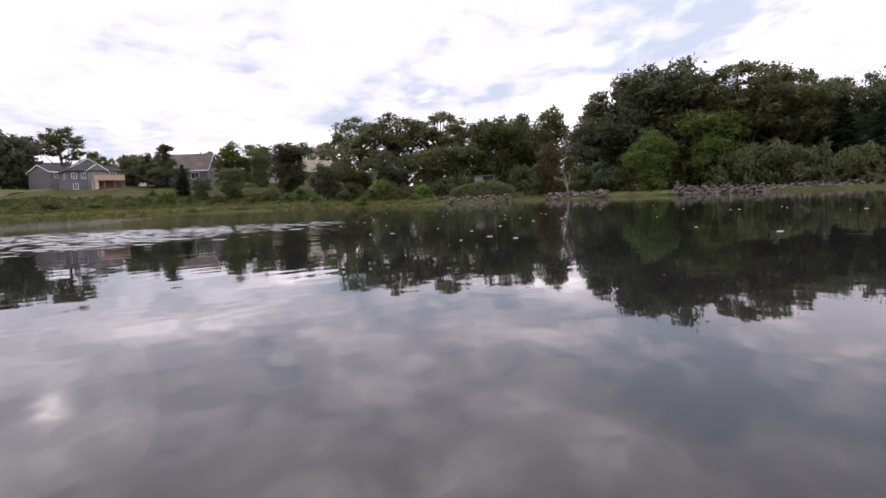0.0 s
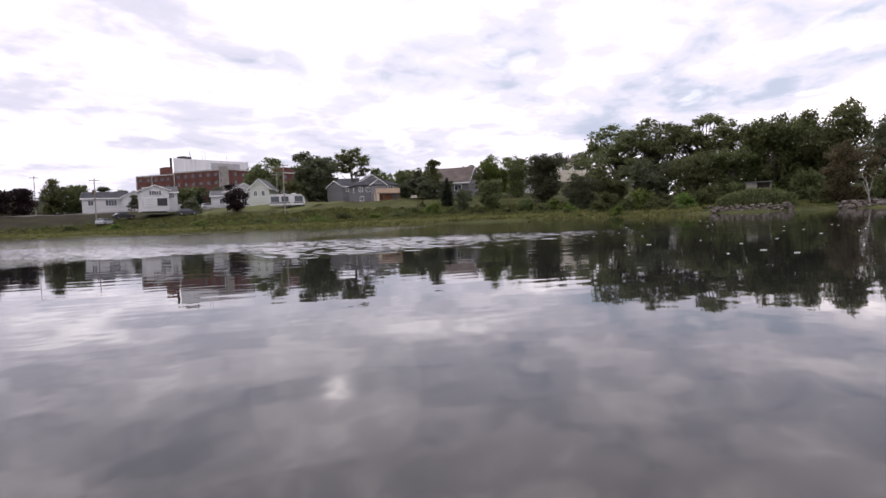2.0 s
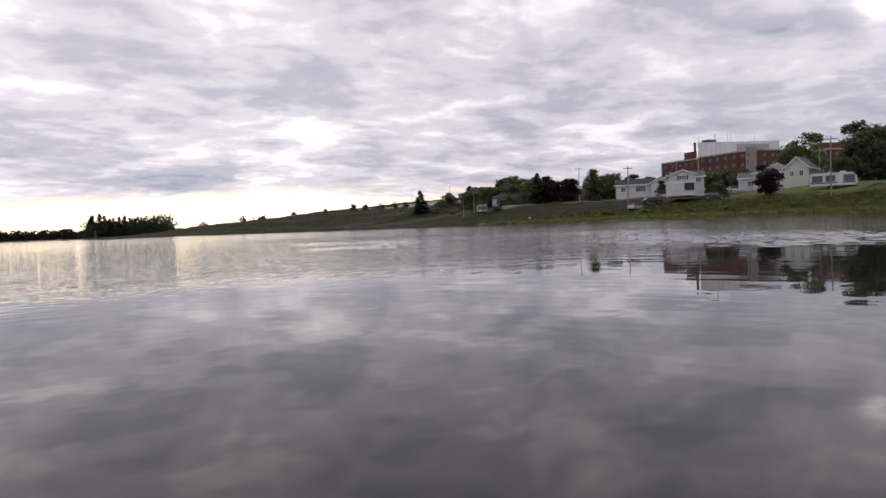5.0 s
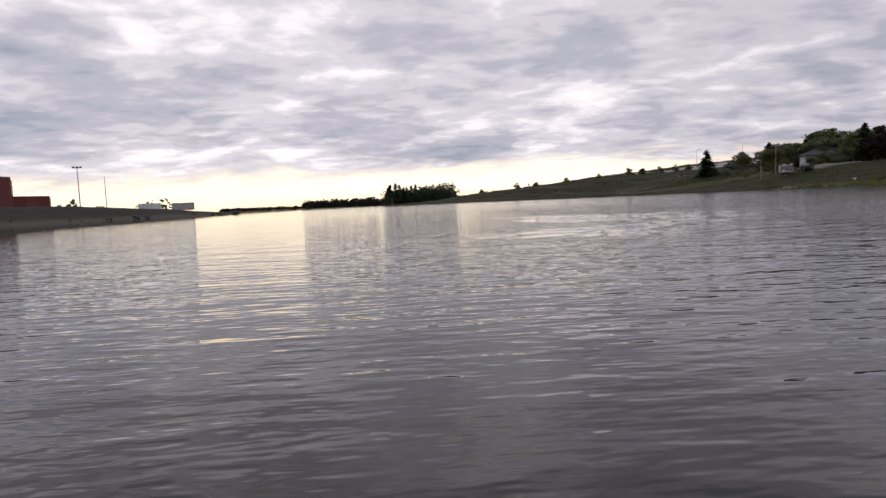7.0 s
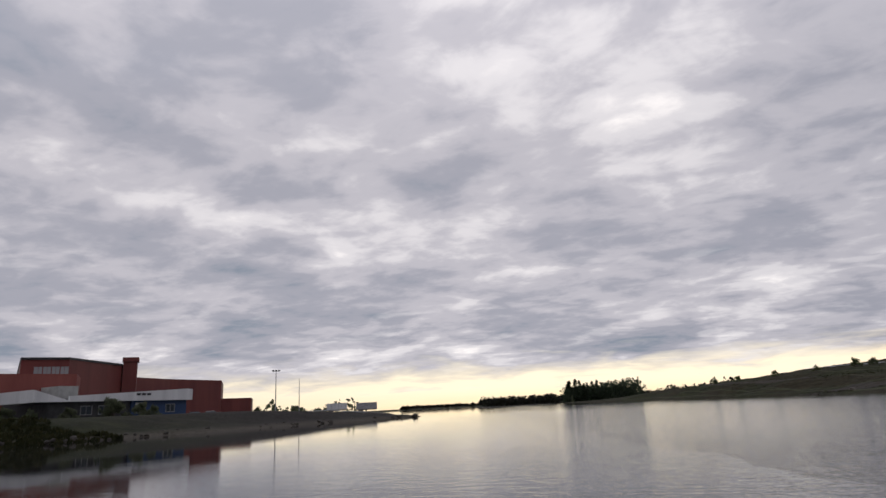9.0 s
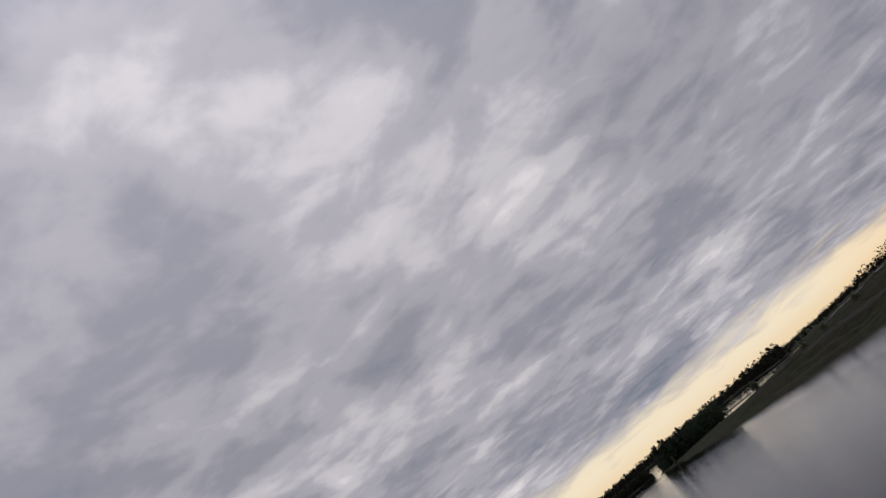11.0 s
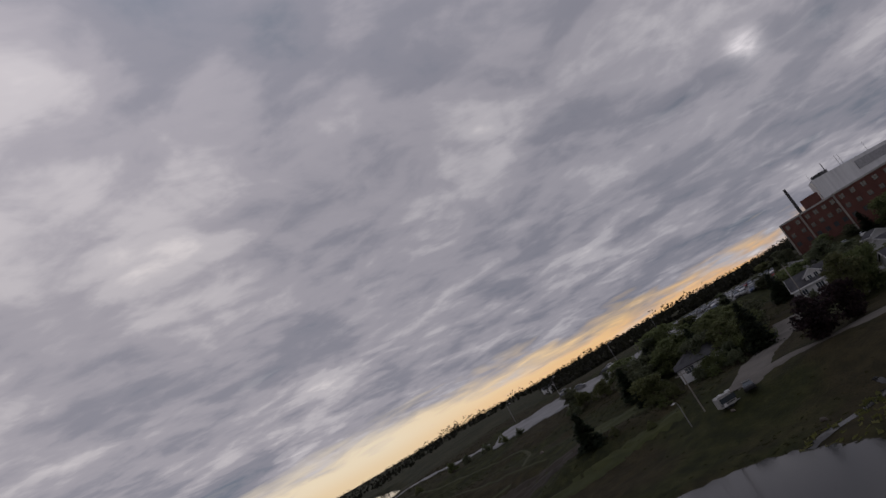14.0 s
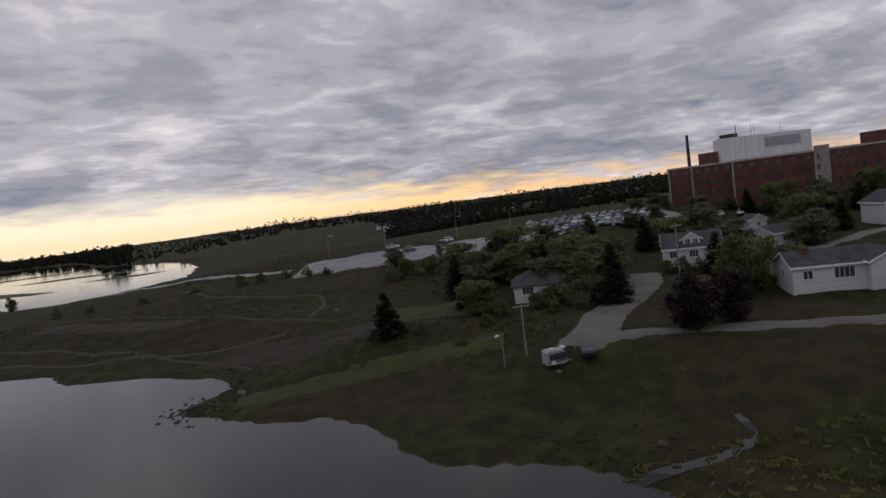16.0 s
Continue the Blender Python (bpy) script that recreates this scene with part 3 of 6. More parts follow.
    # long-crested undulations rolling in from the shore break the edges of the mirrored things
    across, along = calc("ADD", calc("MULTIPLY", sp.outputs[0], 0.87), calc("MULTIPLY", sp.outputs[1], 0.49)), calc("SUBTRACT", calc("MULTIPLY", sp.outputs[1], 0.87), calc("MULTIPLY", sp.outputs[0], 0.49))
    cv = nt.nodes.new("ShaderNodeCombineXYZ")
    nt.links.new(calc("MULTIPLY", across, 3.4), cv.inputs[0]), nt.links.new(calc("MULTIPLY", along, 0.55), cv.inputs[1])
    swell = nt.nodes.new("ShaderNodeTexNoise")
    swell.inputs["Scale"].default_value, swell.inputs["Detail"].default_value = 1.0, 1.0
    nt.links.new(cv.outputs[0], swell.inputs["Vector"])
    h = calc("ADD", h, calc("MULTIPLY", calc("MULTIPLY", swell.outputs["Fac"], lee.outputs[0]), 0.0021))
    bp = nt.nodes.new("ShaderNodeBump")
    bp.inputs["Strength"].default_value, bp.inputs["Distance"].default_value = 1.0, 1.0
    nt.links.new(h, bp.inputs["Height"])
    nt.links.new(bp.outputs[0], p.inputs["Normal"])
    return m


ground = solo("ground", fast_mesh("ground", gv.tolist(), gf.tolist(), ground_material()), None, "rolling grassy ground with mud along the water's edge", kind="structure")
for q in ground.data.polygons:
    q.use_smooth = True
# a sheet of water: flat, but for the short steep wavelets of one breeze band off the lawn
WX, WY = axis(6.0, 19, 0.055, 4700, 1.4), axis(-7, 23, 0.07, 4700, 1.4)
wx_, wy_ = np.meshgrid(WX, WY)
wrng = np.random.default_rng(21)
wz_ = np.zeros_like(wx_)
for k in range(40):
    lam = 0.16 * (0.5 / 0.16) ** wrng.random()
    th = radians(28 + 30 * wrng.normal())
    wz_ += 0.0026 * lam ** 0.9 * np.sin(2 * np.pi / lam * (wx_ * math.cos(th) + wy_ * math.sin(th)) + 6.283 * wrng.random())
gust = 0.5 + 0.28 * np.sin(wx_ * 0.55 + 2 * np.sin(wy_ * 0.21)) + 0.28 * np.sin(wy_ * 0.43 + 1.7 * np.sin(wx_ * 0.31 + 1))
edge = wx_ + 0.18 * wy_ + 1.2 * np.sin(wy_ * 0.6) + 0.8 * np.sin(wy_ * 1.7 + 1)
wz_ *= sm((edge - 8.2) / 1.8) * sm((19 - wx_) / 5) * sm((wy_ + 7) / 7) * sm((23 - wy_) / 6) * (0.15 + 1.1 * np.clip(gust, 0, 1) ** 1.4)
wv = np.stack([wx_.ravel(), wy_.ravel(), wz_.ravel()], 1).tolist()
wi = np.arange(wx_.size).reshape(wx_.shape)
wf = np.stack([wi[:-1, :-1], wi[:-1, 1:], wi[1:, 1:], wi[1:, :-1]], -1).reshape(-1, 4).tolist()
water = solo("water", fast_mesh("water", wv, wf, water_material()), None, "calm dark estuary water mirroring the clouded sky", kind="structure")
water.data.polygons.foreach_set("use_smooth", [True] * len(wf))


def strip(name, pts, width, mat, label, lift=0.10, step=1.6):
    """A road or path laid on the ground along the points."""
    pl = [Vector((*p, 0)) for p in pts]
    line = [pl[0]]
    for a, b in zip(pl, pl[1:]):
        n = max(1, int((b - a).length / step))
        line += [a.lerp(b, (i + 1) / n) for i in range(n)]
    for _ in range(4):
        line = [line[0]] + [(a + b * 2 + c) / 4 for a, b, c in zip(line, line[1:], line[2:])] + [line[-1]]
    v, f, k = [], [], max(5, int(width / 1.2) | 1)
    for i, p in enumerate(line):
        d = (line[min(i + 1, len(line) - 1)] - line[max(i - 1, 0)]).normalized()
        s = Vector((d.y, -d.x, 0)) * (width * (1 + 0.05 * math.sin(i * 0.9) + 0.04 * math.sin(i * 2.3)) / 2)
        for j in range(k):
            q = p + s * (2 * j / (k - 1) - 1)
            v.append((q.x, q.y, lift * (1 if 0 < j < k - 1 else -0.6)))
    v = np.array(v)
    v[:, 2] += height(v[:, 0], v[:, 1])
    v = v.tolist()
    for i in range(len(line) - 1):
        for j in range(k - 1):
            a = i * k + j
            f.append((a, a + 1, a + k + 1, a + k))
    return solo(name, fast_mesh(name, v, f, mat), None, label, kind="structure")

# ---- trees: built once per kind at ten metres' height, then copied ----
def leaves(rng, centres, radii, n, size, flat=0.8, shell=0.55, long=1.0, twigs=0):
    """Small leaf sprays through the given clumps, gathered on twigs where asked."""
    c, r = np.array(centres), np.array(radii)
    if twigs:
        k = np.repeat(np.arange(len(c)), twigs)
        d = rng.normal(size=(len(k), 3))
        d /= np.linalg.norm(d, axis=1)[:, None]
        d[:, 2] = np.abs(d[:, 2]) * 0.7 + d[:, 2] * 0.3
        c = c[k] + d * (r[k] * (0.55 + 0.6 * rng.random(len(k))))[:, None] * np.array([1, 1, flat])
        r = r[k] * (0.36 + 0.40 * rng.random(len(k)))
    w = r ** 1.6 / (r ** 1.6).sum()
    k = rng.choice(len(c), n, p=w)
    d = rng.normal(size=(n, 3))
    d /= np.linalg.norm(d, axis=1)[:, None]
    rad = (shell + (1 - shell) * rng.random(n)) * (1 + 0.2 * np.abs(rng.normal(size=n)) * (rng.random(n) < 0.3))
    p = c[k] + d * (r[k] * rad)[:, None] * np.array([1, 1, flat])
    nrm = d * 0.7 + rng.normal(size=(n, 3)) * 0.6 + np.array([0, 0, 0.6])
    return sprays(rng, p, nrm, size, long)


def sprays(rng, p, nrm, size, long=1.0, along=None):
    n = len(p)
    nrm = nrm / np.linalg.norm(nrm, axis=1)[:, None]
    a = np.cross(nrm, rng.normal(size=(n, 3)) if along is None else along)
    a /= np.linalg.norm(a, axis=1)[:, None]
    b = np.cross(nrm, a)
    s = size * (0.5 + 0.9 * rng.random(n))[:, None]
    l = s * long * (0.8 + 0.6 * rng.random(n))[:, None]
    # a four-cornered, uneven leafy tuft, bent along its middle
    u = rng.uniform(-0.25, 0.25, (n, 1))
    q = [p - b * l * 0.55, p + a * s * 0.45 + b * l * u - nrm * s * 0.12, p + b * l * 0.5, p - a * s * 0.42 - b * l * u - nrm * s * 0.12]
    v = np.stack(q, 1).reshape(-1, 3)
    f = np.arange(4 * n).reshape(-1, 4)
    return v, f


def trunk_geo(rng, h, r0, tips, lean=0.0):
    g = Geo()
    top = Vector((lean, lean * 0.4, h))
    mid_ = Vector((lean * 0.3 + rng.normal() * 0.12, rng.normal() * 0.12, h * 0.5))
    g.tube([(0, 0, -0.5), (0, 0, 0.15), tuple(mid_), tuple(top)], [r0 * 1.5, r0, r0 * 0.75, r0 * 0.3], 8)
    for t in tips:
        t = Vector(t)
        k = 0.25 + 0.6 * rng.random()
        s = mid_.lerp(top, k) if rng.random() < 0.6 else Vector((0, 0, 0.15)).lerp(mid_, 0.6 + 0.4 * k)
        m = s.lerp(t, 0.5) + Vector((rng.normal() * 0.15, rng.normal() * 0.15, -0.1 + 0.2 * rng.random()))
        g.tube([tuple(s), tuple(m), tuple(t)], [r0 * 0.42, r0 * 0.26, r0 * 0.08], 5)
    return g


# half the spread of a ten-metre tree of each kind
WIDTH = {"maple": 4.3, "elm": 4.9, "umbrella": 3.2, "poplar": 2.1, "spruce": 2.5, "shrub": 7.5, "thin": 4.0, "birch": 2.9}


def build_tree(kind, seed, leaf, bark=BARK):
    rng = np.random.default_rng(seed)
    base = thing("tree", "broad-leaved tree", "tree", Matrix.Identity(4))
    fine = seed >= 30        # trees that are passed closely
    if kind in ("maple", "thin"):      # several uneven lobes, foliage nearly to the ground
        cs, rs = [], []
        lobes = 11 if kind == "maple" else 8
        for i in range(lobes):
            a, z = i * 2.4 + rng.random(), ((i + 0.5) / lobes) ** 0.9
            prof = 2.5 * math.sin(math.pi * min(1, 0.16 + 0.80 * (1 - z) ** 0.8)) ** 0.8
            rr = prof * (0.55 + 0.5 * rng.random())
            cx0, cy0, cz0, r0 = rr * math.cos(a), rr * math.sin(a), 1.5 + 6.9 * z + 0.5 * rng.normal(), 1.15 + 0.75 * rng.random()
            cs.append((cx0, cy0, cz0)), rs.append(r0)
            for j in range(5):
                d = rng.normal(size=3)
                d /= np.linalg.norm(d)
                cs.append((cx0 + d[0] * r0, cy0 + d[1] * r0, max(cz0 + d[2] * r0 * 0.8, 0.9))), rs.append(r0 * (0.3 + 0.35 * rng.random()))
        for i in range(12):
            a = rng.random() * 6.283
            cs.append((2.6 * math.cos(a) * rng.random(), 2.6 * math.sin(a) * rng.random(), 0.8 + 1.4 * rng.random())), rs.append(0.7 + 0.4 * rng.random())
        if kind == "maple":
            v, f = leaves(rng, cs, rs, 10000 if fine else 3000, 0.22 if fine else 0.41, 0.8, 0.2, 1.25, twigs=10)
            v2, f2 = leaves(rng, cs + [(0, 0, 3), (0, 0, 5), (0, 0, 6.8)], [r * 1.05 for r in rs] + [2.6, 2.4, 1.9], 4500 if fine else 1600, 0.27 if fine else 0.46, 0.85, 0.5, 1.2)
            v, f = np.concatenate([v, v2]), np.concatenate([f, f2 + len(v)])
        else:
            v, f = leaves(rng, cs, [r * 1.1 for r in rs], 9000, 0.23, 0.8, 0.2, 1.3, twigs=9)
        tg = trunk_geo(rng, 8, 0.24, cs[:36:2])
    elif kind == "elm":      # tall, domed, open head on visible limbs
        cs, rs = [], []
        for i in range(64):
            a, z = i * 2.4 + 0.6 * rng.random(), rng.random() ** 0.75
            rr = 4.3 * math.sqrt(max(1 - (0.12 + 0.86 * z) ** 2, 0)) * (0.72 + 0.32 * rng.random())
            cs.append((rr * math.cos(a), rr * math.sin(a), 4.3 + 5.1 * z + 0.25 * rng.normal())), rs.append(0.34 + 0.34 * rng.random())
        for i in range(16):
            a = rng.random() * 6.283
            rr = 2.8 * rng.random()
            cs.append((rr * math.cos(a), rr * math.sin(a), 3.8 + 3.6 * rng.random())), rs.append(0.5 + 0.35 * rng.random())
        v, f = leaves(rng, cs, [r * 1.35 for r in rs], 12500, 0.17, 0.9, 0.1, 1.2, twigs=9)
        tg = trunk_geo(rng, 7.0, 0.27, cs[::2])
    elif kind == "umbrella":  # bare stem below a wind-shaped head
        cs, rs = [], []
        for i in range(30):
            a, z = rng.random() * 6.283, rng.random()
            rr = (2.1 * math.sin(math.pi * (0.2 + 0.7 * z))) * (0.4 + 0.7 * rng.random())
            cs.append((rr * math.cos(a) + 0.4 * z, rr * math.sin(a), 4.6 + 4.8 * z)), rs.append(0.55 + 0.45 * rng.random())
        v, f = leaves(rng, cs, rs, 7500, 0.18, 0.85, 0.15, 1.2, twigs=9)
        tg = trunk_geo(rng, 8, 0.19, cs[:16], 0.4)
    elif kind == "poplar":   # upright, ragged, feathery tips
        cs, rs = [], []
        for i in range(44):
            a, z = rng.random() * 6.283, rng.random()
            rr = 1.6 * (1 - z ** 2.4) * rng.random() + 0.1
            cs.append((rr * math.cos(a), rr * math.sin(a), 0.9 + 8.6 * z)), rs.append(0.55 + 0.55 * (1 - z) * rng.random() + 0.15)
        v, f = leaves(rng, cs, rs, 6500, 0.21, 1.15, 0.2, 1.4, twigs=5)
        tg = trunk_geo(rng, 9.2, 0.16, cs[:18])
    elif kind == "birch":    # leaning forked stem, thin foliage high up
        cs, rs = [], []
        for i in range(20):
            a, z = rng.random() * 6.283, rng.random()
            rr = 2.4 * rng.random() ** 0.7
            cs.append((rr * math.cos(a) - 0.8, rr * math.sin(a), 5.6 + 4.0 * z * (1 - 0.1 * rr))), rs.append(0.6 + 0.4 * rng.random())
        v, f = leaves(rng, cs, rs, 2600, 0.30, 0.8, 0.2, 1.2, twigs=6)
        tg = Geo().tube([(0, 0, -0.6), (0.1, 0, 1.2), (0.35, 0, 3.2), (0.9, 0.1, 5.2), (1.0, 0, 7.5)], [0.26, 0.20, 0.16, 0.11, 0.05], 8)
        for q in ([(0.3, 0, 2.8), (-0.4, 0.2, 4.4), (-0.9, 0.1, 6.6), (-1.4, 0, 8.6)], [(0.85, 0, 4.9), (1.6, 0.2, 6.0), (1.9, 0.1, 7.8)], [(0.2, 0, 2.2), (0.9, -0.3, 3.3), (1.6, -0.5, 5.2)]):
            tg.tube(q, [0.12, 0.10, 0.07, 0.04][:len(q)], 6)
    elif kind == "spruce":   # tiers of drooping needle boughs
        P, N, L = [], [], []
        tg = Geo().tube([(0, 0, -0.4), (0, 0, 4), (0, 0, 9.8)], [0.22, 0.14, 0.03], 7)
        for t in range(26):
            z = 0.7 + 9.0 * (t / 25) ** 0.92
            reach = (2.35 * (1 - z / 10.1) ** 0.85 + 0.12) * (0.85 + 0.3 * rng.random())
            for bnum in range(int(5 + 8 * (1 - t / 26))):
                a = rng.random() * 6.283
                re = reach * (0.75 + 0.4 * rng.random())
                d = np.array([math.cos(a), math.sin(a), -0.28])
                for s in np.linspace(0.25, 1, max(3, int(re * 5))):
                    for _ in range(2):
                        P.append(d * re * s + [0, 0, z] + rng.normal(size=3) * 0.10)
                        N.append(np.array([0, 0, 1.0]) + rng.normal(size=3) * 0.5), L.append([math.sin(a), -math.cos(a), 0.0])
        v, f = sprays(rng, np.array(P), np.array(N), 0.36, 1.5, np.array(L))
    elif kind == "shrub":    # low, many-stemmed, wider than high (ten metres here is scaled down)
        cs, rs = [], []
        for i in range(30):
            a, q = rng.random() * 6.283, rng.random() ** 0.6
            rr = 6.2 * q
            cs.append((rr * math.cos(a), rr * math.sin(a), (1.2 + 6.6 * (1 - q ** 2)) * (0.45 + 0.65 * rng.random()))), rs.append(1.3 + 1.5 * rng.random())
        v, f = leaves(rng, cs, rs, 2900, 0.66, 0.8, 0.25, 1.25, twigs=6)
        tg = Geo()
        for c in cs[:8]:
            tg.tube([(c[0] * 0.2, c[1] * 0.2, -0.5), (c[0] * 0.5, c[1] * 0.5, c[2] * 0.5), c], [0.2, 0.14, 0.05], 5)
    top, wide = np.percentile(v[:, 2], 99.6), np.percentile(np.hypot(v[:, 0], v[:, 1]), 97)
    k = np.array([WIDTH[kind] / wide, WIDTH[kind] / wide, 10 / top])
    v = v * k
    tg.v = [(x * k[0], y * k[1], z * k[2]) for x, y, z in tg.v]
    part("trunk", tg, bark, base)
    part("crown", fast_mesh("crown", v.tolist(), f.tolist(), leaf), None, base)
    return base


PROTO = {}


def proto(kind, seed, leaf, bark=BARK):
    key = (kind, seed, leaf.name)
    if key not in PROTO:
        PROTO[key] = [build_tree(kind, seed, leaf, bark), 0]
    return PROTO[key]


plant_rng = np.random.default_rng(11)


def plant(kind, seed, leaf, x, y, top, width, name, label, category="tree", group="", bark=BARK, sink=0.15):
    """A tree of that kind whose tip is at the height top; width scales its spread (1: as built)."""
    z = ground_z(x, y) - sink
    h = max(top - z, 0.6) / 10
    rz = plant_rng.random() * 360
    m = pose(x, y, z, 0, 0, rz) @ Matrix.Diagonal((h * width, h * width, h, 1))
    p = proto(kind, seed, leaf, bark)
    if p[1] == 0:
        ob = p[0]
        ob.matrix_basis = m
        ob["label"], ob["category"] = label, category
        p.append(h)
    else:
        ob = p[0].copy()
        scene.collection.objects.link(ob)
        for ch in p[0].children:
            c2 = ch.copy()
            scene.collection.objects.link(c2)
            c2.parent = ob
        ob.matrix_basis = m
        tagged(ob, label, category)
    p[1] += 1
    ob.name = name
    if group:
        ob["group"] = group
    return ob


def plant_at(kind, seed, leaf, az, d, el, width, name, label, **kw):
    x, y = polar(az, d)
    return plant(kind, seed, leaf, x, y, 0.4 + d * math.tan(radians(el)), width, name, label, **kw)

# ---- the wooded bank ----
ELM = "tall open-headed elm on the wooded bank"
for az, d, el, w, s in ((90.3, 120, 7.7, 1.15, 1), (93.6, 122, 7.95, 1.2, 2), (97.2, 121, 8.0, 1.15, 1), (100.6, 118, 6.6, 0.9, 2)):
    plant_at("elm", s, LEAF_MID, az, d, el, w, "elm_tree", ELM, group="trees on the wooded bank")
for az, d, el, w, s, lf, lab in (
        (102.4, 108, 7.2, 0.85, 32, LEAF_OLIVE, "yellowish green willow among the bank's trees"),
        (106.3, 110, 7.9, 0.8, 33, LEAF_MID, "tall dense maple at a gap in the wood"),
        (104.2, 112, 7.2, 0.7, 31, LEAF_MID, "mid-green maple on the wooded bank"),
        (117.3, 97, 10.55, 0.95, 32, LEAF_DARK, "very large dark green maple above the rocky shore"),
        (113.6, 99, 9.3, 0.85, 33, LEAF_DARK, "large dark green maple above the rocky shore"),
        (111.9, 102, 8.3, 0.85, 31, LEAF_DARK, "dark maple behind the lawn's edge"),
        (115.4, 103, 9.6, 0.9, 33, LEAF_DARK, "tall dark maple above the rocky shore"),
        (110.6, 98, 6.5, 0.85, 31, LEAF_DARK, "dark maple at the edge of the lawn"),
        (119.6, 100, 8.4, 0.8, 32, LEAF_MID, "green maple between two larger trees"),
        (131.2, 102, 7.7, 0.85, 33, LEAF_DARK, "dark dense tree over the rocky bank"),
        (133.4, 99, 8.2, 0.8, 31, LEAF_DARK, "tall dark tree over the rocky bank"),
        (137.0, 96, 8.0, 0.8, 32, LEAF_DARK, "dark tree on the wooded bank"),
        (128.5, 104, 7.8, 0.75, 33, LEAF_LIGHT, "lighter green tree in the wood"),
        (115.9, 86, 5.2, 0.9, 31, LEAF_LIGHT, "bright green young maple on the shore lawn"),
        (120.6, 89, 6.6, 1.0, 32, LEAF_LIGHT, "bright green maple at the wood's edge"),
        (93.0, 108, 4.6, 1.1, 33, LEAF_DARK, "dense low maple below the elms"),
        (96.3, 107, 4.9, 1.1, 31, LEAF_MID, "dense low maple below the elms"),
        (99.5, 106, 5.0, 1.0, 32, LEAF_OLIVE, "olive green low tree below the elms"),
        (89.6, 110, 4.4, 1.0, 33, LEAF_MID, "round green tree beside the elms"),
        (87.2, 108, 3.7, 1.1, 31, LEAF_DARK, "dark round tree on the bank"),
        (84.4, 126, 5.6, 1.05, 32, LEAF_DARK, "round dark green maple near the houses"),
        (80.0, 140, 5.7, 1.0, 33, LEAF_LIGHT, "yellow-green maple behind the brown roof"),
        (81.8, 136, 5.6, 0.9, 31, LEAF_MID, "green maple beside the round maple"),
        (79.4, 116, 3.6, 1.0, 32, LEAF_MID, "low green tree before the houses"),
        (124.2, 101, 8.3, 0.95, 31, LEAF_DARK, "dark green maple filling the wood"),
        (127.0, 103, 8.0, 0.95, 33, LEAF_MID, "green maple filling the wood"),
        (122.2, 97, 7.0, 0.9, 32, LEAF_MID, "green maple at the wood's edge"),
        (77.0, 118, 2.9, 0.9, 33, LEAF_DARK, "small dark tree before the houses")):
    plant_at("maple", s, lf, az, d, el, w, "maple_tree", lab, group="trees on the wooded bank")
for az, d, el, w, s in ((122.8, 96, 10.3, 1.15, 2), (126.2, 98, 9.7, 1.1, 1)):
    plant_at("elm", s, LEAF_MID, az, d, el, w, "elm_tree", "tall airy tree rising above the wood", group="trees on the wooded bank")
for az, d, el in ((130.0, 90, 6.6), (132.6, 88, 6.0)):
    plant_at("spruce", 9, LEAF_NEEDLE, az, d, el, 1.3, "spruce_tree", "dark spreading spruce over the rocky shore", group="trees on the wooded bank")
plant_at("thin", 6, LEAF_RUST, 107.2, 87, 4.8, 1.05, "rusty_tree", "brownish thin-leaved tree behind the birch", group="trees on the wooded bank")
plant_at("birch", 7, LEAF_RUST, 108.6, 80.2, 3.5, 0.75, "birch_tree", "leaning white-barked birch on the rocks", bark=BARK_WHITE)

SHRUBS = ((89.6, 102, 3.0), (92.2, 101, 3.3), (94.9, 101, 3.2), (97.4, 101, 3.4), (99.8, 102, 3.6), (102.2, 102, 3.2), (104.8, 100, 3.0), (109.6, 92, 2.8), (111.4, 93, 3.2), (114.0, 95, 3.0), (118.4, 94, 3.4), (76.8, 120, 2.8), (82.4, 112, 2.7), (84.8, 112, 2.6), (73.2, 124, 3.0), (132.6, 82, 3.0), (134.5, 82, 2.6), (121.8, 86, 3.2), (123.7, 83, 3.8), (126.2, 83, 3.9), (128.4, 83, 3.6), (130.6, 82, 3.3), (106.0, 88, 1.7),
          (103.5, 98, 2.8), (98.2, 98, 2.6), (95.6, 97, 2.5), (93.3, 98, 2.4), (91.0, 99, 2.2), (88.6, 100, 2.1), (86.2, 101, 1.9), (84.0, 104, 1.9),
          (81.0, 104, 1.8), (78.3, 106, 2.2), (74.2, 108, 2.75), (72.6, 112, 2.3), (76.0, 107, 2.1), (71.3, 118, 2.3), (90.2, 94, 1.2), (94.8, 92, 1.3), (86.0, 95, 1.0))
for i, (az, d, el) in enumerate(SHRUBS):
    plant_at("shrub", 20 + i % 3, ((LEAF_OLIVE, LEAF_LIGHT, LEAF_MID, LEAF_OLIVE) if az < 104 else (LEAF_DARK, LEAF_MID, LEAF_OLIVE, LEAF_MID))[i % 4], az, d, el * (0.64 if az < 104 else 0.95), 1.0 if az < 104 else 0.85, "shrub", "dense leafy shrub on the shore bank", category="shrub", group="shrubs on the bank")

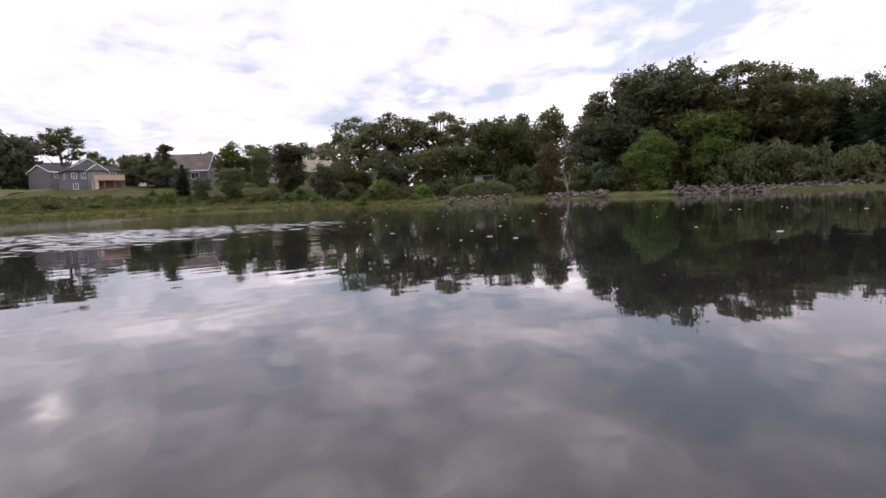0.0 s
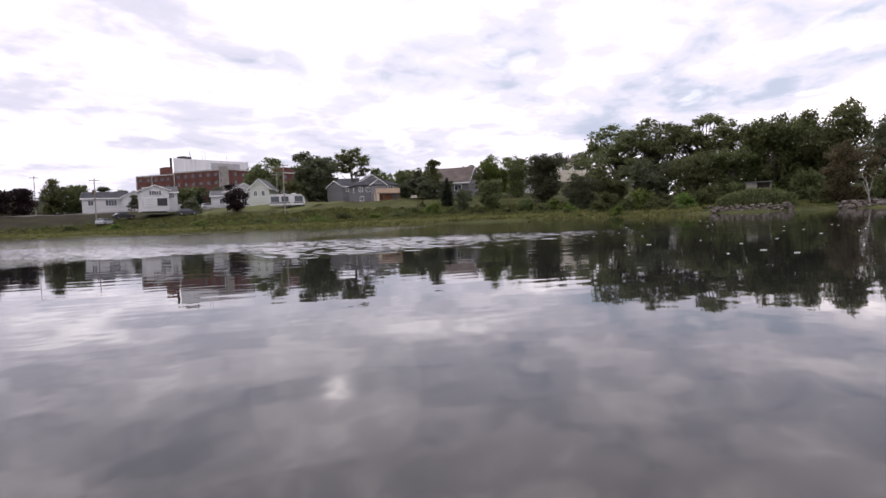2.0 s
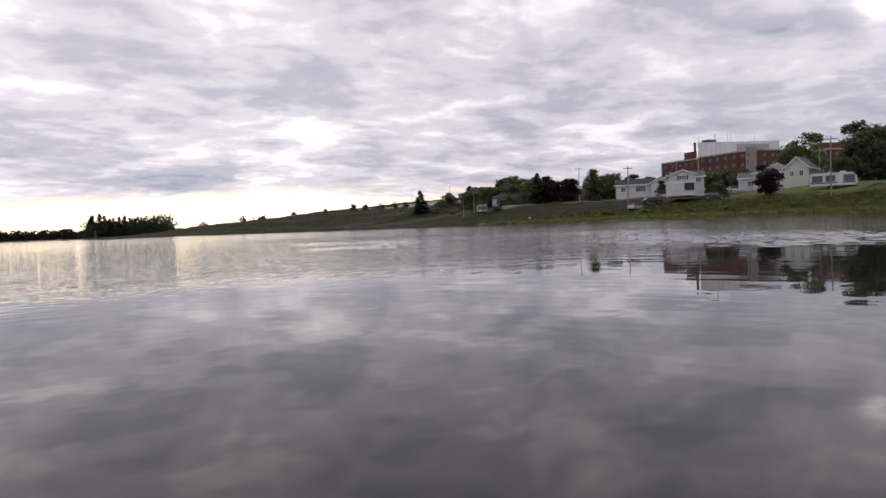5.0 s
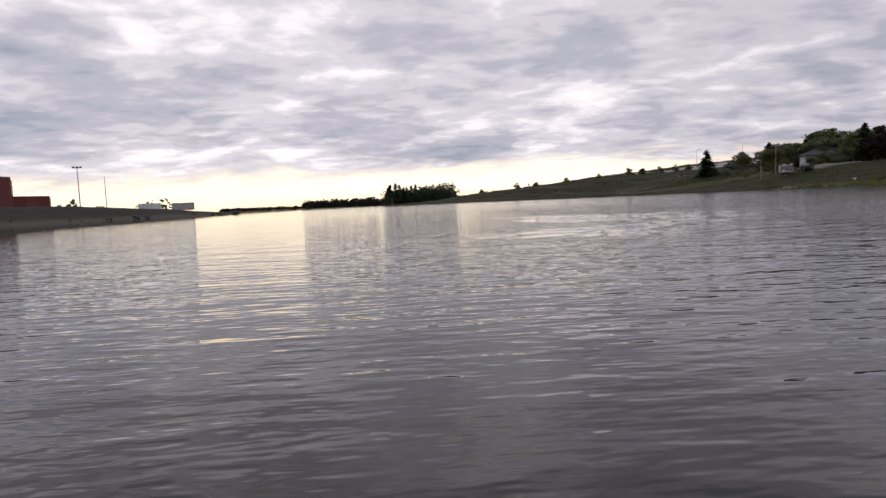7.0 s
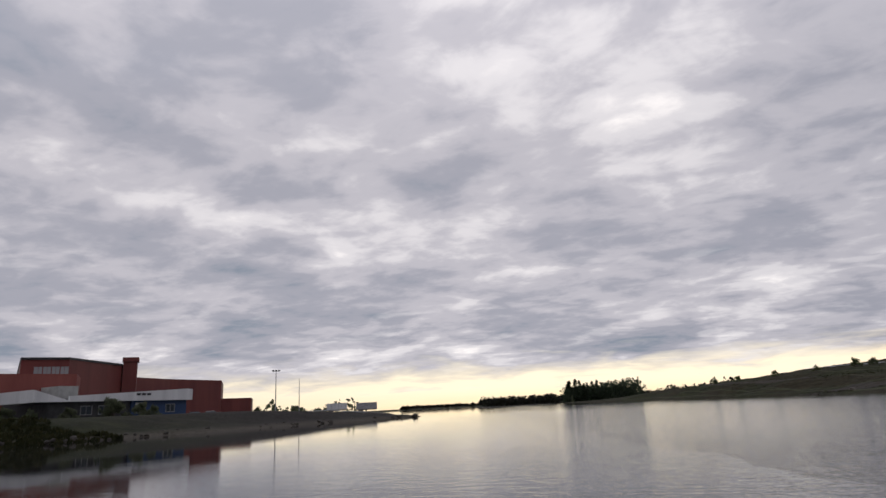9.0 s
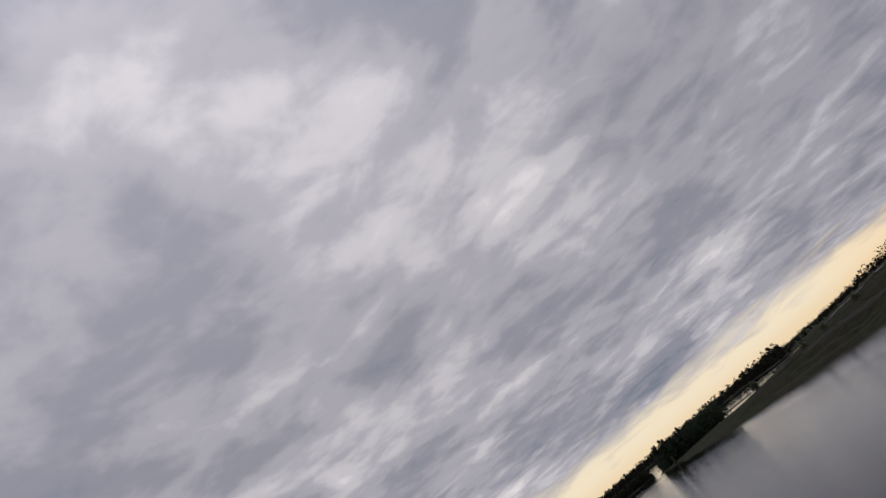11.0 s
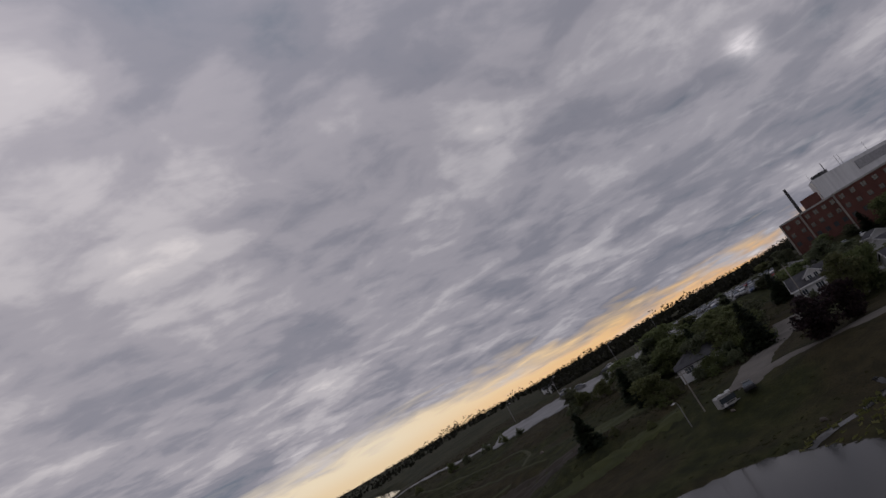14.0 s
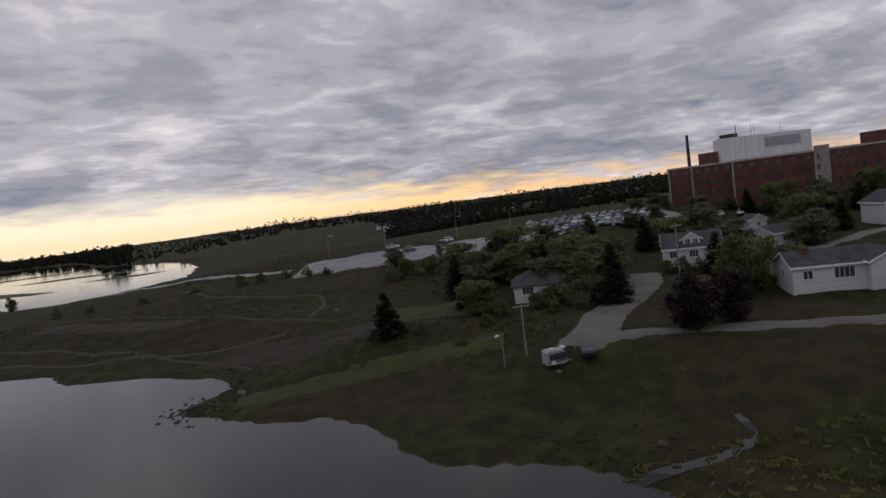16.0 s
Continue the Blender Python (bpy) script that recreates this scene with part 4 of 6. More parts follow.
# ---- trees among the houses ----
for kind, s, lf, az, d, el, w, nm, lab in (
        ("umbrella", 3, LEAF_MID, 67.0, 168, 6.9, 1.15, "pine_tree", "bare-stemmed wind-shaped tree behind the grey house"),
        ("maple", 4, LEAF_DARK, 62.9, 158, 6.6, 0.9, "maple_tree", "dense green tree behind the trailer"),
        ("maple", 5, LEAF_DARK, 64.4, 160, 6.2, 0.85, "maple_tree", "dense green tree behind the trailer"),
        ("maple", 5, LEAF_MID, 61.6, 152, 4.1, 0.9, "maple_tree", "round green tree behind the trailer"),
        ("maple", 4, LEAF_MID, 59.3, 205, 6.1, 0.9, "maple_tree", "green tree beside the brick building"),
        ("poplar", 7, LEAF_MID, 74.4, 138, 5.6, 1.7, "poplar_tree", "tall feathery poplar before the brown roof"),
        ("poplar", 8, LEAF_DARK, 72.9, 140, 4.9, 1.8, "poplar_tree", "ragged green poplar beside the house"),
        ("maple", 4, LEAF_DARK, 73.6, 136, 4.1, 1.2, "maple_tree", "dense green tree between two houses"),
        ("maple", 5, LEAF_DARK, 75.4, 134, 3.7, 1.1, "maple_tree", "dense green tree between two houses"),
        ("maple", 5, LEAF_MID, 79.0, 140, 4.3, 1.1, "maple_tree", "dense green tree beside the brown roof"),
        ("maple", 4, LEAF_DARK, 71.8, 144, 3.9, 1.1, "maple_tree", "dense green tree between two houses"),
        ("maple", 5, LEAF_MID, 71.4, 148, 4.7, 0.8, "maple_tree", "green tree beside the house with a deck"),
        ("maple", 4, LEAF_OLIVE, 69.3, 205, 5.0, 0.8, "maple_tree", "tree behind the grey roofs"),
        ("maple", 5, LEAF_MID, 72.0, 195, 4.8, 0.8, "maple_tree", "tree behind the grey roofs"),
        ("elm", 2, LEAF_MID, 77.8, 215, 4.95, 1.0, "elm_tree", "open-headed tree behind the brown roof"),
        ("elm", 1, LEAF_MID, 87.0, 215, 5.6, 1.0, "elm_tree", "open-headed tree behind the cream house"),
        ("spruce", 9, LEAF_NEEDLE, 75.6, 126, 3.9, 1.0, "spruce_tree", "small dark spruce before the brown roof"),
        ("maple", 4, LEAF_MID, 43.1, 193, 4.4, 0.95, "maple_tree", "round green maple by the drive"),
        ("maple", 5, LEAF_MID, 44.4, 196, 4.0, 0.9, "maple_tree", "round green maple by the drive"),
        ("spruce", 9, LEAF_NEEDLE, 38.3, 200, 4.3, 1.25, "spruce_tree", "tall dark spruce beside the drive"),
        ("spruce", 10, LEAF_NEEDLE, 27.6, 207.5, 3.2, 1.75, "spruce_tree", "lone dark spruce on the open hillside"),
        ("maple", 4, LEAF_PURPLE, 39.3, 177.5, 4.0, 1.15, "copper_beech", "dark purple-leaved beech beside the drive"),
        ("maple", 5, LEAF_PURPLE, 41.2, 179, 3.75, 0.95, "copper_beech", "smaller purple-leaved beech beside the drive"),
        ("maple", 4, LEAF_PURPLE, 56.4, 139, 3.9, 0.95, "copper_beech", "small round purple-leaved tree on the lawn")):
    plant_at(kind, s, lf, az, d, el, w, nm, lab, group="trees among the houses")
for i, (az, d, el) in enumerate(((37.4, 210, 3.5), (36.7, 225, 3.5), (36.0, 214, 3.3), (35.3, 232, 3.45), (34.6, 240, 3.4), (33.9, 236, 3.2), (37.0, 240, 3.5), (35.8, 246, 3.4), (33.2, 226, 2.9), (38.9, 215, 3.5))):
    plant_at(("maple", "spruce", "maple")[i % 3], (4, 9, 5)[i % 3], (LEAF_MID, LEAF_NEEDLE, LEAF_DARK)[i % 3], az, d, el + 0.15, 1.25, "maple_tree" if i % 3 != 1 else "spruce_tree", "green tree round the bungalow above the drive", group="trees among the houses")
for k, (off, back, top) in enumerate(((-2.6, 9.0, 8.3), (-0.4, 8.6, 9.2), (2.0, 9.6, 9.6), (4.6, 8.4, 9.9), (7.4, 9.2, 9.8), (10.4, 7.5, 11.2), (4.6, 13.5, 8.2), (0.2, 14.0, 7.4))):
    x, y = 127 - 0.762 * back + 0.648 * off, 173 - 0.648 * back - 0.762 * off
    plant("shrub", 20 + k % 3, (LEAF_DARK, LEAF_OLIVE, LEAF_MID)[k % 3], x, y, top, 0.85, "shrub", "overgrown bush before the low bungalow", category="shrub", group="shrubs on the bank")
for k, off in enumerate((-4.6, -1.8, 1.4, 4.4)):
    x, y = 158 - 0.883 * 7.6 + 0.469 * off, 161 - 0.469 * 7.6 - 0.883 * off
    plant("shrub", 20 + k % 3, (LEAF_MID, LEAF_DARK, LEAF_OLIVE)[k % 3], x, y, 9.0 + 0.35 * (k % 2), 0.8, "shrub", "clipped bush before the dormer house", category="shrub", group="shrubs on the bank")

# ---- houses ----
MESHES = {}


def shared(key, make):
    if key not in MESHES:
        MESHES[key] = make()
    return MESHES[key]


def add_window(parent, at, w, h, bars=1, frame_mat=TRIM, name="window", glass=GLASS, deep=0.10):
    """A framed window on a wall's outer face, which looks along -y of the pose."""
    def frame_():
        g, t = Geo(), 0.09
        for b in ((-w / 2 - t, -deep, -h / 2 - t, w / 2 + t, 0.02, -h / 2), (-w / 2 - t, -deep, h / 2, w / 2 + t, 0.02, h / 2 + t), (-w / 2 - t, -deep, -h / 2, -w / 2, 0.02, h / 2), (w / 2, -deep, -h / 2, w / 2 + t, 0.02, h / 2)):
            g.box(*b)
        for i in range(bars):
            x = -w / 2 + w * (i + 1) / (bars + 1)
            g.box(x - 0.03, -deep * 0.8, -h / 2, x + 0.03, 0.02, h / 2)
        return g.mesh("window", frame_mat)
    fr = part(name, shared(("wf", w, h, bars, frame_mat.name), frame_), None, parent, at=at)
    part("pane", shared(("wp", w, h, glass.name), lambda: Geo().box(-w / 2, -0.035, -h / 2, w / 2, -0.02, h / 2).mesh("pane", glass)), None, fr)
    return fr


def face_pose(face, u, z, w, d):
    return {"f": pose(u, -d / 2 - 0.004, z), "b": pose(-u, d / 2 + 0.004, z, 0, 0, 180), "l": pose(-w / 2 - 0.004, -u, z, 0, 0, -90), "r": pose(w / 2 + 0.004, u, z, 0, 0, 90)}[face]


def gable_block(parent, w, d, h, rise, ridge, wall, roof, x=0.0, y=0.0, z=0.0, over=0.45, sink=1.5, th=0.2):
    """Four walls and a roof, centred at x, y; the ridge runs along x or y, or the roof is hipped."""
    hw, hd = w / 2, d / 2
    at = pose(x, y, z)
    for sgn in (-1, 1):
        pf = [(-hw, -sink), (hw, -sink), (hw, h)] + ([(0, h + rise)] if ridge == "y" else []) + [(-hw, h)]
        part("wall", Geo().extrude(pf, "y", sgn * hd - (th if sgn > 0 else 0), sgn * hd + (0 if sgn > 0 else th)), wall, parent, at=at)
        ps = [(-hd + th, -sink), (hd - th, -sink), (hd - th, h)] + ([(0, h + rise)] if ridge == "x" else []) + [(-hd + th, h)]
        part("wall", Geo().extrude(ps, "x", sgn * hw - (th if sgn > 0 else 0), sgn * hw + (0 if sgn > 0 else th)), wall, parent, at=at)
    if ridge in "xy":
        half, run = (hd, hw) if ridge == "x" else (hw, hd)
        sl = rise / half
        for sgn in (-1, 1):
            e, t = half + over, 0.16
            pl = [(sgn * e, h - over * sl + 0.02), (0, h + rise + 0.02), (0, h + rise + 0.02 + t), (sgn * e, h - over * sl + 0.02 + t)]
            part("roof", Geo().extrude(pl, "x" if ridge == "x" else "y", -run - over * 0.7, run + over * 0.7), roof, parent, at=at)
            bp = [(sgn * e, h - over * sl - 0.12), (sgn * (e + 0.03), h - over * sl - 0.12), (sgn * (e + 0.03), h - over * sl + 0.2), (sgn * e, h - over * sl + 0.2)]
            part("fascia", Geo().extrude(bp, "x" if ridge == "x" else "y", -run - over * 0.7, run + over * 0.7), TRIM, parent, at=at)
        for sgn in (-1, 1):   # barge boards on the gables
            g = Geo()
            e, q = half + over, sgn * (run + over * 0.7)
            for s2 in (-1, 1):
                pl = [(s2 * e, h - over * sl - 0.14), (0, h + rise - 0.14), (0, h + rise + 0.12), (s2 * e, h - over * sl + 0.12)]
                g.extrude(pl, "x" if ridge == "x" else "y", q, q + sgn * 0.05)
            part("barge_board", g, TRIM, parent, at=at)
    else:
        e, f = hw + over, hd + over
        r = max(e - f, 0)
        q = max(f - e, 0)
        z1 = h + rise
        v = [(-e, -f, h - 0.05), (e, -f, h - 0.05), (e, f, h - 0.05), (-e, f, h - 0.05), (-r, -q, z1), (r, q, z1)]
        v += [(-e, -f, h - 0.25), (e, -f, h - 0.25), (e, f, h - 0.25), (-e, f, h - 0.25)]
        fs = [(0, 1, 5, 4), (1, 2, 5), (2, 3, 4, 5), (3, 0, 4)] if r > 0 or q == 0 else [(0, 1, 4), (1, 2, 5, 4), (2, 3, 5), (3, 0, 4, 5)]
        fs += [(0, 6, 7, 1), (1, 7, 8, 2), (2, 8, 9, 3), (3, 9, 6, 0), (9, 8, 7, 6)]
        part("roof", Geo().add(v, fs), roof, parent, at=at)


def house(name, label, az, d, w, dep, h, rise, ridge, wall, roof, wins=(), turn=0.0, z=None, xy=None, chimney=None, door=None, size=1.0, tall=1.0):
    x, y = xy or polar(az, d)
    z = ground_z(x, y) if z is None else z
    e = thing(name, label, "house", pose(x, y, z, 0, 0, -az + turn) @ Matrix.Diagonal((size, size, size * tall, 1)), group="houses on the hillside")
    gable_block(e, w, dep, h, rise, ridge, wall, roof)
    for face, u, zc, ww, hh, *b in wins:
        add_window(e, face_pose(face, u, zc, w, dep), ww, hh, b[0] if b else 1)
    if chimney:
        cxx, cyy, ch = chimney
        part("chimney", Geo().box(cxx - 0.4, cyy - 0.4, h - 0.5, cxx + 0.4, cyy + 0.4, h + rise + ch).box(cxx - 0.48, cyy - 0.48, h + rise + ch, cxx + 0.48, cyy + 0.48, h + rise + ch + 0.15), BRICK, e)
    if door:
        u, ww, hh = door
        dr = part("door", Geo().box(u - ww / 2, -dep / 2 - 0.06, 0.05, u + ww / 2, -dep / 2 - 0.005, hh), TRIM, e)
        part("door_frame", Geo().box(u - ww / 2 - 0.1, -dep / 2 - 0.08, 0, u - ww / 2, -dep / 2 - 0.005, hh + 0.1).box(u + ww / 2, -dep / 2 - 0.08, 0, u + ww / 2 + 0.1, -dep / 2 - 0.005, hh + 0.1), TRIM, dr)
    return e


# two-storey house with a wooden deck over its walk-out cellar
dk = house("deck_house", "two-storey grey house with a hipped roof and tan wooden deck", 68.75, 140, 11.6, 9.5, 5.0, 2.3, "hip", SIDING_GREY, SHINGLE,
           [("f", -4.6, 3.7, 0.9, 1.2), ("f", -2.6, 3.7, 0.9, 1.2), ("f", -4.4, 1.2, 0.9, 1.2), ("l", 1.5, 3.7, 1.2, 1.2), ("f", 1.0, 3.8, 1.8, 1.7), ("f", 3.8, 3.8, 1.4, 1.5), ("r", 0, 3.7, 1.2, 1.2)], turn=14, z=4.9, size=0.80)
gable_block(dk, 4.2, 3.0, 5.1, 1.5, "y", SIDING_BLUE, SHINGLE, x=0.3, y=-3.5)
part("deck_floor", Geo().box(-1.2, -7.6, 2.5, 5.6, -5.02, 2.68), WOOD_TAN, dk, "tan wooden deck")
for i in range(22):
    part("deck_board", shared("deck_board", lambda: Geo().box(0, -0.03, 0, 0.28, 0.03, 1.0).mesh("deck_board", WOOD_TAN)), None, dk, at=pose(-1.18 + i * 0.308, -7.62, 2.72))
part("deck_rail", Geo().box(-1.25, -7.7, 3.74, 5.65, -7.55, 3.82), WOOD_TAN, dk)
for xx in (-1.1, 1.1, 3.3, 5.4):
    part("deck_post", shared("deck_post", lambda: Geo().box(-0.1, -0.1, -1.5, 0.1, 0.1, 2.5).mesh("deck_post", WOOD_RED)), None, dk, "reddish cedar post", at=pose(xx, -7.4, 0))
part("cellar_door", Geo().box(0.6, -5.1, 0, 4.4, -5.03, 2.1), WOOD_RED, dk, "reddish wooden cellar wall")
part("deck_screen", Geo().box(-1.1, -7.45, -1.0, -0.2, -5.05, 2.48), SIDING_CREAM, dk, "cream panel under the deck")

house("gable_house", "tall grey house with its gable to the water", 66.0, 152, 6.6, 9, 4.6, 2.0, "x", SIDING_GREY, SHINGLE, [("f", -1.5, 3.4, 0.8, 1.2), ("f", 1.2, 3.4, 0.8, 1.2), ("r", 0.5, 4.4, 0.8, 1.1)], turn=35, size=0.72)
house("grey_house", "light grey house behind the deck house", 68.4, 186, 9, 9, 5.2, 2.6, "y", SIDING_BLUE, SHINGLE_LIGHT, [("f", -2, 3.8, 1, 1.3), ("f", 2, 3.8, 1, 1.3), ("f", 0, 6, 0.8, 0.9)], turn=10)
house("grey_house", "grey shingled house among the trees", 66.3, 196, 8, 9, 5.0, 2.3, "x", SIDING_GREY, SHINGLE, [("f", 0, 3.6, 1, 1.2)], turn=-10)
house("brown_roof_house", "long grey house under a steep brown roof", 76.2, 152, 10.5, 9.5, 2.9, 3.6, "x", SIDING_GREY, SHINGLE_BROWN, [("f", -3.4, 1.5, 1.2, 1.3), ("f", -1.0, 1.5, 1.2, 1.3), ("f", 2.6, 1.5, 1.6, 1.3), ("l", 0, 3.6, 1.0, 1.2)], turn=-18, z=6.6)
house("brown_roof_house", "house with a brown roof half hidden by trees", 73.6, 190, 8, 9, 4.0, 2.8, "x", SIDING_CREAM, SHINGLE_BROWN, [("f", 0, 2.6, 1.2, 1.3)], turn=-10, chimney=(1.5, 0, 0.7))
house("cream_house", "cream house with a low brown hipped roof", 86.0, 168, 9.5, 9, 3.6, 1.5, "hip", SIDING_CREAM, SHINGLE_BROWN, [("f", -3, 2.2, 1.1, 1.5), ("f", 0, 2.2, 1.1, 1.5), ("f", 3, 2.2, 1.1, 1.5)], turn=-8, z=10.8)
house("white_shed", "small pale house end among the trees", 82.7, 150, 3.5, 5, 4.2, 1.4, "y", SIDING_WHITE, SHINGLE, [("f", 0, 2.8, 0.8, 1.1)])

# split-level white house with a garage below its gable
gh = house("split_level_house", "white split-level house with a garage under its front gable", 49.9, 152, 5.9, 9, 4.6, 1.3, "y", SIDING_WHITE, SHINGLE_LIGHT, [("f", 0.0, 3.7, 1.5, 1.1, 2), ("r", 1, 3.6, 1, 1.1)], turn=6, z=6.1, size=0.9, tall=0.85)
part("shutter", Geo().box(-1.25, -4.56, 3.1, -0.9, -4.51, 4.3), DARK, gh)
part("shutter", Geo().box(0.9, -4.56, 3.1, 1.25, -4.51, 4.3), DARK, gh)
# the wall is not cut: a dark panel paints the shade inside the garage
part("garage_door", Geo().box(0.4, -4.58, 0.05, 2.6, -4.52, 2.1), DARK, gh, "dark panel painting the shade inside an open garage")
wd_ = part("garage_door", Geo().box(-2.5, -4.58, 0.05, 0.15, -4.52, 2.1), TRIM, gh, "closed white garage door")
for i in range(3):
    part("door_panel", Geo().box(-2.4, -4.61, 0.15 + i * 0.66, 0.05, -4.575, 0.7 + i * 0.66), PANEL_WHITE, wd_)
part("lintel", Geo().box(-2.9, -4.62, 2.25, 2.9, -4.5, 2.45), TRIM, gh)
gable_block(gh, 7.4, 6, 4.4, 1.6, "x", SIDING_WHITE, SHINGLE_LIGHT, x=2.2, y=5.2)
add_window(gh, pose(4.6, 2.19, 3.2), 1.2, 1.1, 2)
h2 = house("bungalow", "white bungalow with a dark roof and large front window", 48.2, 186, 10.5, 8, 3.0, 1.7, "x", SIDING_WHITE, SHINGLE, [("f", 1.6, 1.7, 2.6, 1.5, 3), ("f", -3.2, 1.7, 1.2, 1.2), ("l", 0, 1.7, 1.2, 1.1)], turn=-4, xy=(139.5, 131), z=7.0, chimney=(-2.6, -1.0, 0.5))
gable_block(h2, 5.5, 7, 3.2, 1.5, "y", SIDING_WHITE, SHINGLE, x=7.2, y=-2.0)
add_window(h2, pose(7.2, -5.51, 1.8), 1.6, 1.2, 2)

house("white_house", "white house with two gables above the lawn", 56.9, 178, 6.5, 8, 4.4, 1.7, "y", SIDING_WHITE, SHINGLE_LIGHT, [("f", -1.2, 3.2, 0.8, 1.2), ("f", 1.2, 3.2, 0.8, 1.2), ("f", 0, 1.2, 1.2, 1.1)], turn=15)
house("white_house", "white house with a low pitched roof", 55.5, 186, 6, 7, 3.4, 1.4, "x", SIDING_WHITE, SHINGLE_LIGHT, [("f", 0, 1.8, 1.4, 1.2)], turn=-5)
house("green_gable_house", "pale green house with its gable to the water", 58.9, 156, 4.6, 8, 3.9, 2.1, "y", SIDING_GREEN, SHINGLE_LIGHT, [("f", -0.9, 2.6, 0.7, 1.1), ("f", 0.9, 2.6, 0.7, 1.1)], turn=-14)
house("hip_bungalow", "low bungalow with a wide hipped roof among trees", 34.3, 214, 14, 10, 2.5, 2.8, "hip", SIDING_WHITE, SHINGLE, [("f", -4.5, 1.5, 2.0, 1.2, 2), ("f", 0, 1.5, 1.6, 1.2), ("l", 1, 1.5, 1.6, 1.2), ("f", 4.5, 1.5, 1.6, 1.2)], turn=-12, xy=(127, 173), z=6.5, chimney=(-3.0, 0.5, 0.4))
dh = house("dormer_house", "white house with a dark roof and a gabled dormer", 43.4, 225, 11, 9, 2.9, 2.6, "x", SIDING_WHITE, SHINGLE, [("f", -3.5, 1.6, 1.6, 1.2, 2), ("f", 0.2, 1.6, 1.6, 1.2, 2), ("f", 3.6, 1.6, 1.4, 1.2, 2)], turn=-15, xy=(158, 161), z=7.8)
gable_block(dh, 3.4, 3.4, 4.6, 1.2, "y", SIDING_WHITE, SHINGLE, x=0, y=-1.9, sink=-2.2)
for xx in (-0.7, 0.7):
    add_window(dh, pose(xx, -3.61, 3.9), 0.8, 1.1)
house("white_house", "long low white house beside the upper road", 49.6, 226, 13, 8, 2.8, 1.4, "x", SIDING_WHITE, SHINGLE, [("f", -3.5, 1.5, 1.8, 1.1, 2), ("f", 1, 1.5, 1.8, 1.1, 2), ("f", 4.5, 1.5, 1.2, 1.1)], turn=22, xy=(186, 153))
house("white_house", "far white house above the highway", 33, 640, 12, 9, 3.2, 2.4, "x", SIDING_WHITE, SHINGLE, [("f", -3, 1.7, 1.4, 1.3), ("f", 2.5, 1.7, 2.0, 1.3, 2)], turn=8, xy=(351, 545))
house("white_house", "far white house with its gable to the road", 33.6, 600, 8, 10, 3.4, 2.6, "y", SIDING_WHITE, SHINGLE_BROWN, [("f", -1.6, 1.8, 1.1, 1.3), ("f", 1.6, 1.8, 1.1, 1.3)], turn=-10, xy=(338, 520))
house("white_house", "small white house near the brick building", 46.9, 236, 4.5, 5, 3.2, 1.2, "y", SIDING_WHITE, SHINGLE, [("f", 0, 1.9, 0.9, 1.1)], turn=10, xy=(205, 168))
house("white_house", "white gabled house beside the upper road", 54.0, 246, 9, 9, 4.8, 2.4, "y", SIDING_WHITE, SHINGLE, [("f", -2, 3.6, 1, 1.2), ("f", 2, 3.6, 1, 1.2), ("f", 0, 1.3, 1.6, 1.2)], turn=10, xy=(212, 139))
house("white_house", "white house with twin gables beside the upper road", 57.0, 246, 10, 9, 4.6, 2.2, "x", SIDING_WHITE, SHINGLE, [("f", -3, 3.4, 1, 1.2), ("f", 0, 3.4, 1, 1.2), ("f", 3, 3.4, 1, 1.2)], turn=10, xy=(216, 126))

# ---- the brick hospital on the hilltop ----
hos = thing("hospital", "long red-brick hospital with a white rooftop plant storey", "building", pose(0, 0, 0))
MAIN = [(268, 226), (247.5, 214), (247, 205), (246, 190), (241, 188), (239, 163), (242, 159), (256, 157), (300, 139), (322, 176), (296, 236)]
part("wall", Geo().prism(MAIN[::1], 12, 27), BRICK, hos, "red brick walls")
inner = [(252.4, 197), (290.5, 180.8), (298, 196), (266.5, 206)]
part("roof_storey", Geo().prism(inner, 26.9, 35.2), PANEL_WHITE, hos, "white panelled rooftop plant storey")
part("roof_block", Geo().prism([(250.6, 199.4), (252.2, 197.6), (256, 204), (252.5, 205)], 26.9, 31.0), BRICK, hos)
part("roof_block", Geo().prism([(285, 158), (298, 153), (301, 160), (288, 165)], 26.9, 31.0), BRICK, hos)
part("parapet", Geo().prism([(x + (278 - x) * -0.004, y + (190 - y) * -0.004) for x, y in MAIN], 26.55, 27.15), CONCRETE, hos, "pale concrete coping")
part("stair_tower", Geo().prism([(238.7, 163.4), (238.3, 161.0), (241, 160.0), (242, 162.6)], 12, 28.2), STONE_DULL, hos, "narrow pale stair tower")
for (x, y) in ((247.5, 214), (247, 205), (246, 190), (241, 188)):
    part("corner_strip", Geo().box(x - 0.3, y - 0.3, 12, x + 0.3, y + 0.3, 27.05), STONE_DULL, hos, "pale concrete corner strip")
part("louvre", Geo().prism([(270.5, 189.05), (285.5, 182.67), (285.7, 183.1), (270.7, 189.5)], 30.6, 33.9), STEEL, hos, "grey louvred panel")


def wall_windows(parent, a, b, zs, n, w, h, mat=BRICK, ends=2.2, glass=GLASS):
    """Rows of windows along the wall from a to b, which is seen with b to the right."""
    a, b = Vector((*a, 0)), Vector((*b, 0))
    d = (b - a).normalized()
    rz = math.degrees(math.atan2(d.y, d.x))
    for zc in zs:
        for i in range(n):
            p = a + d * (ends + ((b - a).length - 2 * ends) * (i / max(n - 1, 1)))
            add_window(parent, pose(p.x, p.y, zc, 0, 0, rz) @ pose(0, -0.01, 0), w, h, 1, mat, glass=glass)


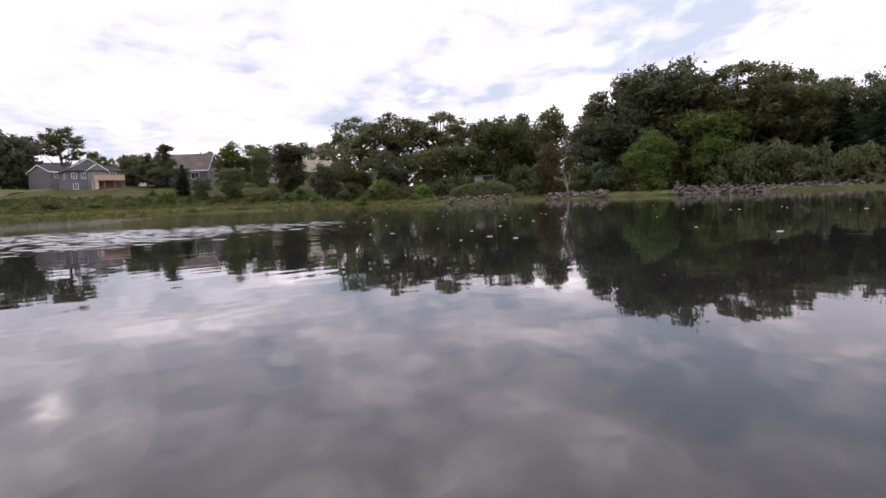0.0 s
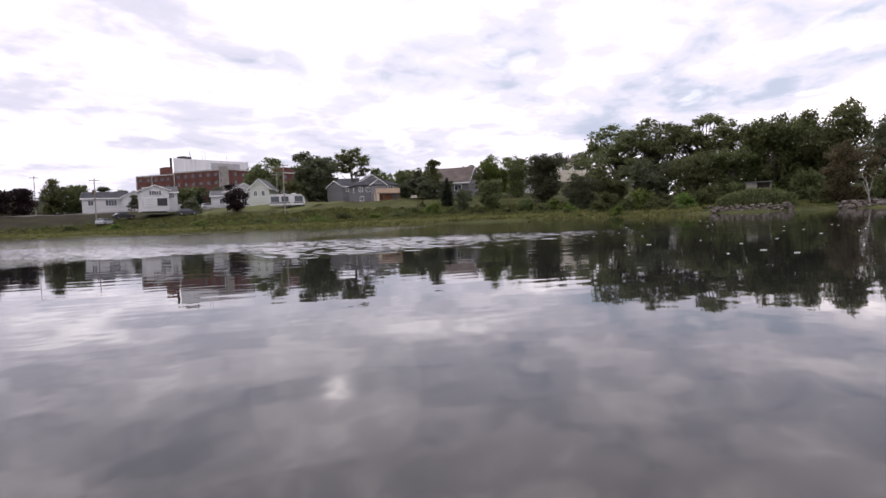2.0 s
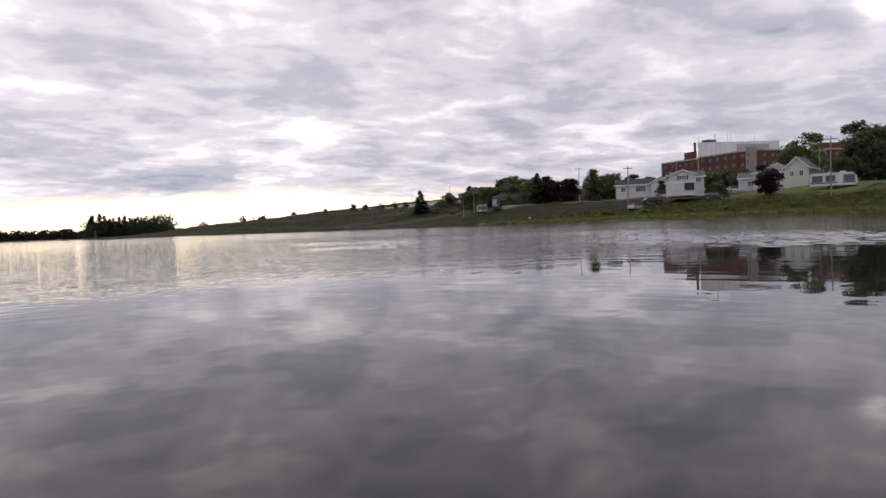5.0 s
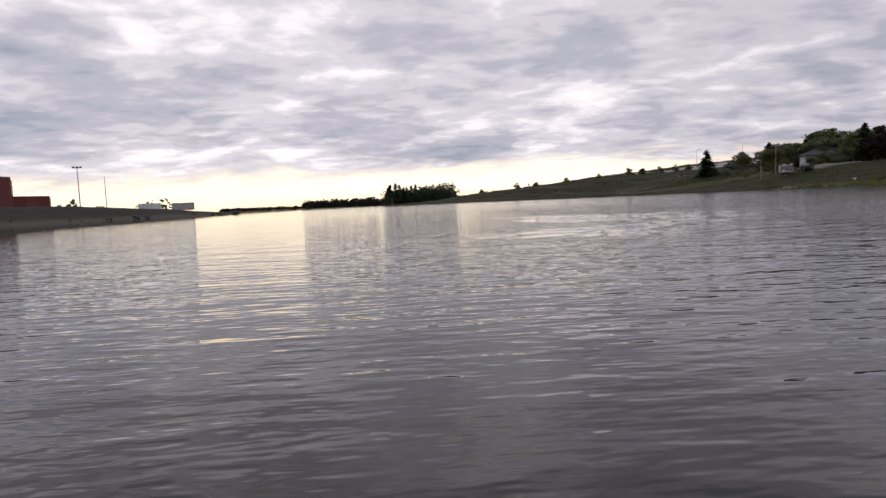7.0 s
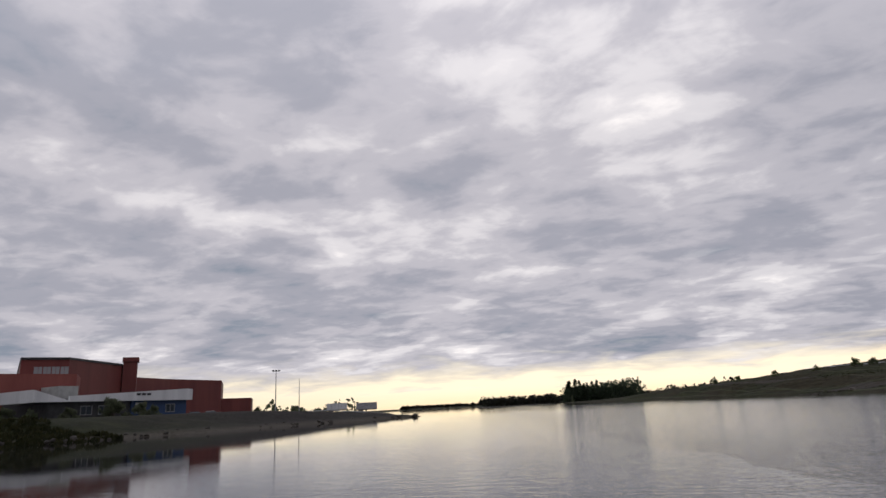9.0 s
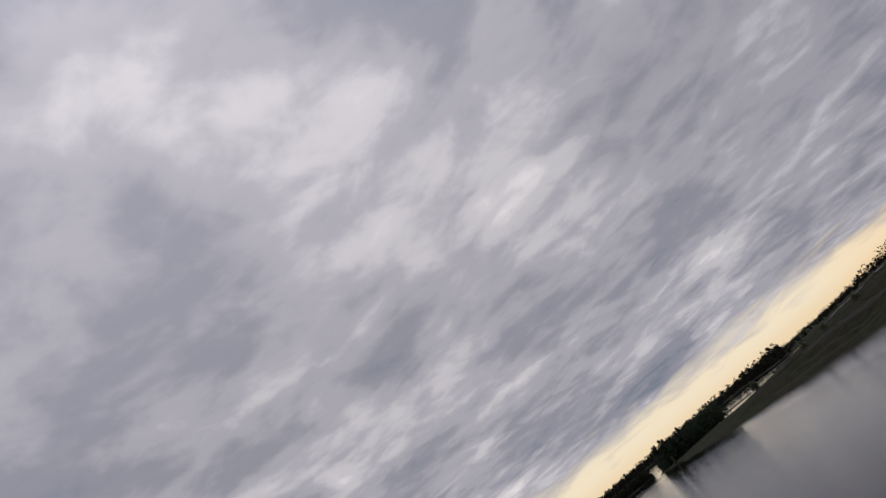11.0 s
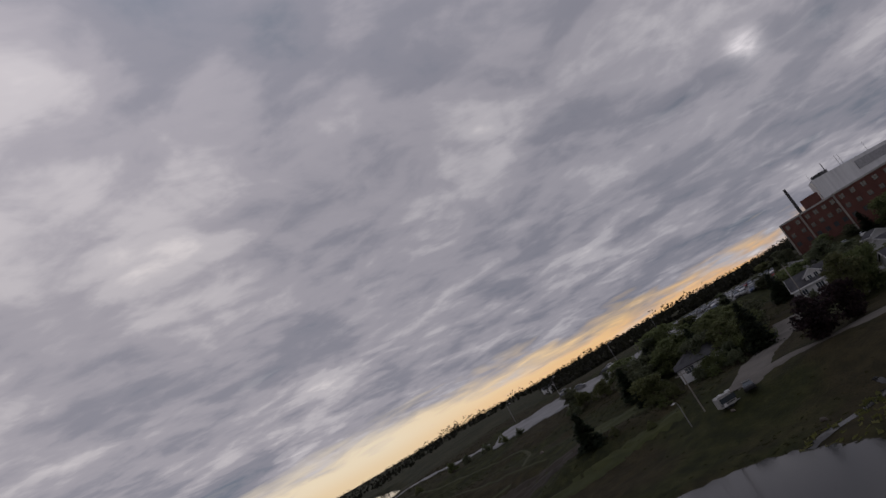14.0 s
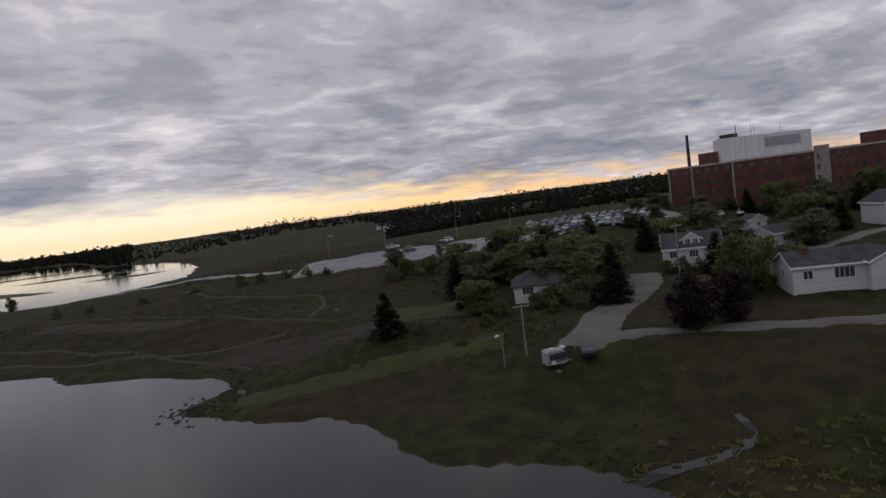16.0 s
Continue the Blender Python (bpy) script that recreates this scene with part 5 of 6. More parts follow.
FLOORS = (17.6, 21.2, 24.8)
wall_windows(hos, (247.5, 214), (247, 205), FLOORS, 2, 1.7, 1.6)
wall_windows(hos, (247, 205), (246, 190), FLOORS, 4, 1.7, 1.6)
wall_windows(hos, (241, 188), (239, 163), FLOORS, 6, 1.7, 1.6)
wall_windows(hos, (242, 159), (256, 157), FLOORS, 3, 1.7, 1.6)
wall_windows(hos, (256, 157), (300, 139), FLOORS, 9, 1.7, 1.6)
for zc in (16, 19, 22, 25):
    add_window(hos, pose(238.47, 162.2, zc, 0, 0, -98.5), 0.8, 1.4, 0, STEEL)
part("chimney_stack", Geo().tube([(290, 228, 26), (290, 228, 40.5)], [0.75, 0.6], 12), DARK, hos, "tall dark steel chimney")
for xx, yy, hh, rr in ((253.6, 197.6, 3.0, 0.07), (263.5, 196, 4.4, 0.24), (269, 193, 4.6, 0.10), (270.6, 192.5, 4.4, 0.10), (282, 188, 4.2, 0.07)):
    part("antenna", Geo().tube([(xx, yy, 35.1), (xx, yy, 35.2 + hh)], [rr, rr * 0.6], 6), STEEL, hos)
part("roof_unit", Geo().box(258.5, 195.6, 35.15, 264, 199.6, 36.6), DARK, hos)

# ---- the red fish plant and shop across the water ----
def pp(az, d):
    x, y = polar(az + float(np.interp(az, (-58, -50, -45.4, -40, -36, -29, -17), (2.4, 2.4, 1.9, 0.7, 0.0, -0.3, -0.1))), d)
    return x - 1, y + 10


rf = thing("red_factory", "dark red clad factory with arched upper windows", "building", pose(0, 0, 0))
p1, p2, p3, p4, p5 = pp(-45.4, 150), pp(-41.3, 150), pp(-37.0, 168), pp(-36.6, 200), pp(-46, 190)
part("wall", Geo().prism([p1, p5, p4, p3, p2], 0.6, 15.0), RED_METAL, rf, "dark red metal cladding")
part("parapet", Geo().prism([pp(-45.45, 149.7), pp(-46.05, 190.3), pp(-36.55, 200.3), pp(-36.95, 167.7), pp(-41.3, 149.7)], 14.9, 15.35), DARK, rf)
wall_windows(rf, pp(-44.2, 149.95), pp(-41.4, 149.95), (12.2,), 4, 1.5, 2.6, RED_METAL, 0.6, glass=glass_material("pale_pane", (0.20, 0.20, 0.21)))
wall_windows(rf, pp(-40.3, 154), pp(-39.0, 159.4), (12.6,), 4, 0.5, 2.3, PANEL_WHITE, 0.6, glass=DARK)
part("tower", Geo().prism([pp(-36.9, 168), pp(-36.9, 172), pp(-35.7, 172), pp(-35.7, 168)], 0.6, 16.8).prism([pp(-37, 167.6), pp(-37, 172.4), pp(-35.6, 172.4), pp(-35.6, 167.6)], 15.9, 16.9), RED_METAL, rf, "square red tower with a dark cap")
part("wing", Geo().prism([pp(-36.6, 172), pp(-36.6, 205), pp(-29.1, 226), pp(-29.1, 200), pp(-33.2, 186)], 0.6, 12.6), RED_METAL, rf, "lower dark red wing")
part("shed", Geo().prism([pp(-29.3, 202), pp(-29.3, 222), pp(-26.7, 226), pp(-26.7, 206)], 0.6, 7.4), RED_METAL, rf, "low red end shed")
lr = part("front_hall", Geo().prism([pp(-49.6, 137), pp(-49.6, 160), pp(-40.2, 160), pp(-40.4, 142)], 0.6, 11.4), RED_PALE, rf, "paler red front hall")
q0, q1 = Vector((*pp(-46.0, 138.45), 0)), Vector((*pp(-44.3, 139.3), 0))
rz_ = math.degrees(math.atan2((q1 - q0).y, (q1 - q0).x))
dr_ = part("loading_door", Geo().box(-2.0, -0.12, -2.2, 2.0, 0.0, 2.4), STEEL, rf, "grey roller loading door", at=pose(*((q0 + q1) / 2).xy, 4.9, 0, 0, rz_))
for i in range(7):
    part("slat", shared("slat", lambda: Geo().box(-1.95, -0.05, 0, 1.95, 0, 0.10).mesh("slat", CONCRETE)), None, dr_, at=pose(0, -0.12, -2.0 + i * 0.62))
wh = thing("white_warehouse", "white metal warehouse beside the red factory", "building", pose(0, 0, 0))
part("wall", Geo().prism([pp(-58.5, 118), pp(-58.5, 140), pp(-49.9, 140), pp(-49.9, 121)], 0.6, 9.6), PANEL_WHITE, wh, "white ribbed metal walls")
part("roof", Geo().prism([pp(-58.7, 117.5), pp(-58.7, 140.5), pp(-49.7, 140.5), pp(-49.7, 120.5)], 9.55, 9.9), STEEL, wh)
sh = thing("shop", "low white-roofed shop with a blue painted front", "building", pose(0, 0, 0))
s1, s2 = Vector((*pp(-42.0, 118), 0)), Vector((*pp(-31.2, 133), 0))
sd_ = (s2 - s1).normalized()
L = (s2 - s1).length
mS = pose(s1.x, s1.y, 2.4, 0, 0, math.degrees(math.atan2(sd_.y, sd_.x)))
part("wall", Geo().box(L * 0.55, 0, -2, L, 14, 3.4), BLUE_PAINT, sh, "blue painted walls", at=mS)
part("wall", Geo().box(0, 0.3, -2, L * 0.55 - 0.01, 14, 3.4), DARK, sh, "dark recessed shop front", at=mS)
part("fascia", Geo().extrude([(L * 0.1, 3.0), (L + 0.6, 3.0), (L + 0.6, 5.0), (L - 0.5, 5.1), (L * 0.1, 3.9)], "y", -0.9, -0.6), PANEL_WHITE, sh, "deep white fascia rising to one end", at=mS)
part("fascia", Geo().extrude([(-0.59, 3.0), (13, 3.0), (13, 3.9), (-0.59, 5.0)], "x", L + 0.3, L + 0.6), PANEL_WHITE, sh, "white end fascia", at=mS)
part("roof", Geo().extrude([(L * 0.1, 3.3), (L + 0.29, 3.3), (L + 0.29, 4.6), (L * 0.1, 3.5)], "y", -0.59, 14), SHINGLE_LIGHT, sh, "low grey roof", at=mS)
part("canopy", Geo().extrude([(-3, 3.0), (L * 0.10 - 0.02, 3.0), (L * 0.10 - 0.02, 3.2), (-3, 4.9)], "y", -0.9, 9), PANEL_WHITE, sh, "sloping white side canopy", at=mS)
part("annexe", Geo().box(L * 0.36, 14.2, 0, L * 0.5, 20, 6.4), CONCRETE, sh, "pale grey rear annexe", at=mS)
part("sign", Geo().box(L * 0.58, -0.06, 0.9, L * 0.66, -0.01, 2.7), PANEL_WHITE, sh, "white wall panel", at=mS)
for xx, yy in ((0.24, 0.29), (0.36, 0.29), (0.86, -0.01)):
    add_window(sh, mS @ pose(L * xx, yy, 1.6), 1.8, 1.3, 1, STEEL)
for xx in (0.56, 0.60, 0.64):
    part("lettering", Geo().box(L * xx, -0.96, 3.9, L * xx + 0.8, -0.905, 4.3), DARK, sh, at=mS)

# ---- roads, drives and car parks ----
strip("road", [(103, 150), (107, 145.5), (111, 140), (115, 133), (120, 126), (124, 118), (127.5, 111), (131, 100), (138, 84)], 4.2, GRAVEL, "pale gravel lane along the top of the bank")
strip("driveway", [(102, 149), (108, 149.5), (117, 154), (127, 157), (137, 160), (148, 166)], 8.0, GRAVEL, "pale gravel driveway leading uphill", lift=0.13)
strip("upper_road", [(158, 149), (167, 146), (181, 142), (195, 139), (206, 133), (222, 118)], 5.0, ASPHALT, "narrow paved road past the upper houses")
PALE_ASPHALT = material("pale_asphalt", (0.115, 0.115, 0.115), (0.17, 0.17, 0.17), 0.12, 0.5, 0.1, fine=4, spec=0.5)
strip("highway", [(90, 365), (98, 345), (108, 322), (118, 300), (127, 280)], 5, PALE_ASPHALT, "paved road along the far side of the field", lift=0.16)
strip("highway", [(128, 275), (138, 266), (149, 254), (159, 239), (165, 226), (168, 214)], 23, PALE_ASPHALT, "wide paved road beyond the field", lift=0.22)
strip("car_park", [(178, 226), (192, 220), (207, 211), (222, 199)], 33, PALE_ASPHALT, "paved hospital car park", lift=0.3)
LAWN = material("mown_lawn", (0.026, 0.031, 0.008), (0.044, 0.049, 0.013), 0.25, 0.95, 0.3, fine=5)
LAWN_LUSH = material("lush_lawn", (0.062, 0.070, 0.017), (0.104, 0.110, 0.030), 0.25, 0.95, 0.3, fine=5)
strip("lawn", [(122, 88), (125, 80), (126, 68), (124, 58)], 17, LAWN_LUSH, "smooth mown lawn above the bank", lift=0.07)
strip("lawn", [polar(111.5, 84.5), polar(115, 84), polar(119, 82.5)], 5, LAWN_LUSH, "mown shore lawn behind the boulders", lift=0.12)
strip("lawn", [(138, 152), (146, 146), (156, 138)], 16, LAWN, "mown lawn beside the copper beeches", lift=0.07)
strip("lawn", [(104, 196), (112, 188), (118, 182)], 14, LAWN, "mown grass slope beside the lone spruce", lift=0.07)
strip("yard", [pp(-31, 132), pp(-28, 150), pp(-24, 180), pp(-20, 235), pp(-17, 285)], 22, GRAVEL, "gravel yard and wharf road", lift=0.12)
strip("footpath", [(38, 292), (52, 268), (64, 246), (80, 226), (92, 214)], 1.6, material("worn_grass", (0.030, 0.034, 0.014), (0.052, 0.053, 0.024), 0.5, 0.95), "worn grass footpath above the shore", lift=0.07)
WORN = bpy.data.materials["worn_grass"]
strip("footpath", [(47, 293), (60, 268), (72, 237), (77, 219), (80, 205)], 1.3, WORN, "worn path above the shore of the field", lift=0.07)
strip("footpath", [(98, 300), (99, 280), (105, 257), (113, 236), (108, 226), (99, 217)], 1.5, WORN, "worn path bending through the field", lift=0.07)
strip("footpath", [(55, 335), (79, 284), (92, 243), (100, 207)], 1.1, WORN, "thin worn path across the open field", lift=0.07)
strip("mown_strip", [(70, 187), (81, 181), (95, 172), (103, 163)], 7, LAWN, "mown grass strip along the field's foot", lift=0.10)
HEATH = material("brown_heath", (0.020, 0.016, 0.011), (0.038, 0.029, 0.019), 0.12, 0.95, 0.5, fine=2.5)
strip("heath", [(80, 219), (86, 208), (93, 196), (99, 190)], 12, HEATH, "brown heathy patch in the field", lift=0.09)
strip("heath", [(60, 300), (72, 275), (84, 248)], 9, HEATH, "brown heathy patch in the field", lift=0.09)
# the creek through the marsh
ck = [(72, 131), (78.5, 128.5), (83, 126), (88, 123.2), (91.5, 122), (94, 122.8), (95.8, 125)]
cl = [Vector(ck[0])]
for a, b in zip(ck, ck[1:]):
    cl += [Vector(a).lerp(Vector(b), (i + 1) / 5) for i in range(5)]
cv, cf = [], []
for i, p in enumerate(cl):
    d = (cl[min(i + 1, len(cl) - 1)] - cl[max(i - 1, 0)]).normalized()
    w = (2.0 - 1.35 * i / len(cl)) * (1 + 0.15 * math.sin(i * 1.9))
    for k in (-1, 0, 1):
        x, y = p.x + d.y * w / 2 * k, p.y - d.x * w / 2 * k
        cv.append((x, y, ground_z(x, y) + 0.05))
    if i:
        for k in (0, 1):
            q = 3 * i + k
            cf.append((q - 3, q - 2, q + 1, q))
solo("creek", fast_mesh("creek", cv, cf, water.data.materials[0]), None, "narrow winding tidal creek through the marsh", kind="structure")

# ---- mud banks bared by the tide in the far lagoon ----
MUD = material("tidal_mud", (0.028, 0.026, 0.018), (0.055, 0.050, 0.034), 0.05, 0.8, 0.2, fine=0.6)
for (ax, ay), (bx, by), w in (((60, 690), (95, 560), 26), ((-62, 428), (-8, 436), 9), ((-82, 600), (-6, 585), 40), ((95, 790), (190, 700), 30), ((130, 640), (185, 600), 18), ((40, 1000), (170, 900), 45), ((150, 1150), (30, 1250), 60)):
    g, n = Geo(), 26
    a, b = Vector((ax, ay)), Vector((bx, by))
    d = (b - a).normalized()
    s_ = Vector((d.y, -d.x))
    ring = []
    for i in range(n):
        t = 2 * math.pi * i / n
        k = 1 + 0.22 * math.sin(3 * t + ax) + 0.12 * math.sin(7 * t)
        ring.append((a + b) / 2 + d * (b - a).length / 2 * math.cos(t) * k + s_ * w / 2 * math.sin(t) * k)
    c = (a + b) / 2
    g.add([(p.x, p.y, -0.2) for p in ring] + [(p.x * 0.6 + c.x * 0.4, p.y * 0.6 + c.y * 0.4, 0.35) for p in ring] + [(c.x, c.y, 0.45)],
          [(i, (i + 1) % n, n + (i + 1) % n, n + i) for i in range(n)] + [(n + i, n + (i + 1) % n, 2 * n) for i in range(n)])
    solo("mud_bank", g, MUD, "dark flat mud bank bared by the tide", kind="structure")

# ---- vehicles ----
def build_car(paint, label):
    e = thing("car", label, "car", Matrix.Identity(4), group="parked cars")
    prof = [(-2.15, 0.32), (2.1, 0.32), (2.2, 0.55), (2.12, 0.82), (1.1, 0.95), (-2.05, 1.0), (-2.2, 0.75)]
    part("body", Geo().extrude(prof, "y", -0.86, 0.86), paint, e)
    cab = Geo()
    lo, hi = [(1.05, 0.94), (-1.85, 0.98)], [(0.35, 1.44), (-1.3, 1.46)]
    cab.add([(lo[0][0], -0.82, lo[0][1]), (lo[0][0], 0.82, lo[0][1]), (lo[1][0], 0.82, lo[1][1]), (lo[1][0], -0.82, lo[1][1]), (hi[0][0], -0.64, hi[0][1]), (hi[0][0], 0.64, hi[0][1]), (hi[1][0], 0.64, hi[1][1]), (hi[1][0], -0.64, hi[1][1])],
            [(3, 2, 1, 0), (4, 5, 6, 7), (0, 1, 5, 4), (1, 2, 6, 5), (2, 3, 7, 6), (3, 0, 4, 7)])
    part("cabin_glass", cab, GLASS, e, "dark glazed cabin")
    part("roof", Geo().box(-1.35, -0.66, 1.44, 0.4, 0.66, 1.49), paint, e)
    for x in (-1.35, 1.35):
        for y in (-0.8, 0.8):
            w = part("wheel", shared("wheel", lambda: Geo().tube([(0, -0.11, 0), (0, 0.11, 0)], [0.33, 0.33], 12).mesh("wheel", RUBBER)), None, e, at=pose(x, y, 0.33))
            part("rim", shared("rim", lambda: Geo().tube([(0, -0.125, 0), (0, 0.125, 0)], [0.19, 0.19], 8).mesh("rim", STEEL)), None, w)
    for y in (-0.6, 0.6):
        part("headlight", shared("headlight", lambda: Geo().box(-0.04, -0.16, -0.07, 0.03, 0.16, 0.07).mesh("headlight", TRIM)), None, e, at=pose(2.17, y, 0.68))
    return e


CARS = {n: build_car(p, n + " parked car with dark windows") for n, p in zip(("white", "silver", "grey", "black", "blue", "red"), CAR_PAINT)}
CAR_USED = set()


def park(colour, x, y, rz, z=None, lift=0.31):
    m = pose(x, y, (ground_z(x, y) + lift) if z is None else z, 0, 0, rz)
    if colour not in CAR_USED:
        CAR_USED.add(colour)
        CARS[colour].matrix_basis = m
        return CARS[colour]
    return copy_thing(CARS[colour], m)


crng = random.Random(5)
for row in range(4):
    a, b = Vector((176 + row * 7.0, 213 + row * 8.5)), Vector((207 + row * 6.0, 191 + row * 6.0))
    for k in range(15):
        if crng.random() < 0.14:
            continue
        p = a.lerp(b, (k + 0.3 * crng.random()) / 15)
        park(crng.choice(("white", "white", "silver", "silver", "grey", "black", "blue", "red")), p.x, p.y, 25 + crng.uniform(-5, 5) + 180 * (crng.random() < 0.5))
for c, x, y, rz in (("silver", 155.6, 262.3, -52), ("white", 167.2, 248.6, 120), ("black", 151.8, 257.6, -55), ("grey", 155.0, 252.7, -55), ("black", 163.0, 246.5, 122), ("white", 217, 186, 30), ("silver", 221, 184, 30), ("white", 225, 180, 30)):
    park(c, x, y, rz, lift=0.24)
cx_, cy_ = polar(34.6, 177)
park("black", cx_, cy_, 40, lift=0.1)
for c, az, d, rz in (("black", 47.7, 155, -30), ("black", 52.5, 147, -45), ("silver", 46.4, 150, 10), ("white", 54.2, 186, -30), ("white", 55.0, 188, -20)):
    x, y = polar(az, d)
    park(c, x, y, rz, lift=0.02)
for c, az, d in (("white", -29.3, 152), ("black", -30.6, 150)):
    x, y = pp(az, d)
    park(c, x, y, 40, lift=0.16)


def travel_trailer(name, label, x, y, z, rz, length=7.6):
    e = thing(name, label, "camper trailer", pose(x, y, z, 0, 0, rz))
    h = length / 2
    prof = [(-h, 0.55), (h - 0.6, 0.5), (h, 0.95), (h - 0.25, 2.2), (h - 0.9, 2.85), (-h + 0.3, 2.9), (-h, 2.6)]
    part("body", Geo().extrude(prof, "y", -1.15, 1.15), DIM_WHITE if length < 5 else SIDING_WHITE, e, "white ribbed body")
    part("stripe", Geo().box(-h + 0.1, -1.165, 0.95, h - 0.4, -1.152, 1.15), DARK, e, "dark side stripe")
    for u, w in ((-h + 1.2, 1.5), (-h + 3.3, 1.3), (h - 1.4, 1.5)):
        add_window(e, pose(u, -1.155, 1.85), w, 0.95, 0, DARK, deep=0.05)
    part("door", Geo().box(h - 3.2, -1.185, 0.62, h - 2.5, -1.153, 2.45), PANEL_WHITE, e)
    part("roof_vent", Geo().box(-0.9, -0.4, 2.86, -0.2, 0.4, 3.1), PANEL_WHITE, e)
    part("roof_unit", Geo().box(1.0, -0.4, 2.83, 1.9, 0.4, 3.15), PANEL_WHITE, e)
    for u in (-0.55, 0.35):
        for s in (-1, 1):
            part("wheel", shared("wheel", lambda: None), None, e, at=pose(u, s * 1.0, 0.33))
    part("drawbar", Geo().box(h - 0.4, -0.1, 0.42, h + 1.1, 0.1, 0.55), STEEL, e)
    part("jack", Geo().box(h + 0.9, -0.05, 0, h + 1.0, 0.05, 0.5), STEEL, e)
    return e


x, y = polar(60.95, 139)
travel_trailer("camper_trailer", "white camper trailer with dark windows parked on the lawn", x, y, ground_z(x, y), -60.9)
x, y = polar(33.2, 177)
small = travel_trailer("camper_trailer", "small white camper trailer beside the lane", x, y, ground_z(x, y), -25, 3.9)
small.matrix_basis = small.matrix_basis @ Matrix.Diagonal((0.75, 0.75, 0.75, 1))


def box_trailer(x, y, z, rz, mat, label, length=8.5):
    e = thing("box_trailer", label, "trailer", pose(x, y, z, 0, 0, rz), group="trailers on the wharf")
    part("box", Geo().box(-length / 2, -1.25, 1.0, length / 2, 1.25, 3.7), mat, e)
    part("frame", Geo().box(-length / 2 + 0.2, -0.9, 0.75, length / 2 - 0.2, 0.9, 0.99), DARK, e)
    for i in range(6):
        part("rib", shared("rib", lambda: Geo().box(-0.05, -0.04, 1.02, 0.05, 0, 3.68).mesh("rib", STEEL)), None, e, at=pose(-length / 2 + 0.6 + i * (length - 1.2) / 5, -1.25, 0))
    for u in (-length / 2 + 1.2, -length / 2 + 2.3):
        for s in (-1, 1):
            part("wheel", shared("big_wheel", lambda: Geo().tube([(0, -0.15, 0), (0, 0.15, 0)], [0.5, 0.5], 12).mesh("wheel", RUBBER)), None, e, at=pose(u, s * 1.0, 0.5))
    for s in (-0.8, 0.8):
        part("landing_leg", shared("landing_leg", lambda: Geo().box(-0.08, -0.08, 0, 0.08, 0.08, 0.8).mesh("landing_leg", STEEL)), None, e, at=pose(length / 2 - 1.6, s, 0))
    return e


for az, d, mt, lab in ((-19.9, 280, PANEL_WHITE, "white box trailer parked on the wharf"), (-17.3, 270, STEEL, "grey box trailer parked on the wharf")):
    x, y = pp(az, d)
    box_trailer(x, y, ground_z(x, y) + 0.12, 17, mt, lab)

# ---- poles and lamps ----
def utility_pole(x, y, top, arms=1, label="weathered wooden utility pole with a crossarm"):
    z = ground_z(x, y)
    e = thing("utility_pole", label, "pole", pose(x, y, z, 0, 0, plant_rng.random() * 60 - 60), group="utility poles")
    h = top - z
    part("pole", Geo().tube([(0, 0, -1), (0, 0, h * 0.5), (0.06, 0, h)], [0.13, 0.115, 0.09], 8), WOOD_GREY, e)
    for i in range(arms):
        part("crossarm", Geo().box(-1.1, -0.08, h - 0.6 - i, 1.1, 0.06, h - 0.46 - i), WOOD_GREY, e)
        for u in (-1.0, -0.4, 0.4, 1.0):
            part("insulator", shared("insulator", lambda: Geo().tube([(0, 0, 0), (0, 0, 0.16)], [0.05, 0.03], 6).mesh("insulator", CONCRETE)), None, e, at=pose(u, -0.01, h - 0.47 - i))
    return e


for az, d, el in ((60.7, 126, 5.75), (45.8, 152, 4.55), (32.5, 183, 3.35)):
    x, y = polar(az, d)
    utility_pole(x, y, 0.4 + d * math.tan(radians(el)))
x, y = polar(60.1, 150)
utility_pole(x, y, 0.4 + 150 * math.tan(radians(4.9)))
x, y = polar(41.9, 205)
utility_pole(x, y, 0.4 + 205 * math.tan(radians(4.7)))


def street_lamp(x, y, h, label="steel street lamp with a curved arm", rz=0.0, name="street_lamp"):
    z = ground_z(x, y)
    e = thing(name, label, "street lamp", pose(x, y, z, 0, 0, rz), group="street lamps")
    part("post", Geo().tube([(0, 0, -0.5), (0, 0, h * 0.9), (0.25, 0, h), (1.3, 0, h + 0.1)], [0.085, 0.06, 0.05, 0.04], 8), STEEL, e)
    part("lamp_head", Geo().box(1.1, -0.16, h + 0.0, 1.9, 0.16, h + 0.18), TRIM, e)
    return e


x, y = polar(31.5, 183)
street_lamp(x, y, 0.4 + 187 * math.tan(radians(2.1)) - ground_z(x, y), rz=200)
for x, y in ((156.5, 267.5), (173, 249.5), (143, 282), (190, 241)):
    street_lamp(x, y, 7.0, rz=-60)


def floodlight_mast(az, d, el, heads):
    x, y = pp(az, d)
    z, top = ground_z(x, y), 1.6 + d * math.tan(radians(el))
    e = thing("floodlight_mast", "tall slim floodlight mast on the wharf", "light mast", pose(x, y, z, 0, 0, 20), group="wharf masts")
    part("mast", Geo().tube([(0, 0, -0.5), (0, 0, top - z)], [0.17, 0.09], 8), STEEL, e)
    part("base", Geo().box(-0.35, -0.35, -0.3, 0.35, 0.35, 0.5), CONCRETE, e)
    if heads:
        part("head_bar", Geo().box(-0.9, -0.08, top - z - 0.12, 0.9, 0.08, top - z), STEEL, e)
        for u in (-0.8, 0.0, 0.8):
            part("floodlight", shared("floodlight", lambda: Geo().box(-0.28, -0.2, -0.1, 0.28, 0.2, 0.18).mesh("floodlight", DARK)), None, e, at=pose(u, 0, top - z + 0.1))


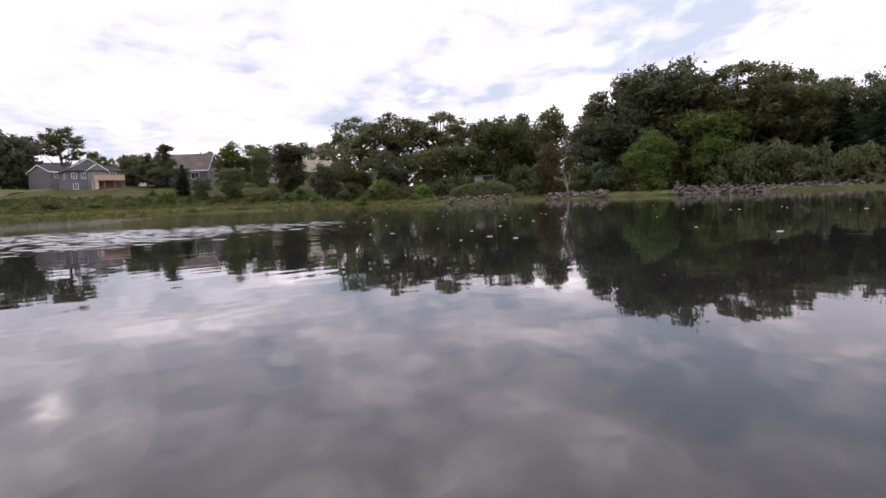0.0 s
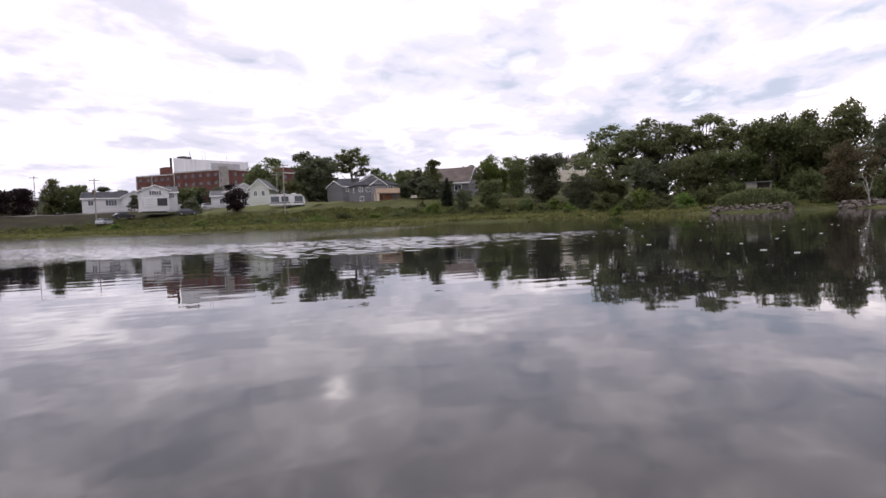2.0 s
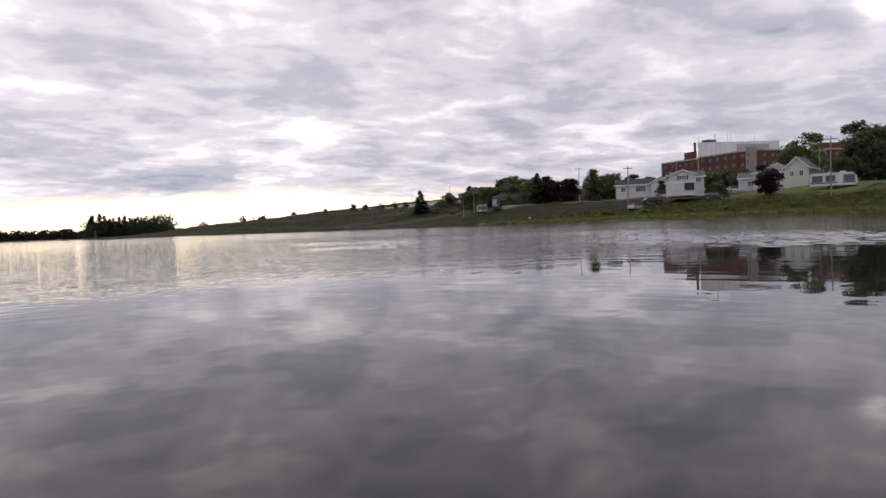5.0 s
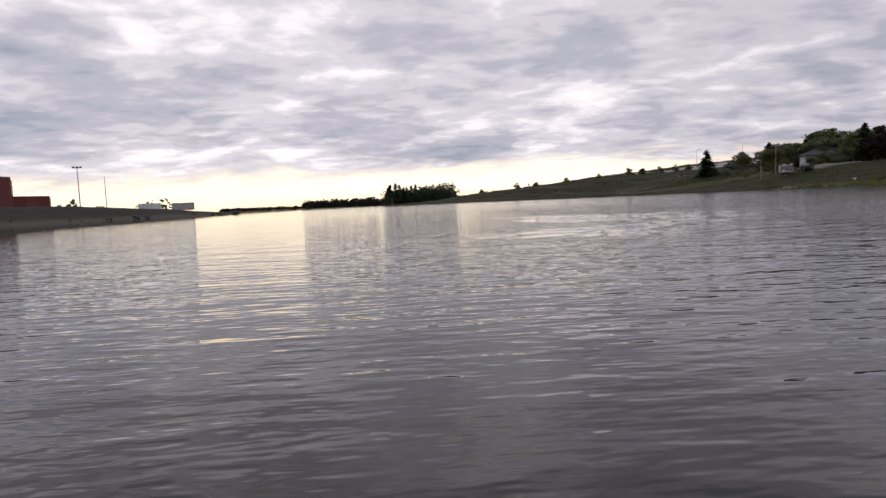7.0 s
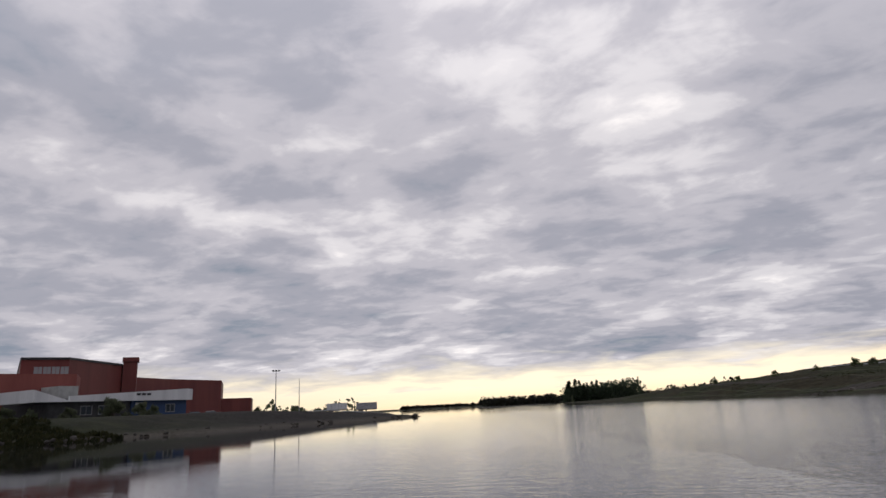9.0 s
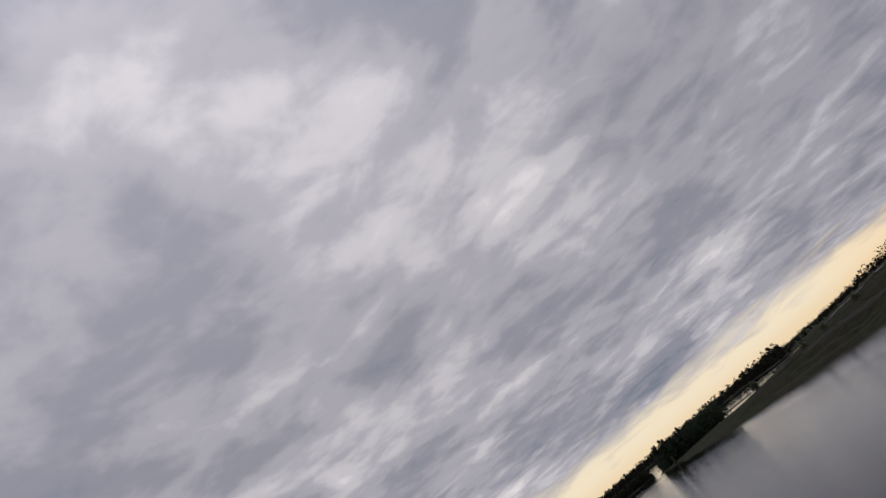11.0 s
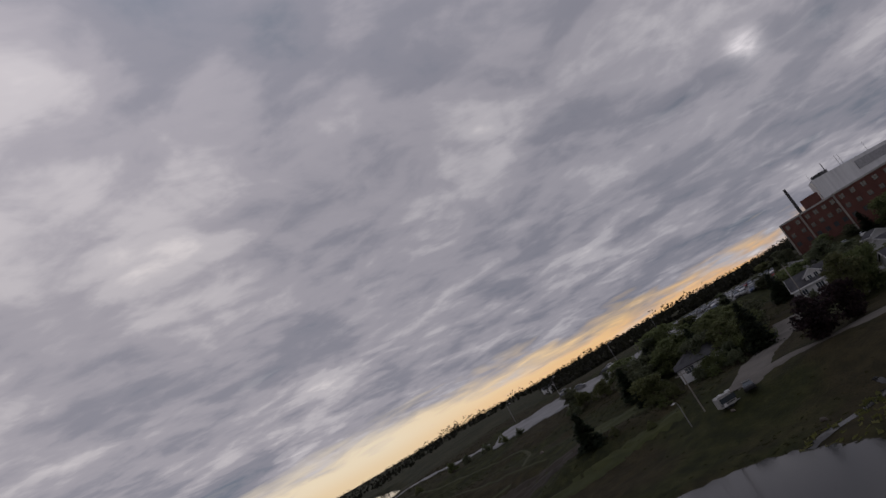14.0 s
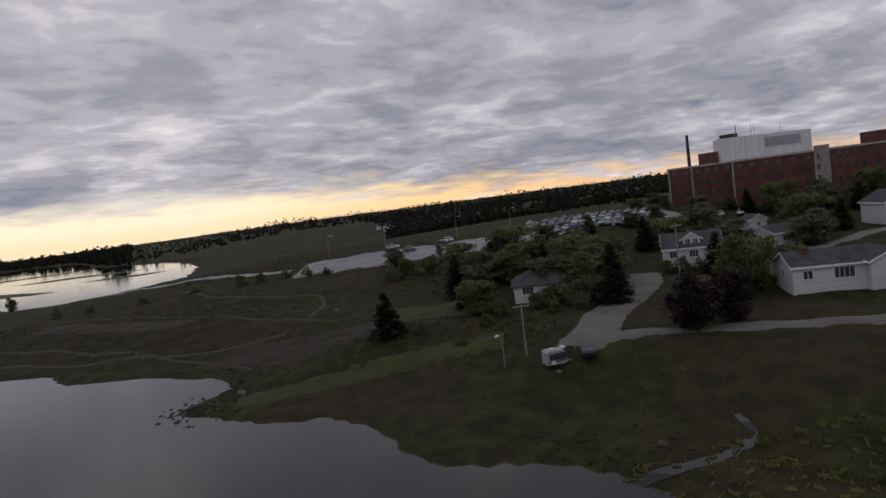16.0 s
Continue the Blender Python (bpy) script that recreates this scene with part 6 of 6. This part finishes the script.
floodlight_mast(-24.5, 175, 3.77, True)
floodlight_mast(-22.9, 230, 3.05, False)
x, y = pp(-26.0, 176)
plant("shrub", 20, LEAF_DARK, x, y, ground_z(x, y) + 2.4, 0.6, "shrub", "round dark shrub beside the wharf mast", category="shrub")

for az, d, h, w in ((-45.5, 118, 2.2, 1.0), (-43.4, 116, 1.8, 0.9), (-36.5, 117, 3.2, 0.8), (-34.6, 120, 2.4, 0.8), (-33.6, 124, 2.0, 0.8), (-40.2, 115, 1.8, 1.0)):
    x, y = pp(az, d)
    plant("shrub", 20 + int(d) % 3, LEAF_DARK, x, y, ground_z(x, y) + h, w, "shrub", "round dark bush before the factory", category="shrub", group="shrubs on the factory shore")
RAIL_AT = [pp(-22.0 + i * 0.62, 200 + i * 3.0) for i in range(9)]
gr = thing("guard_rail", "low steel guard rail along the wharf edge", "guard rail", Matrix.Identity(4))
for (x0, y0), (x1, y1) in zip(RAIL_AT, RAIL_AT[1:]):
    z0, z1 = ground_z(x0, y0), ground_z(x1, y1)
    part("beam", Geo().tube([(x0, y0, z0 + 0.75), (x1, y1, z1 + 0.75)], [0.15, 0.15], 4), STEEL, gr)
    part("post", Geo().box(x0 - 0.08, y0 - 0.08, z0 - 0.3, x0 + 0.08, y0 + 0.08, z0 + 0.8), WOOD_GREY, gr)

# ---- garden shed and hedge ----
x, y = polar(101.2, 95)
sg = thing("garden_shed", "weathered open-fronted boat shed with a flat roof", "shed", pose(x, y, 2.4, 0, 0, -101.2))
part("wall", Geo().box(-1.5, -1.2, -1.5, -0.2, 1.2, 1.5), WOOD_GREY, sg)
part("wall", Geo().box(-0.2, 1.1, -1.5, 1.5, 1.2, 1.5), WOOD_GREY, sg)
part("post", Geo().box(1.4, -1.2, -1.5, 1.5, -1.1, 1.5), WOOD_GREY, sg)
part("roof", Geo().box(-1.7, -1.4, 1.5, 1.7, 1.4, 1.64), SHINGLE_LIGHT, sg)
hx, hy, hz, hv = 0, 0, 0, []
hrng = np.random.default_rng(31)
n = 9000
az_ = 99.3 + 6.0 * hrng.random(n)
top_ = np.sin(np.pi * np.clip((az_ - 98.9) / 6.9, 0, 1)) ** 0.5
ang = hrng.random(n) * np.pi
rr_ = 0.8 + 0.2 * hrng.random(n)
dd_ = 85.5 + 2.0 * np.cos(ang) * rr_
zz_ = 0.7 + 2.2 * top_ * np.sin(ang) * rr_ + hrng.normal(size=n) * 0.06
pts = np.stack([dd_ * np.sin(np.radians(az_)), dd_ * np.cos(np.radians(az_)), zz_], 1)
v, f = sprays(hrng, pts, hrng.normal(size=(n, 3)) + [0, 0, 0.6], 0.2)
solo("hedge", fast_mesh("hedge", v.tolist(), f.tolist(), LEAF_MID), None, "clipped rounded hedge above the stone wall", "hedge", kind="stuff")

# ---- shore rocks ----
def rock_mesh(seed, mat=ROCK):
    rng = np.random.default_rng(seed)
    bm = bmesh.new()
    bmesh.ops.create_icosphere(bm, subdivisions=1, radius=0.5)
    for q in bm.verts:
        k = 0.72 + 0.5 * rng.random()
        q.co = Vector((q.co.x * k * 1.25, q.co.y * k, q.co.z * k * 0.75))
    me = bpy.data.meshes.new("rock")
    bm.to_mesh(me)
    bm.free()
    me.materials.append(mat)
    return me


ROCKS = [rock_mesh(s) for s in range(6)]
rrng = random.Random(8)


def rock_bank(name, label, spots, stones=ROCKS):
    e = thing(name, label, "rocks", Matrix.Identity(4), kind="structure")
    for x, y, z, s in spots:
        part("rock", rrng.choice(stones), None, e, at=pose(x, y, z, rrng.uniform(-25, 25), rrng.uniform(-25, 25), rrng.uniform(0, 360)) @ Matrix.Diagonal((s, s, s, 1)))


def wall_spots(a0, a1, d0, n, top, s0, s1, back=1.2):
    out = []
    for i in range(n):
        t, q = (i + rrng.random()) / n, rrng.random()
        x, y = polar(a0 + (a1 - a0) * t, d0 + back * q + rrng.uniform(-0.2, 0.2))
        out.append((x, y, 0.05 + top * q, rrng.uniform(s0, s1)))
    return out


rock_bank("rock_wall", "low dry wall of grey shore stones below the hedge", wall_spots(97.6, 103.6, 80.9, 110, 0.8, 0.3, 0.6))
rock_bank("rock_wall", "grey boulders round the birch", wall_spots(106.6, 112.2, 79.4, 80, 0.8, 0.35, 0.8, 1.6))
rock_bank("rock_wall", "tumbled grey boulders along the wooded shore", wall_spots(117.5, 135.5, 78.2, 280, 0.85, 0.3, 0.7, 2.2))
pt = []
for i in range(95):
    a, q = rrng.random() * 6.28, rrng.random() ** 0.7
    x, y = 64 + 7.5 * q * math.cos(a) * 1.2, 192 + 9 * q * math.sin(a)
    if -3.5 < float(inland([x], [y])[0]) < 5:
        pt.append((x, y, max(ground_z(x, y), -0.1) + 0.02, rrng.uniform(0.3, 0.85)))
rock_bank("rock_point", "dark boulders scattered off a grassy point", pt, [rock_mesh(s, ROCK_BROWN) for s in range(11, 14)])
sp_ = []
for i in range(120):
    t = rrng.random()
    k = t * 7
    a, b = CO[-11 + int(k)], CO[-10 + int(k)]
    p = a + (b - a) * (k % 1)
    sp_.append((p[0] - rrng.uniform(0, 3), p[1] + rrng.uniform(-1, 1), rrng.uniform(0, 0.5), rrng.uniform(0.3, 0.8)))
BROWN_ROCKS = [rock_mesh(s, ROCK_BROWN) for s in range(6, 10)]
rock_bank("rock_bank", "brown stones along the wharf shore", sp_, BROWN_ROCKS)
for x, y, s in ((72, 190, 1.6), (88, 128.5, 1.0), (104, 214, 1.2), (96, 147, 0.8), (112, 108, 0.8)):
    solo("boulder", ROCKS[2], None, "pale lone boulder lying in the grass", "boulder", group="boulders", m=pose(x, y, ground_z(x, y) + 0.2 * s, 10, 5, 40) @ Matrix.Diagonal((s, s, s, 1)))

# ---- small growth ----
srng = random.Random(3)
for az, d, el, lf in ((66, 106, 1.55, LEAF_OLIVE), (63.5, 108, 1.5, LEAF_LIGHT), (61.4, 106, 1.25, LEAF_DARK), (58.5, 112, 1.3, LEAF_OLIVE), (69, 104, 1.4, LEAF_MID), (56, 112, 1.2, LEAF_LIGHT), (53.5, 118, 1.3, LEAF_MID), (71.2, 104, 1.6, LEAF_OLIVE), (50.5, 122, 1.2, LEAF_OLIVE), (64.8, 98, 0.95, LEAF_MID), (59.8, 100, 0.9, LEAF_MID), (67.8, 97, 0.9, LEAF_OLIVE), (47.0, 135, 1.2, LEAF_MID), (44.0, 140, 1.25, LEAF_OLIVE)):
    plant_at("shrub", 20 + srng.randrange(3), LEAF_LIGHT if lf is LEAF_MID else lf, az, d, el if el > 2.5 else el - 0.42, 1.7, "shrub", "low rough shrub on the grassy bank", category="shrub", group="shrubs on the bank")
plant_at("shrub", 21, LEAF_DARK, 52.9, 150, 2.9, 0.75, "shrub", "round dark bush beside the split-level house", category="shrub", group="shrubs on the bank")
for az, d, h in ((11.8, 330, 3.0), (13.5, 320, 2.2), (16.2, 310, 2.6), (19.0, 305, 2.4), (21.5, 300, 3.2), (22.6, 300, 2.6), (24.0, 296, 2.6), (25.2, 292, 3.0), (26.3, 285, 2.5), (29.5, 260, 4.0), (30.5, 262, 4.4), (31.6, 258, 4.6), (33.0, 205, 2.6), (32.0, 200, 2.0), (30.5, 196, 1.6), (29.0, 205, 1.8)):
    x, y = polar(az, d)
    plant("shrub", 20 + srng.randrange(3), srng.choice((LEAF_DARK, LEAF_MID, LEAF_OLIVE)), x, y, ground_z(x, y) + h, 0.9, "shrub", "dark bush on the open hill", category="shrub", group="bushes on the hill")
for k in range(11):
    t = k / 10
    a, b = CO[-6 + min(int(t * 3), 2)], CO[-5 + min(int(t * 3), 2)]
    p = a + (b - a) * min(t * 3 - min(int(t * 3), 2), 1)
    x, y = p[0] - srng.uniform(4, 14), p[1] + srng.uniform(-2, 2)
    plant("shrub", 20 + srng.randrange(3), srng.choice((LEAF_DARK, LEAF_MID, LEAF_DARK)), x, y, ground_z(x, y) + srng.uniform(0.5, 1.5), 0.9, "shrub", "dark shrub on the factory shore", category="shrub", group="shrubs on the factory shore")
for k, (x, y, h) in enumerate(((6, 478, 11.5), (2, 486, 11), (0, 496, 9.5), (12, 470, 9), (1, 500, 11), (9, 492, 11), (18, 482, 10), (22, 500, 11), (28, 488, 9), (33, 505, 10), (38, 490, 8.5), (43, 505, 9), (48, 498, 7.5), (15, 510, 10), (26, 515, 9), (4, 512, 8))):
    plant("spruce", 9 + k % 2, LEAF_NEEDLE, x, y, 1 + h * 1.32, 1.2, "spruce_tree", "dark spruce on the wooded islet", group="spruces on the islet")
x, y = polar(8.6, 440)
plant("maple", 4, LEAF_DARK, x, y, 8.3, 0.8, "maple_tree", "small round tree beyond the islet")
plant("poplar", 8, LEAF_DARK, 3, 432, 5.0, 1.0, "poplar_tree", "thin shoreline tree beside the islet")

# ---- far woods and shore grass ----
LEAF_FAR = leaf_material("far_foliage", (0.013, 0.014, 0.009), (0.020, 0.021, 0.013), (0.030, 0.029, 0.018))


def woods(name, label, spots, leaf, per=16, tuft=2.6, cone=False, seed=1):
    rng = np.random.default_rng(seed)
    P = np.array([s[:2] for s in spots])
    z = height(P[:, 0], P[:, 1])
    h = np.array([s[2] for s in spots])
    roll = np.sin(P[:, 0] * 0.011 + 1.6 * np.sin(P[:, 1] * 0.007)) + np.sin(P[:, 1] * 0.013 + 1.9 * np.sin(P[:, 0] * 0.006))
    h = h * (0.85 + 0.32 * np.clip(roll, -1.4, 1.4))
    n = len(spots)
    t = rng.random((n, per))
    a = rng.random((n, per)) * 6.283
    w = (1 - t) * 0.34 if cone else 0.42 * np.sqrt(np.clip(1 - (2 * t - 0.8) ** 2 * 0.7, 0, 1))
    r = w * h[:, None] * np.sqrt(rng.random((n, per)))
    p = np.stack([P[:, :1] + r * np.cos(a), P[:, 1:] + r * np.sin(a), z[:, None] + h[:, None] * (0.06 + 0.9 * t)], -1).reshape(-1, 3)
    v, f = sprays(rng, p, rng.normal(size=p.shape) + [0, 0, 0.3], tuft)
    return solo(name, fast_mesh(name, v.tolist(), f.tolist(), leaf), None, label, "woods", kind="stuff")


wr = np.random.default_rng(77)


def scatter(n, az0, az1, r0, r1, h0, h1, land=6.0):
    out = []
    while len(out) < n:
        az = az0 + (az1 - az0) * wr.random(400)
        r = r0 * (r1 / r0) ** wr.random(400)
        x, y = r * np.sin(np.radians(az)), r * np.cos(np.radians(az))
        ok = inland(x, y) > land
        # open grassland with a few hedges lies between the lagoon and the highway
        ok &= (az > 32.5) | (az < 14) | (r > 900) | (np.sin(x * 0.016 + 1.5 * np.sin(y * 0.005)) + np.sin(y * 0.030 + 1.2 * np.sin(x * 0.010)) > 1.15)
        out += [(x[i], y[i], h0 + (h1 - h0) * wr.random()) for i in np.nonzero(ok)[0]]
    return out[:n]


woods("far_woods", "dark mixed woods reaching to the horizon", scatter(2600, 12.5, 80, 480, 2600, 3, 9) + scatter(1300, 12, 84, 2600, 4400, 8, 17) + scatter(1000, 32.5, 66, 420, 1100, 4, 9), LEAF_FAR, 22, 2.2, seed=2)
woods("far_woods", "dark spruce woods beyond the road", scatter(420, 32.5, 50, 400, 680, 2.5, 6.5), LEAF_FAR, 20, 1.5, True, seed=3)
woods("far_woods", "taller clumps of trees on the skyline", [(x + wr.normal() * 25, y + wr.normal() * 25, 9 + 8 * wr.random()) for x, y, h in scatter(45, 18, 80, 800, 2200, 9, 16) for _ in range(9)], LEAF_FAR, 22, 2.6, seed=9)
woods("far_woods", "low dark woods along the far shore", scatter(1900, -8, 14, 620, 2400, 9, 19) + scatter(400, -15, -8, 620, 2400, 3, 6), LEAF_FAR, 16, 4.5, seed=4)
woods("far_woods", "distant woods behind the town", scatter(1100, 60, 140, 260, 900, 7, 13), LEAF_DARK, 18, 2.4, seed=5)
woods("far_woods", "low dark wood on a far island", [(wr.uniform(-76, -10), wr.uniform(578, 604), wr.uniform(10, 15)) for _ in range(170)], LEAF_FAR, 22, 2.0, seed=12)
woods("islet_woods", "dense dark undergrowth on the islet", [(wr.uniform(-2, 52), wr.uniform(468, 525), wr.uniform(8, 15)) for _ in range(330)], LEAF_NEEDLE, 26, 1.3, seed=6)
woods("south_woods", "low dark growth behind the factory", scatter(700, -100, -18, 330, 1500, 4, 9), LEAF_DARK, 14, 2.4, seed=7)
for i, (x, y, h) in enumerate(((150, 190, 7), (158, 200, 7.5), (166, 206, 6.5), (174, 198, 8), (192, 196, 5.5), (168, 192, 7), (144, 200, 6.5), (139, 198, 6), (128, 199, 5), (122, 194, 5.5), (112, 177, 4), (135, 165, 5), (138, 170, 5), (114, 183, 4), (140, 178, 6.5), (146, 180, 6), (152, 178, 5), (172, 180, 5.5), (178, 176, 5), (184, 184, 6), (196, 178, 5.5), (150, 152, 5), (144, 136, 4), (135, 118, 3), (170, 158, 5), (200, 192, 6), (224, 214, 6), (228, 196, 5), (232, 186, 5), (150, 212, 5), (140, 214, 4.5), (150, 232, 4), (140, 240, 3.5), (226, 178, 5), (231, 172, 6), (229, 206, 6), (236, 214, 7), (240, 224, 6.5), (234, 196, 5), (222, 166, 5), (232, 160, 5.5), (228, 150, 5), (238, 150, 6), (176, 166, 6.5), (182, 146, 5), (200, 146, 5), (205, 156, 6))):
    kd, sd2, lf = (("maple", 4, LEAF_DARK), ("spruce", 9, LEAF_NEEDLE), ("maple", 5, LEAF_MID), ("poplar", 7, LEAF_DARK))[i % 4]
    plant(kd, sd2, lf, x, y, ground_z(x, y) + h * (0.8 if x > 145 and y > 185 else 1.45), 1.5 if kd != "poplar" else 1.8, kd + "_tree", "dark green tree between the houses and the car park", group="trees among the houses")


def grass(name, label, n, keep, leaf, h0, h1, seed, wide=1.0):
    """Upright tufts of blades."""
    rng = np.random.default_rng(seed)
    xy = keep(rng, n)
    z = height(xy[:, 0], xy[:, 1])
    a = rng.random(len(xy)) * 6.283
    h = h0 + (h1 - h0) * rng.random(len(xy))
    w = (0.28 + 0.3 * rng.random(len(xy))) * wide
    c, s = np.cos(a), np.sin(a)
    o = np.zeros_like(a)
    base = np.stack([xy[:, 0], xy[:, 1], z - 0.05], 1)
    q = [base + np.stack([-c * w, -s * w, o], 1), base + np.stack([c * w, s * w, o], 1), base + np.stack([c * w * 0.8 + 0.1, s * w * 0.8, h * 0.9], 1), base + np.stack([c * w * 0.3, s * w * 0.3 + 0.1, h * 0.6], 1), base + np.stack([-c * w * 0.1, -s * w * 0.1, h], 1), base + np.stack([-c * w * 0.45, -s * w * 0.45, h * 0.55], 1), base + np.stack([-c * w * 0.9, -s * w * 0.9 + 0.1, h * 0.85], 1)]
    v = np.stack(q, 1).reshape(-1, 3)
    return solo(name, fast_mesh(name, v.tolist(), np.arange(7 * len(xy)).reshape(-1, 7).tolist(), leaf), None, label, "grass", kind="stuff")


def belt(az0, az1, s0, s1, fade=34):
    def keep(rng, n):
        az = az0 + (az1 - az0) * rng.random(n * 3)
        r = 78 + 75 * rng.random(n * 3)
        x, y = r * np.sin(np.radians(az)), r * np.cos(np.radians(az))
        s = inland(x, y)
        ok = (s > s0) & (s < s1) & (rng.random(n * 3) < np.clip((az - az0) / fade, 0, 1) ** 1.5)
        return np.stack([x[ok], y[ok]], 1)[:n]
    return keep


GRASS_LEAF = leaf_material("marsh_grass", (0.110, 0.122, 0.036), (0.160, 0.173, 0.057), (0.215, 0.218, 0.090))
GRASS_ROUGH = leaf_material("rough_grass", (0.064, 0.075, 0.022), (0.100, 0.112, 0.034), (0.150, 0.155, 0.055))
grass("marsh_grass", "bright green salt-marsh grass along the water", 17000, belt(24, 98, 0.3, 11), GRASS_LEAF, 0.15, 0.5, 1)
grass("rough_grass", "rough tussocky grass on the bank", 16000, belt(22, 100, 9, 34), GRASS_ROUGH, 0.25, 0.75, 2)
grass("meadow_grass", "long pale grass below the wooded bank", 8000, belt(84, 106, 8, 19, 3), GRASS_LEAF, 0.3, 0.8, 7)
grass("shore_grass", "long green grass on the shore lawn", 9000, belt(103, 137, 1.5, 9, 2), GRASS_LEAF, 0.12, 0.35, 3)


def field(rng, n):
    x, y = 50 + 130 * rng.random(n * 4), 125 + 200 * rng.random(n * 4)
    s = inland(x, y)
    thick = np.sin(x * 0.11 + 2 * np.sin(y * 0.045)) + np.sin(y * 0.083 + 2 * np.sin(x * 0.06))
    ok = (s > 2) & (x < 175 - 0.1 * (y - 125)) & (rng.random(n * 4) < np.clip(0.35 + 0.4 * thick, 0.03, 1))
    road = (np.abs(x - 103 - (150 - y) * 0.9) < 9) & (y < 152)
    drive = (x > 98) & (y > 144) & (y < 172) & (np.abs(y - 149 - (x - 105) * 0.36) < 7)
    ok &= ~road & ~drive
    return np.stack([x[ok], y[ok]], 1)[:n]


TUSSOCK = leaf_material("tussock", (0.026, 0.029, 0.009), (0.038, 0.042, 0.013), (0.054, 0.056, 0.019))
grass("field_tussocks", "rough dark tussocks and weeds in the open field", 9000, field, TUSSOCK, 0.06, 0.22, 5, 0.8)


def south_belt(rng, n):
    y = -50 + 125 * rng.random(n * 6)
    x = -35 - 35 * rng.random(n * 6)
    s = inland(x, y)
    ok = (s > 0.8) & (s < 13)
    return np.stack([x[ok], y[ok]], 1)[:n]


WEED = leaf_material("weeds", (0.018, 0.023, 0.008), (0.030, 0.035, 0.012), (0.050, 0.052, 0.020))
grass("shore_weeds", "dark rough weeds on the factory shore", 5000, south_belt, WEED, 0.2, 0.7, 4)

# ---- pale scum and leaves afloat ----
FOAM = material("foam", (0.45, 0.45, 0.42), (0.7, 0.7, 0.66), 3.0, 0.7)
frng = random.Random(14)
flecks = thing("floating_flecks", "pale flecks of foam and leaves afloat on the water", "foam", Matrix.Identity(4), kind="stuff")
fleck = Geo().prism([(0.022 * math.cos(k), 0.014 * math.sin(k)) for k in (0, 1.1, 2.0, 3.2, 4.1, 5.2)], -0.004, 0.003).mesh("fleck", FOAM)
for i in range(48):
    az, d = frng.uniform(86, 132), 6.0 + 20 * frng.random() ** 1.4
    x, y = polar(az, d)
    part("fleck", fleck, None, flecks, at=pose(x, y, 0.004, 0, 0, frng.uniform(0, 360)) @ Matrix.Diagonal((frng.uniform(0.5, 1.4), frng.uniform(0.5, 1.4), 1, 1)))
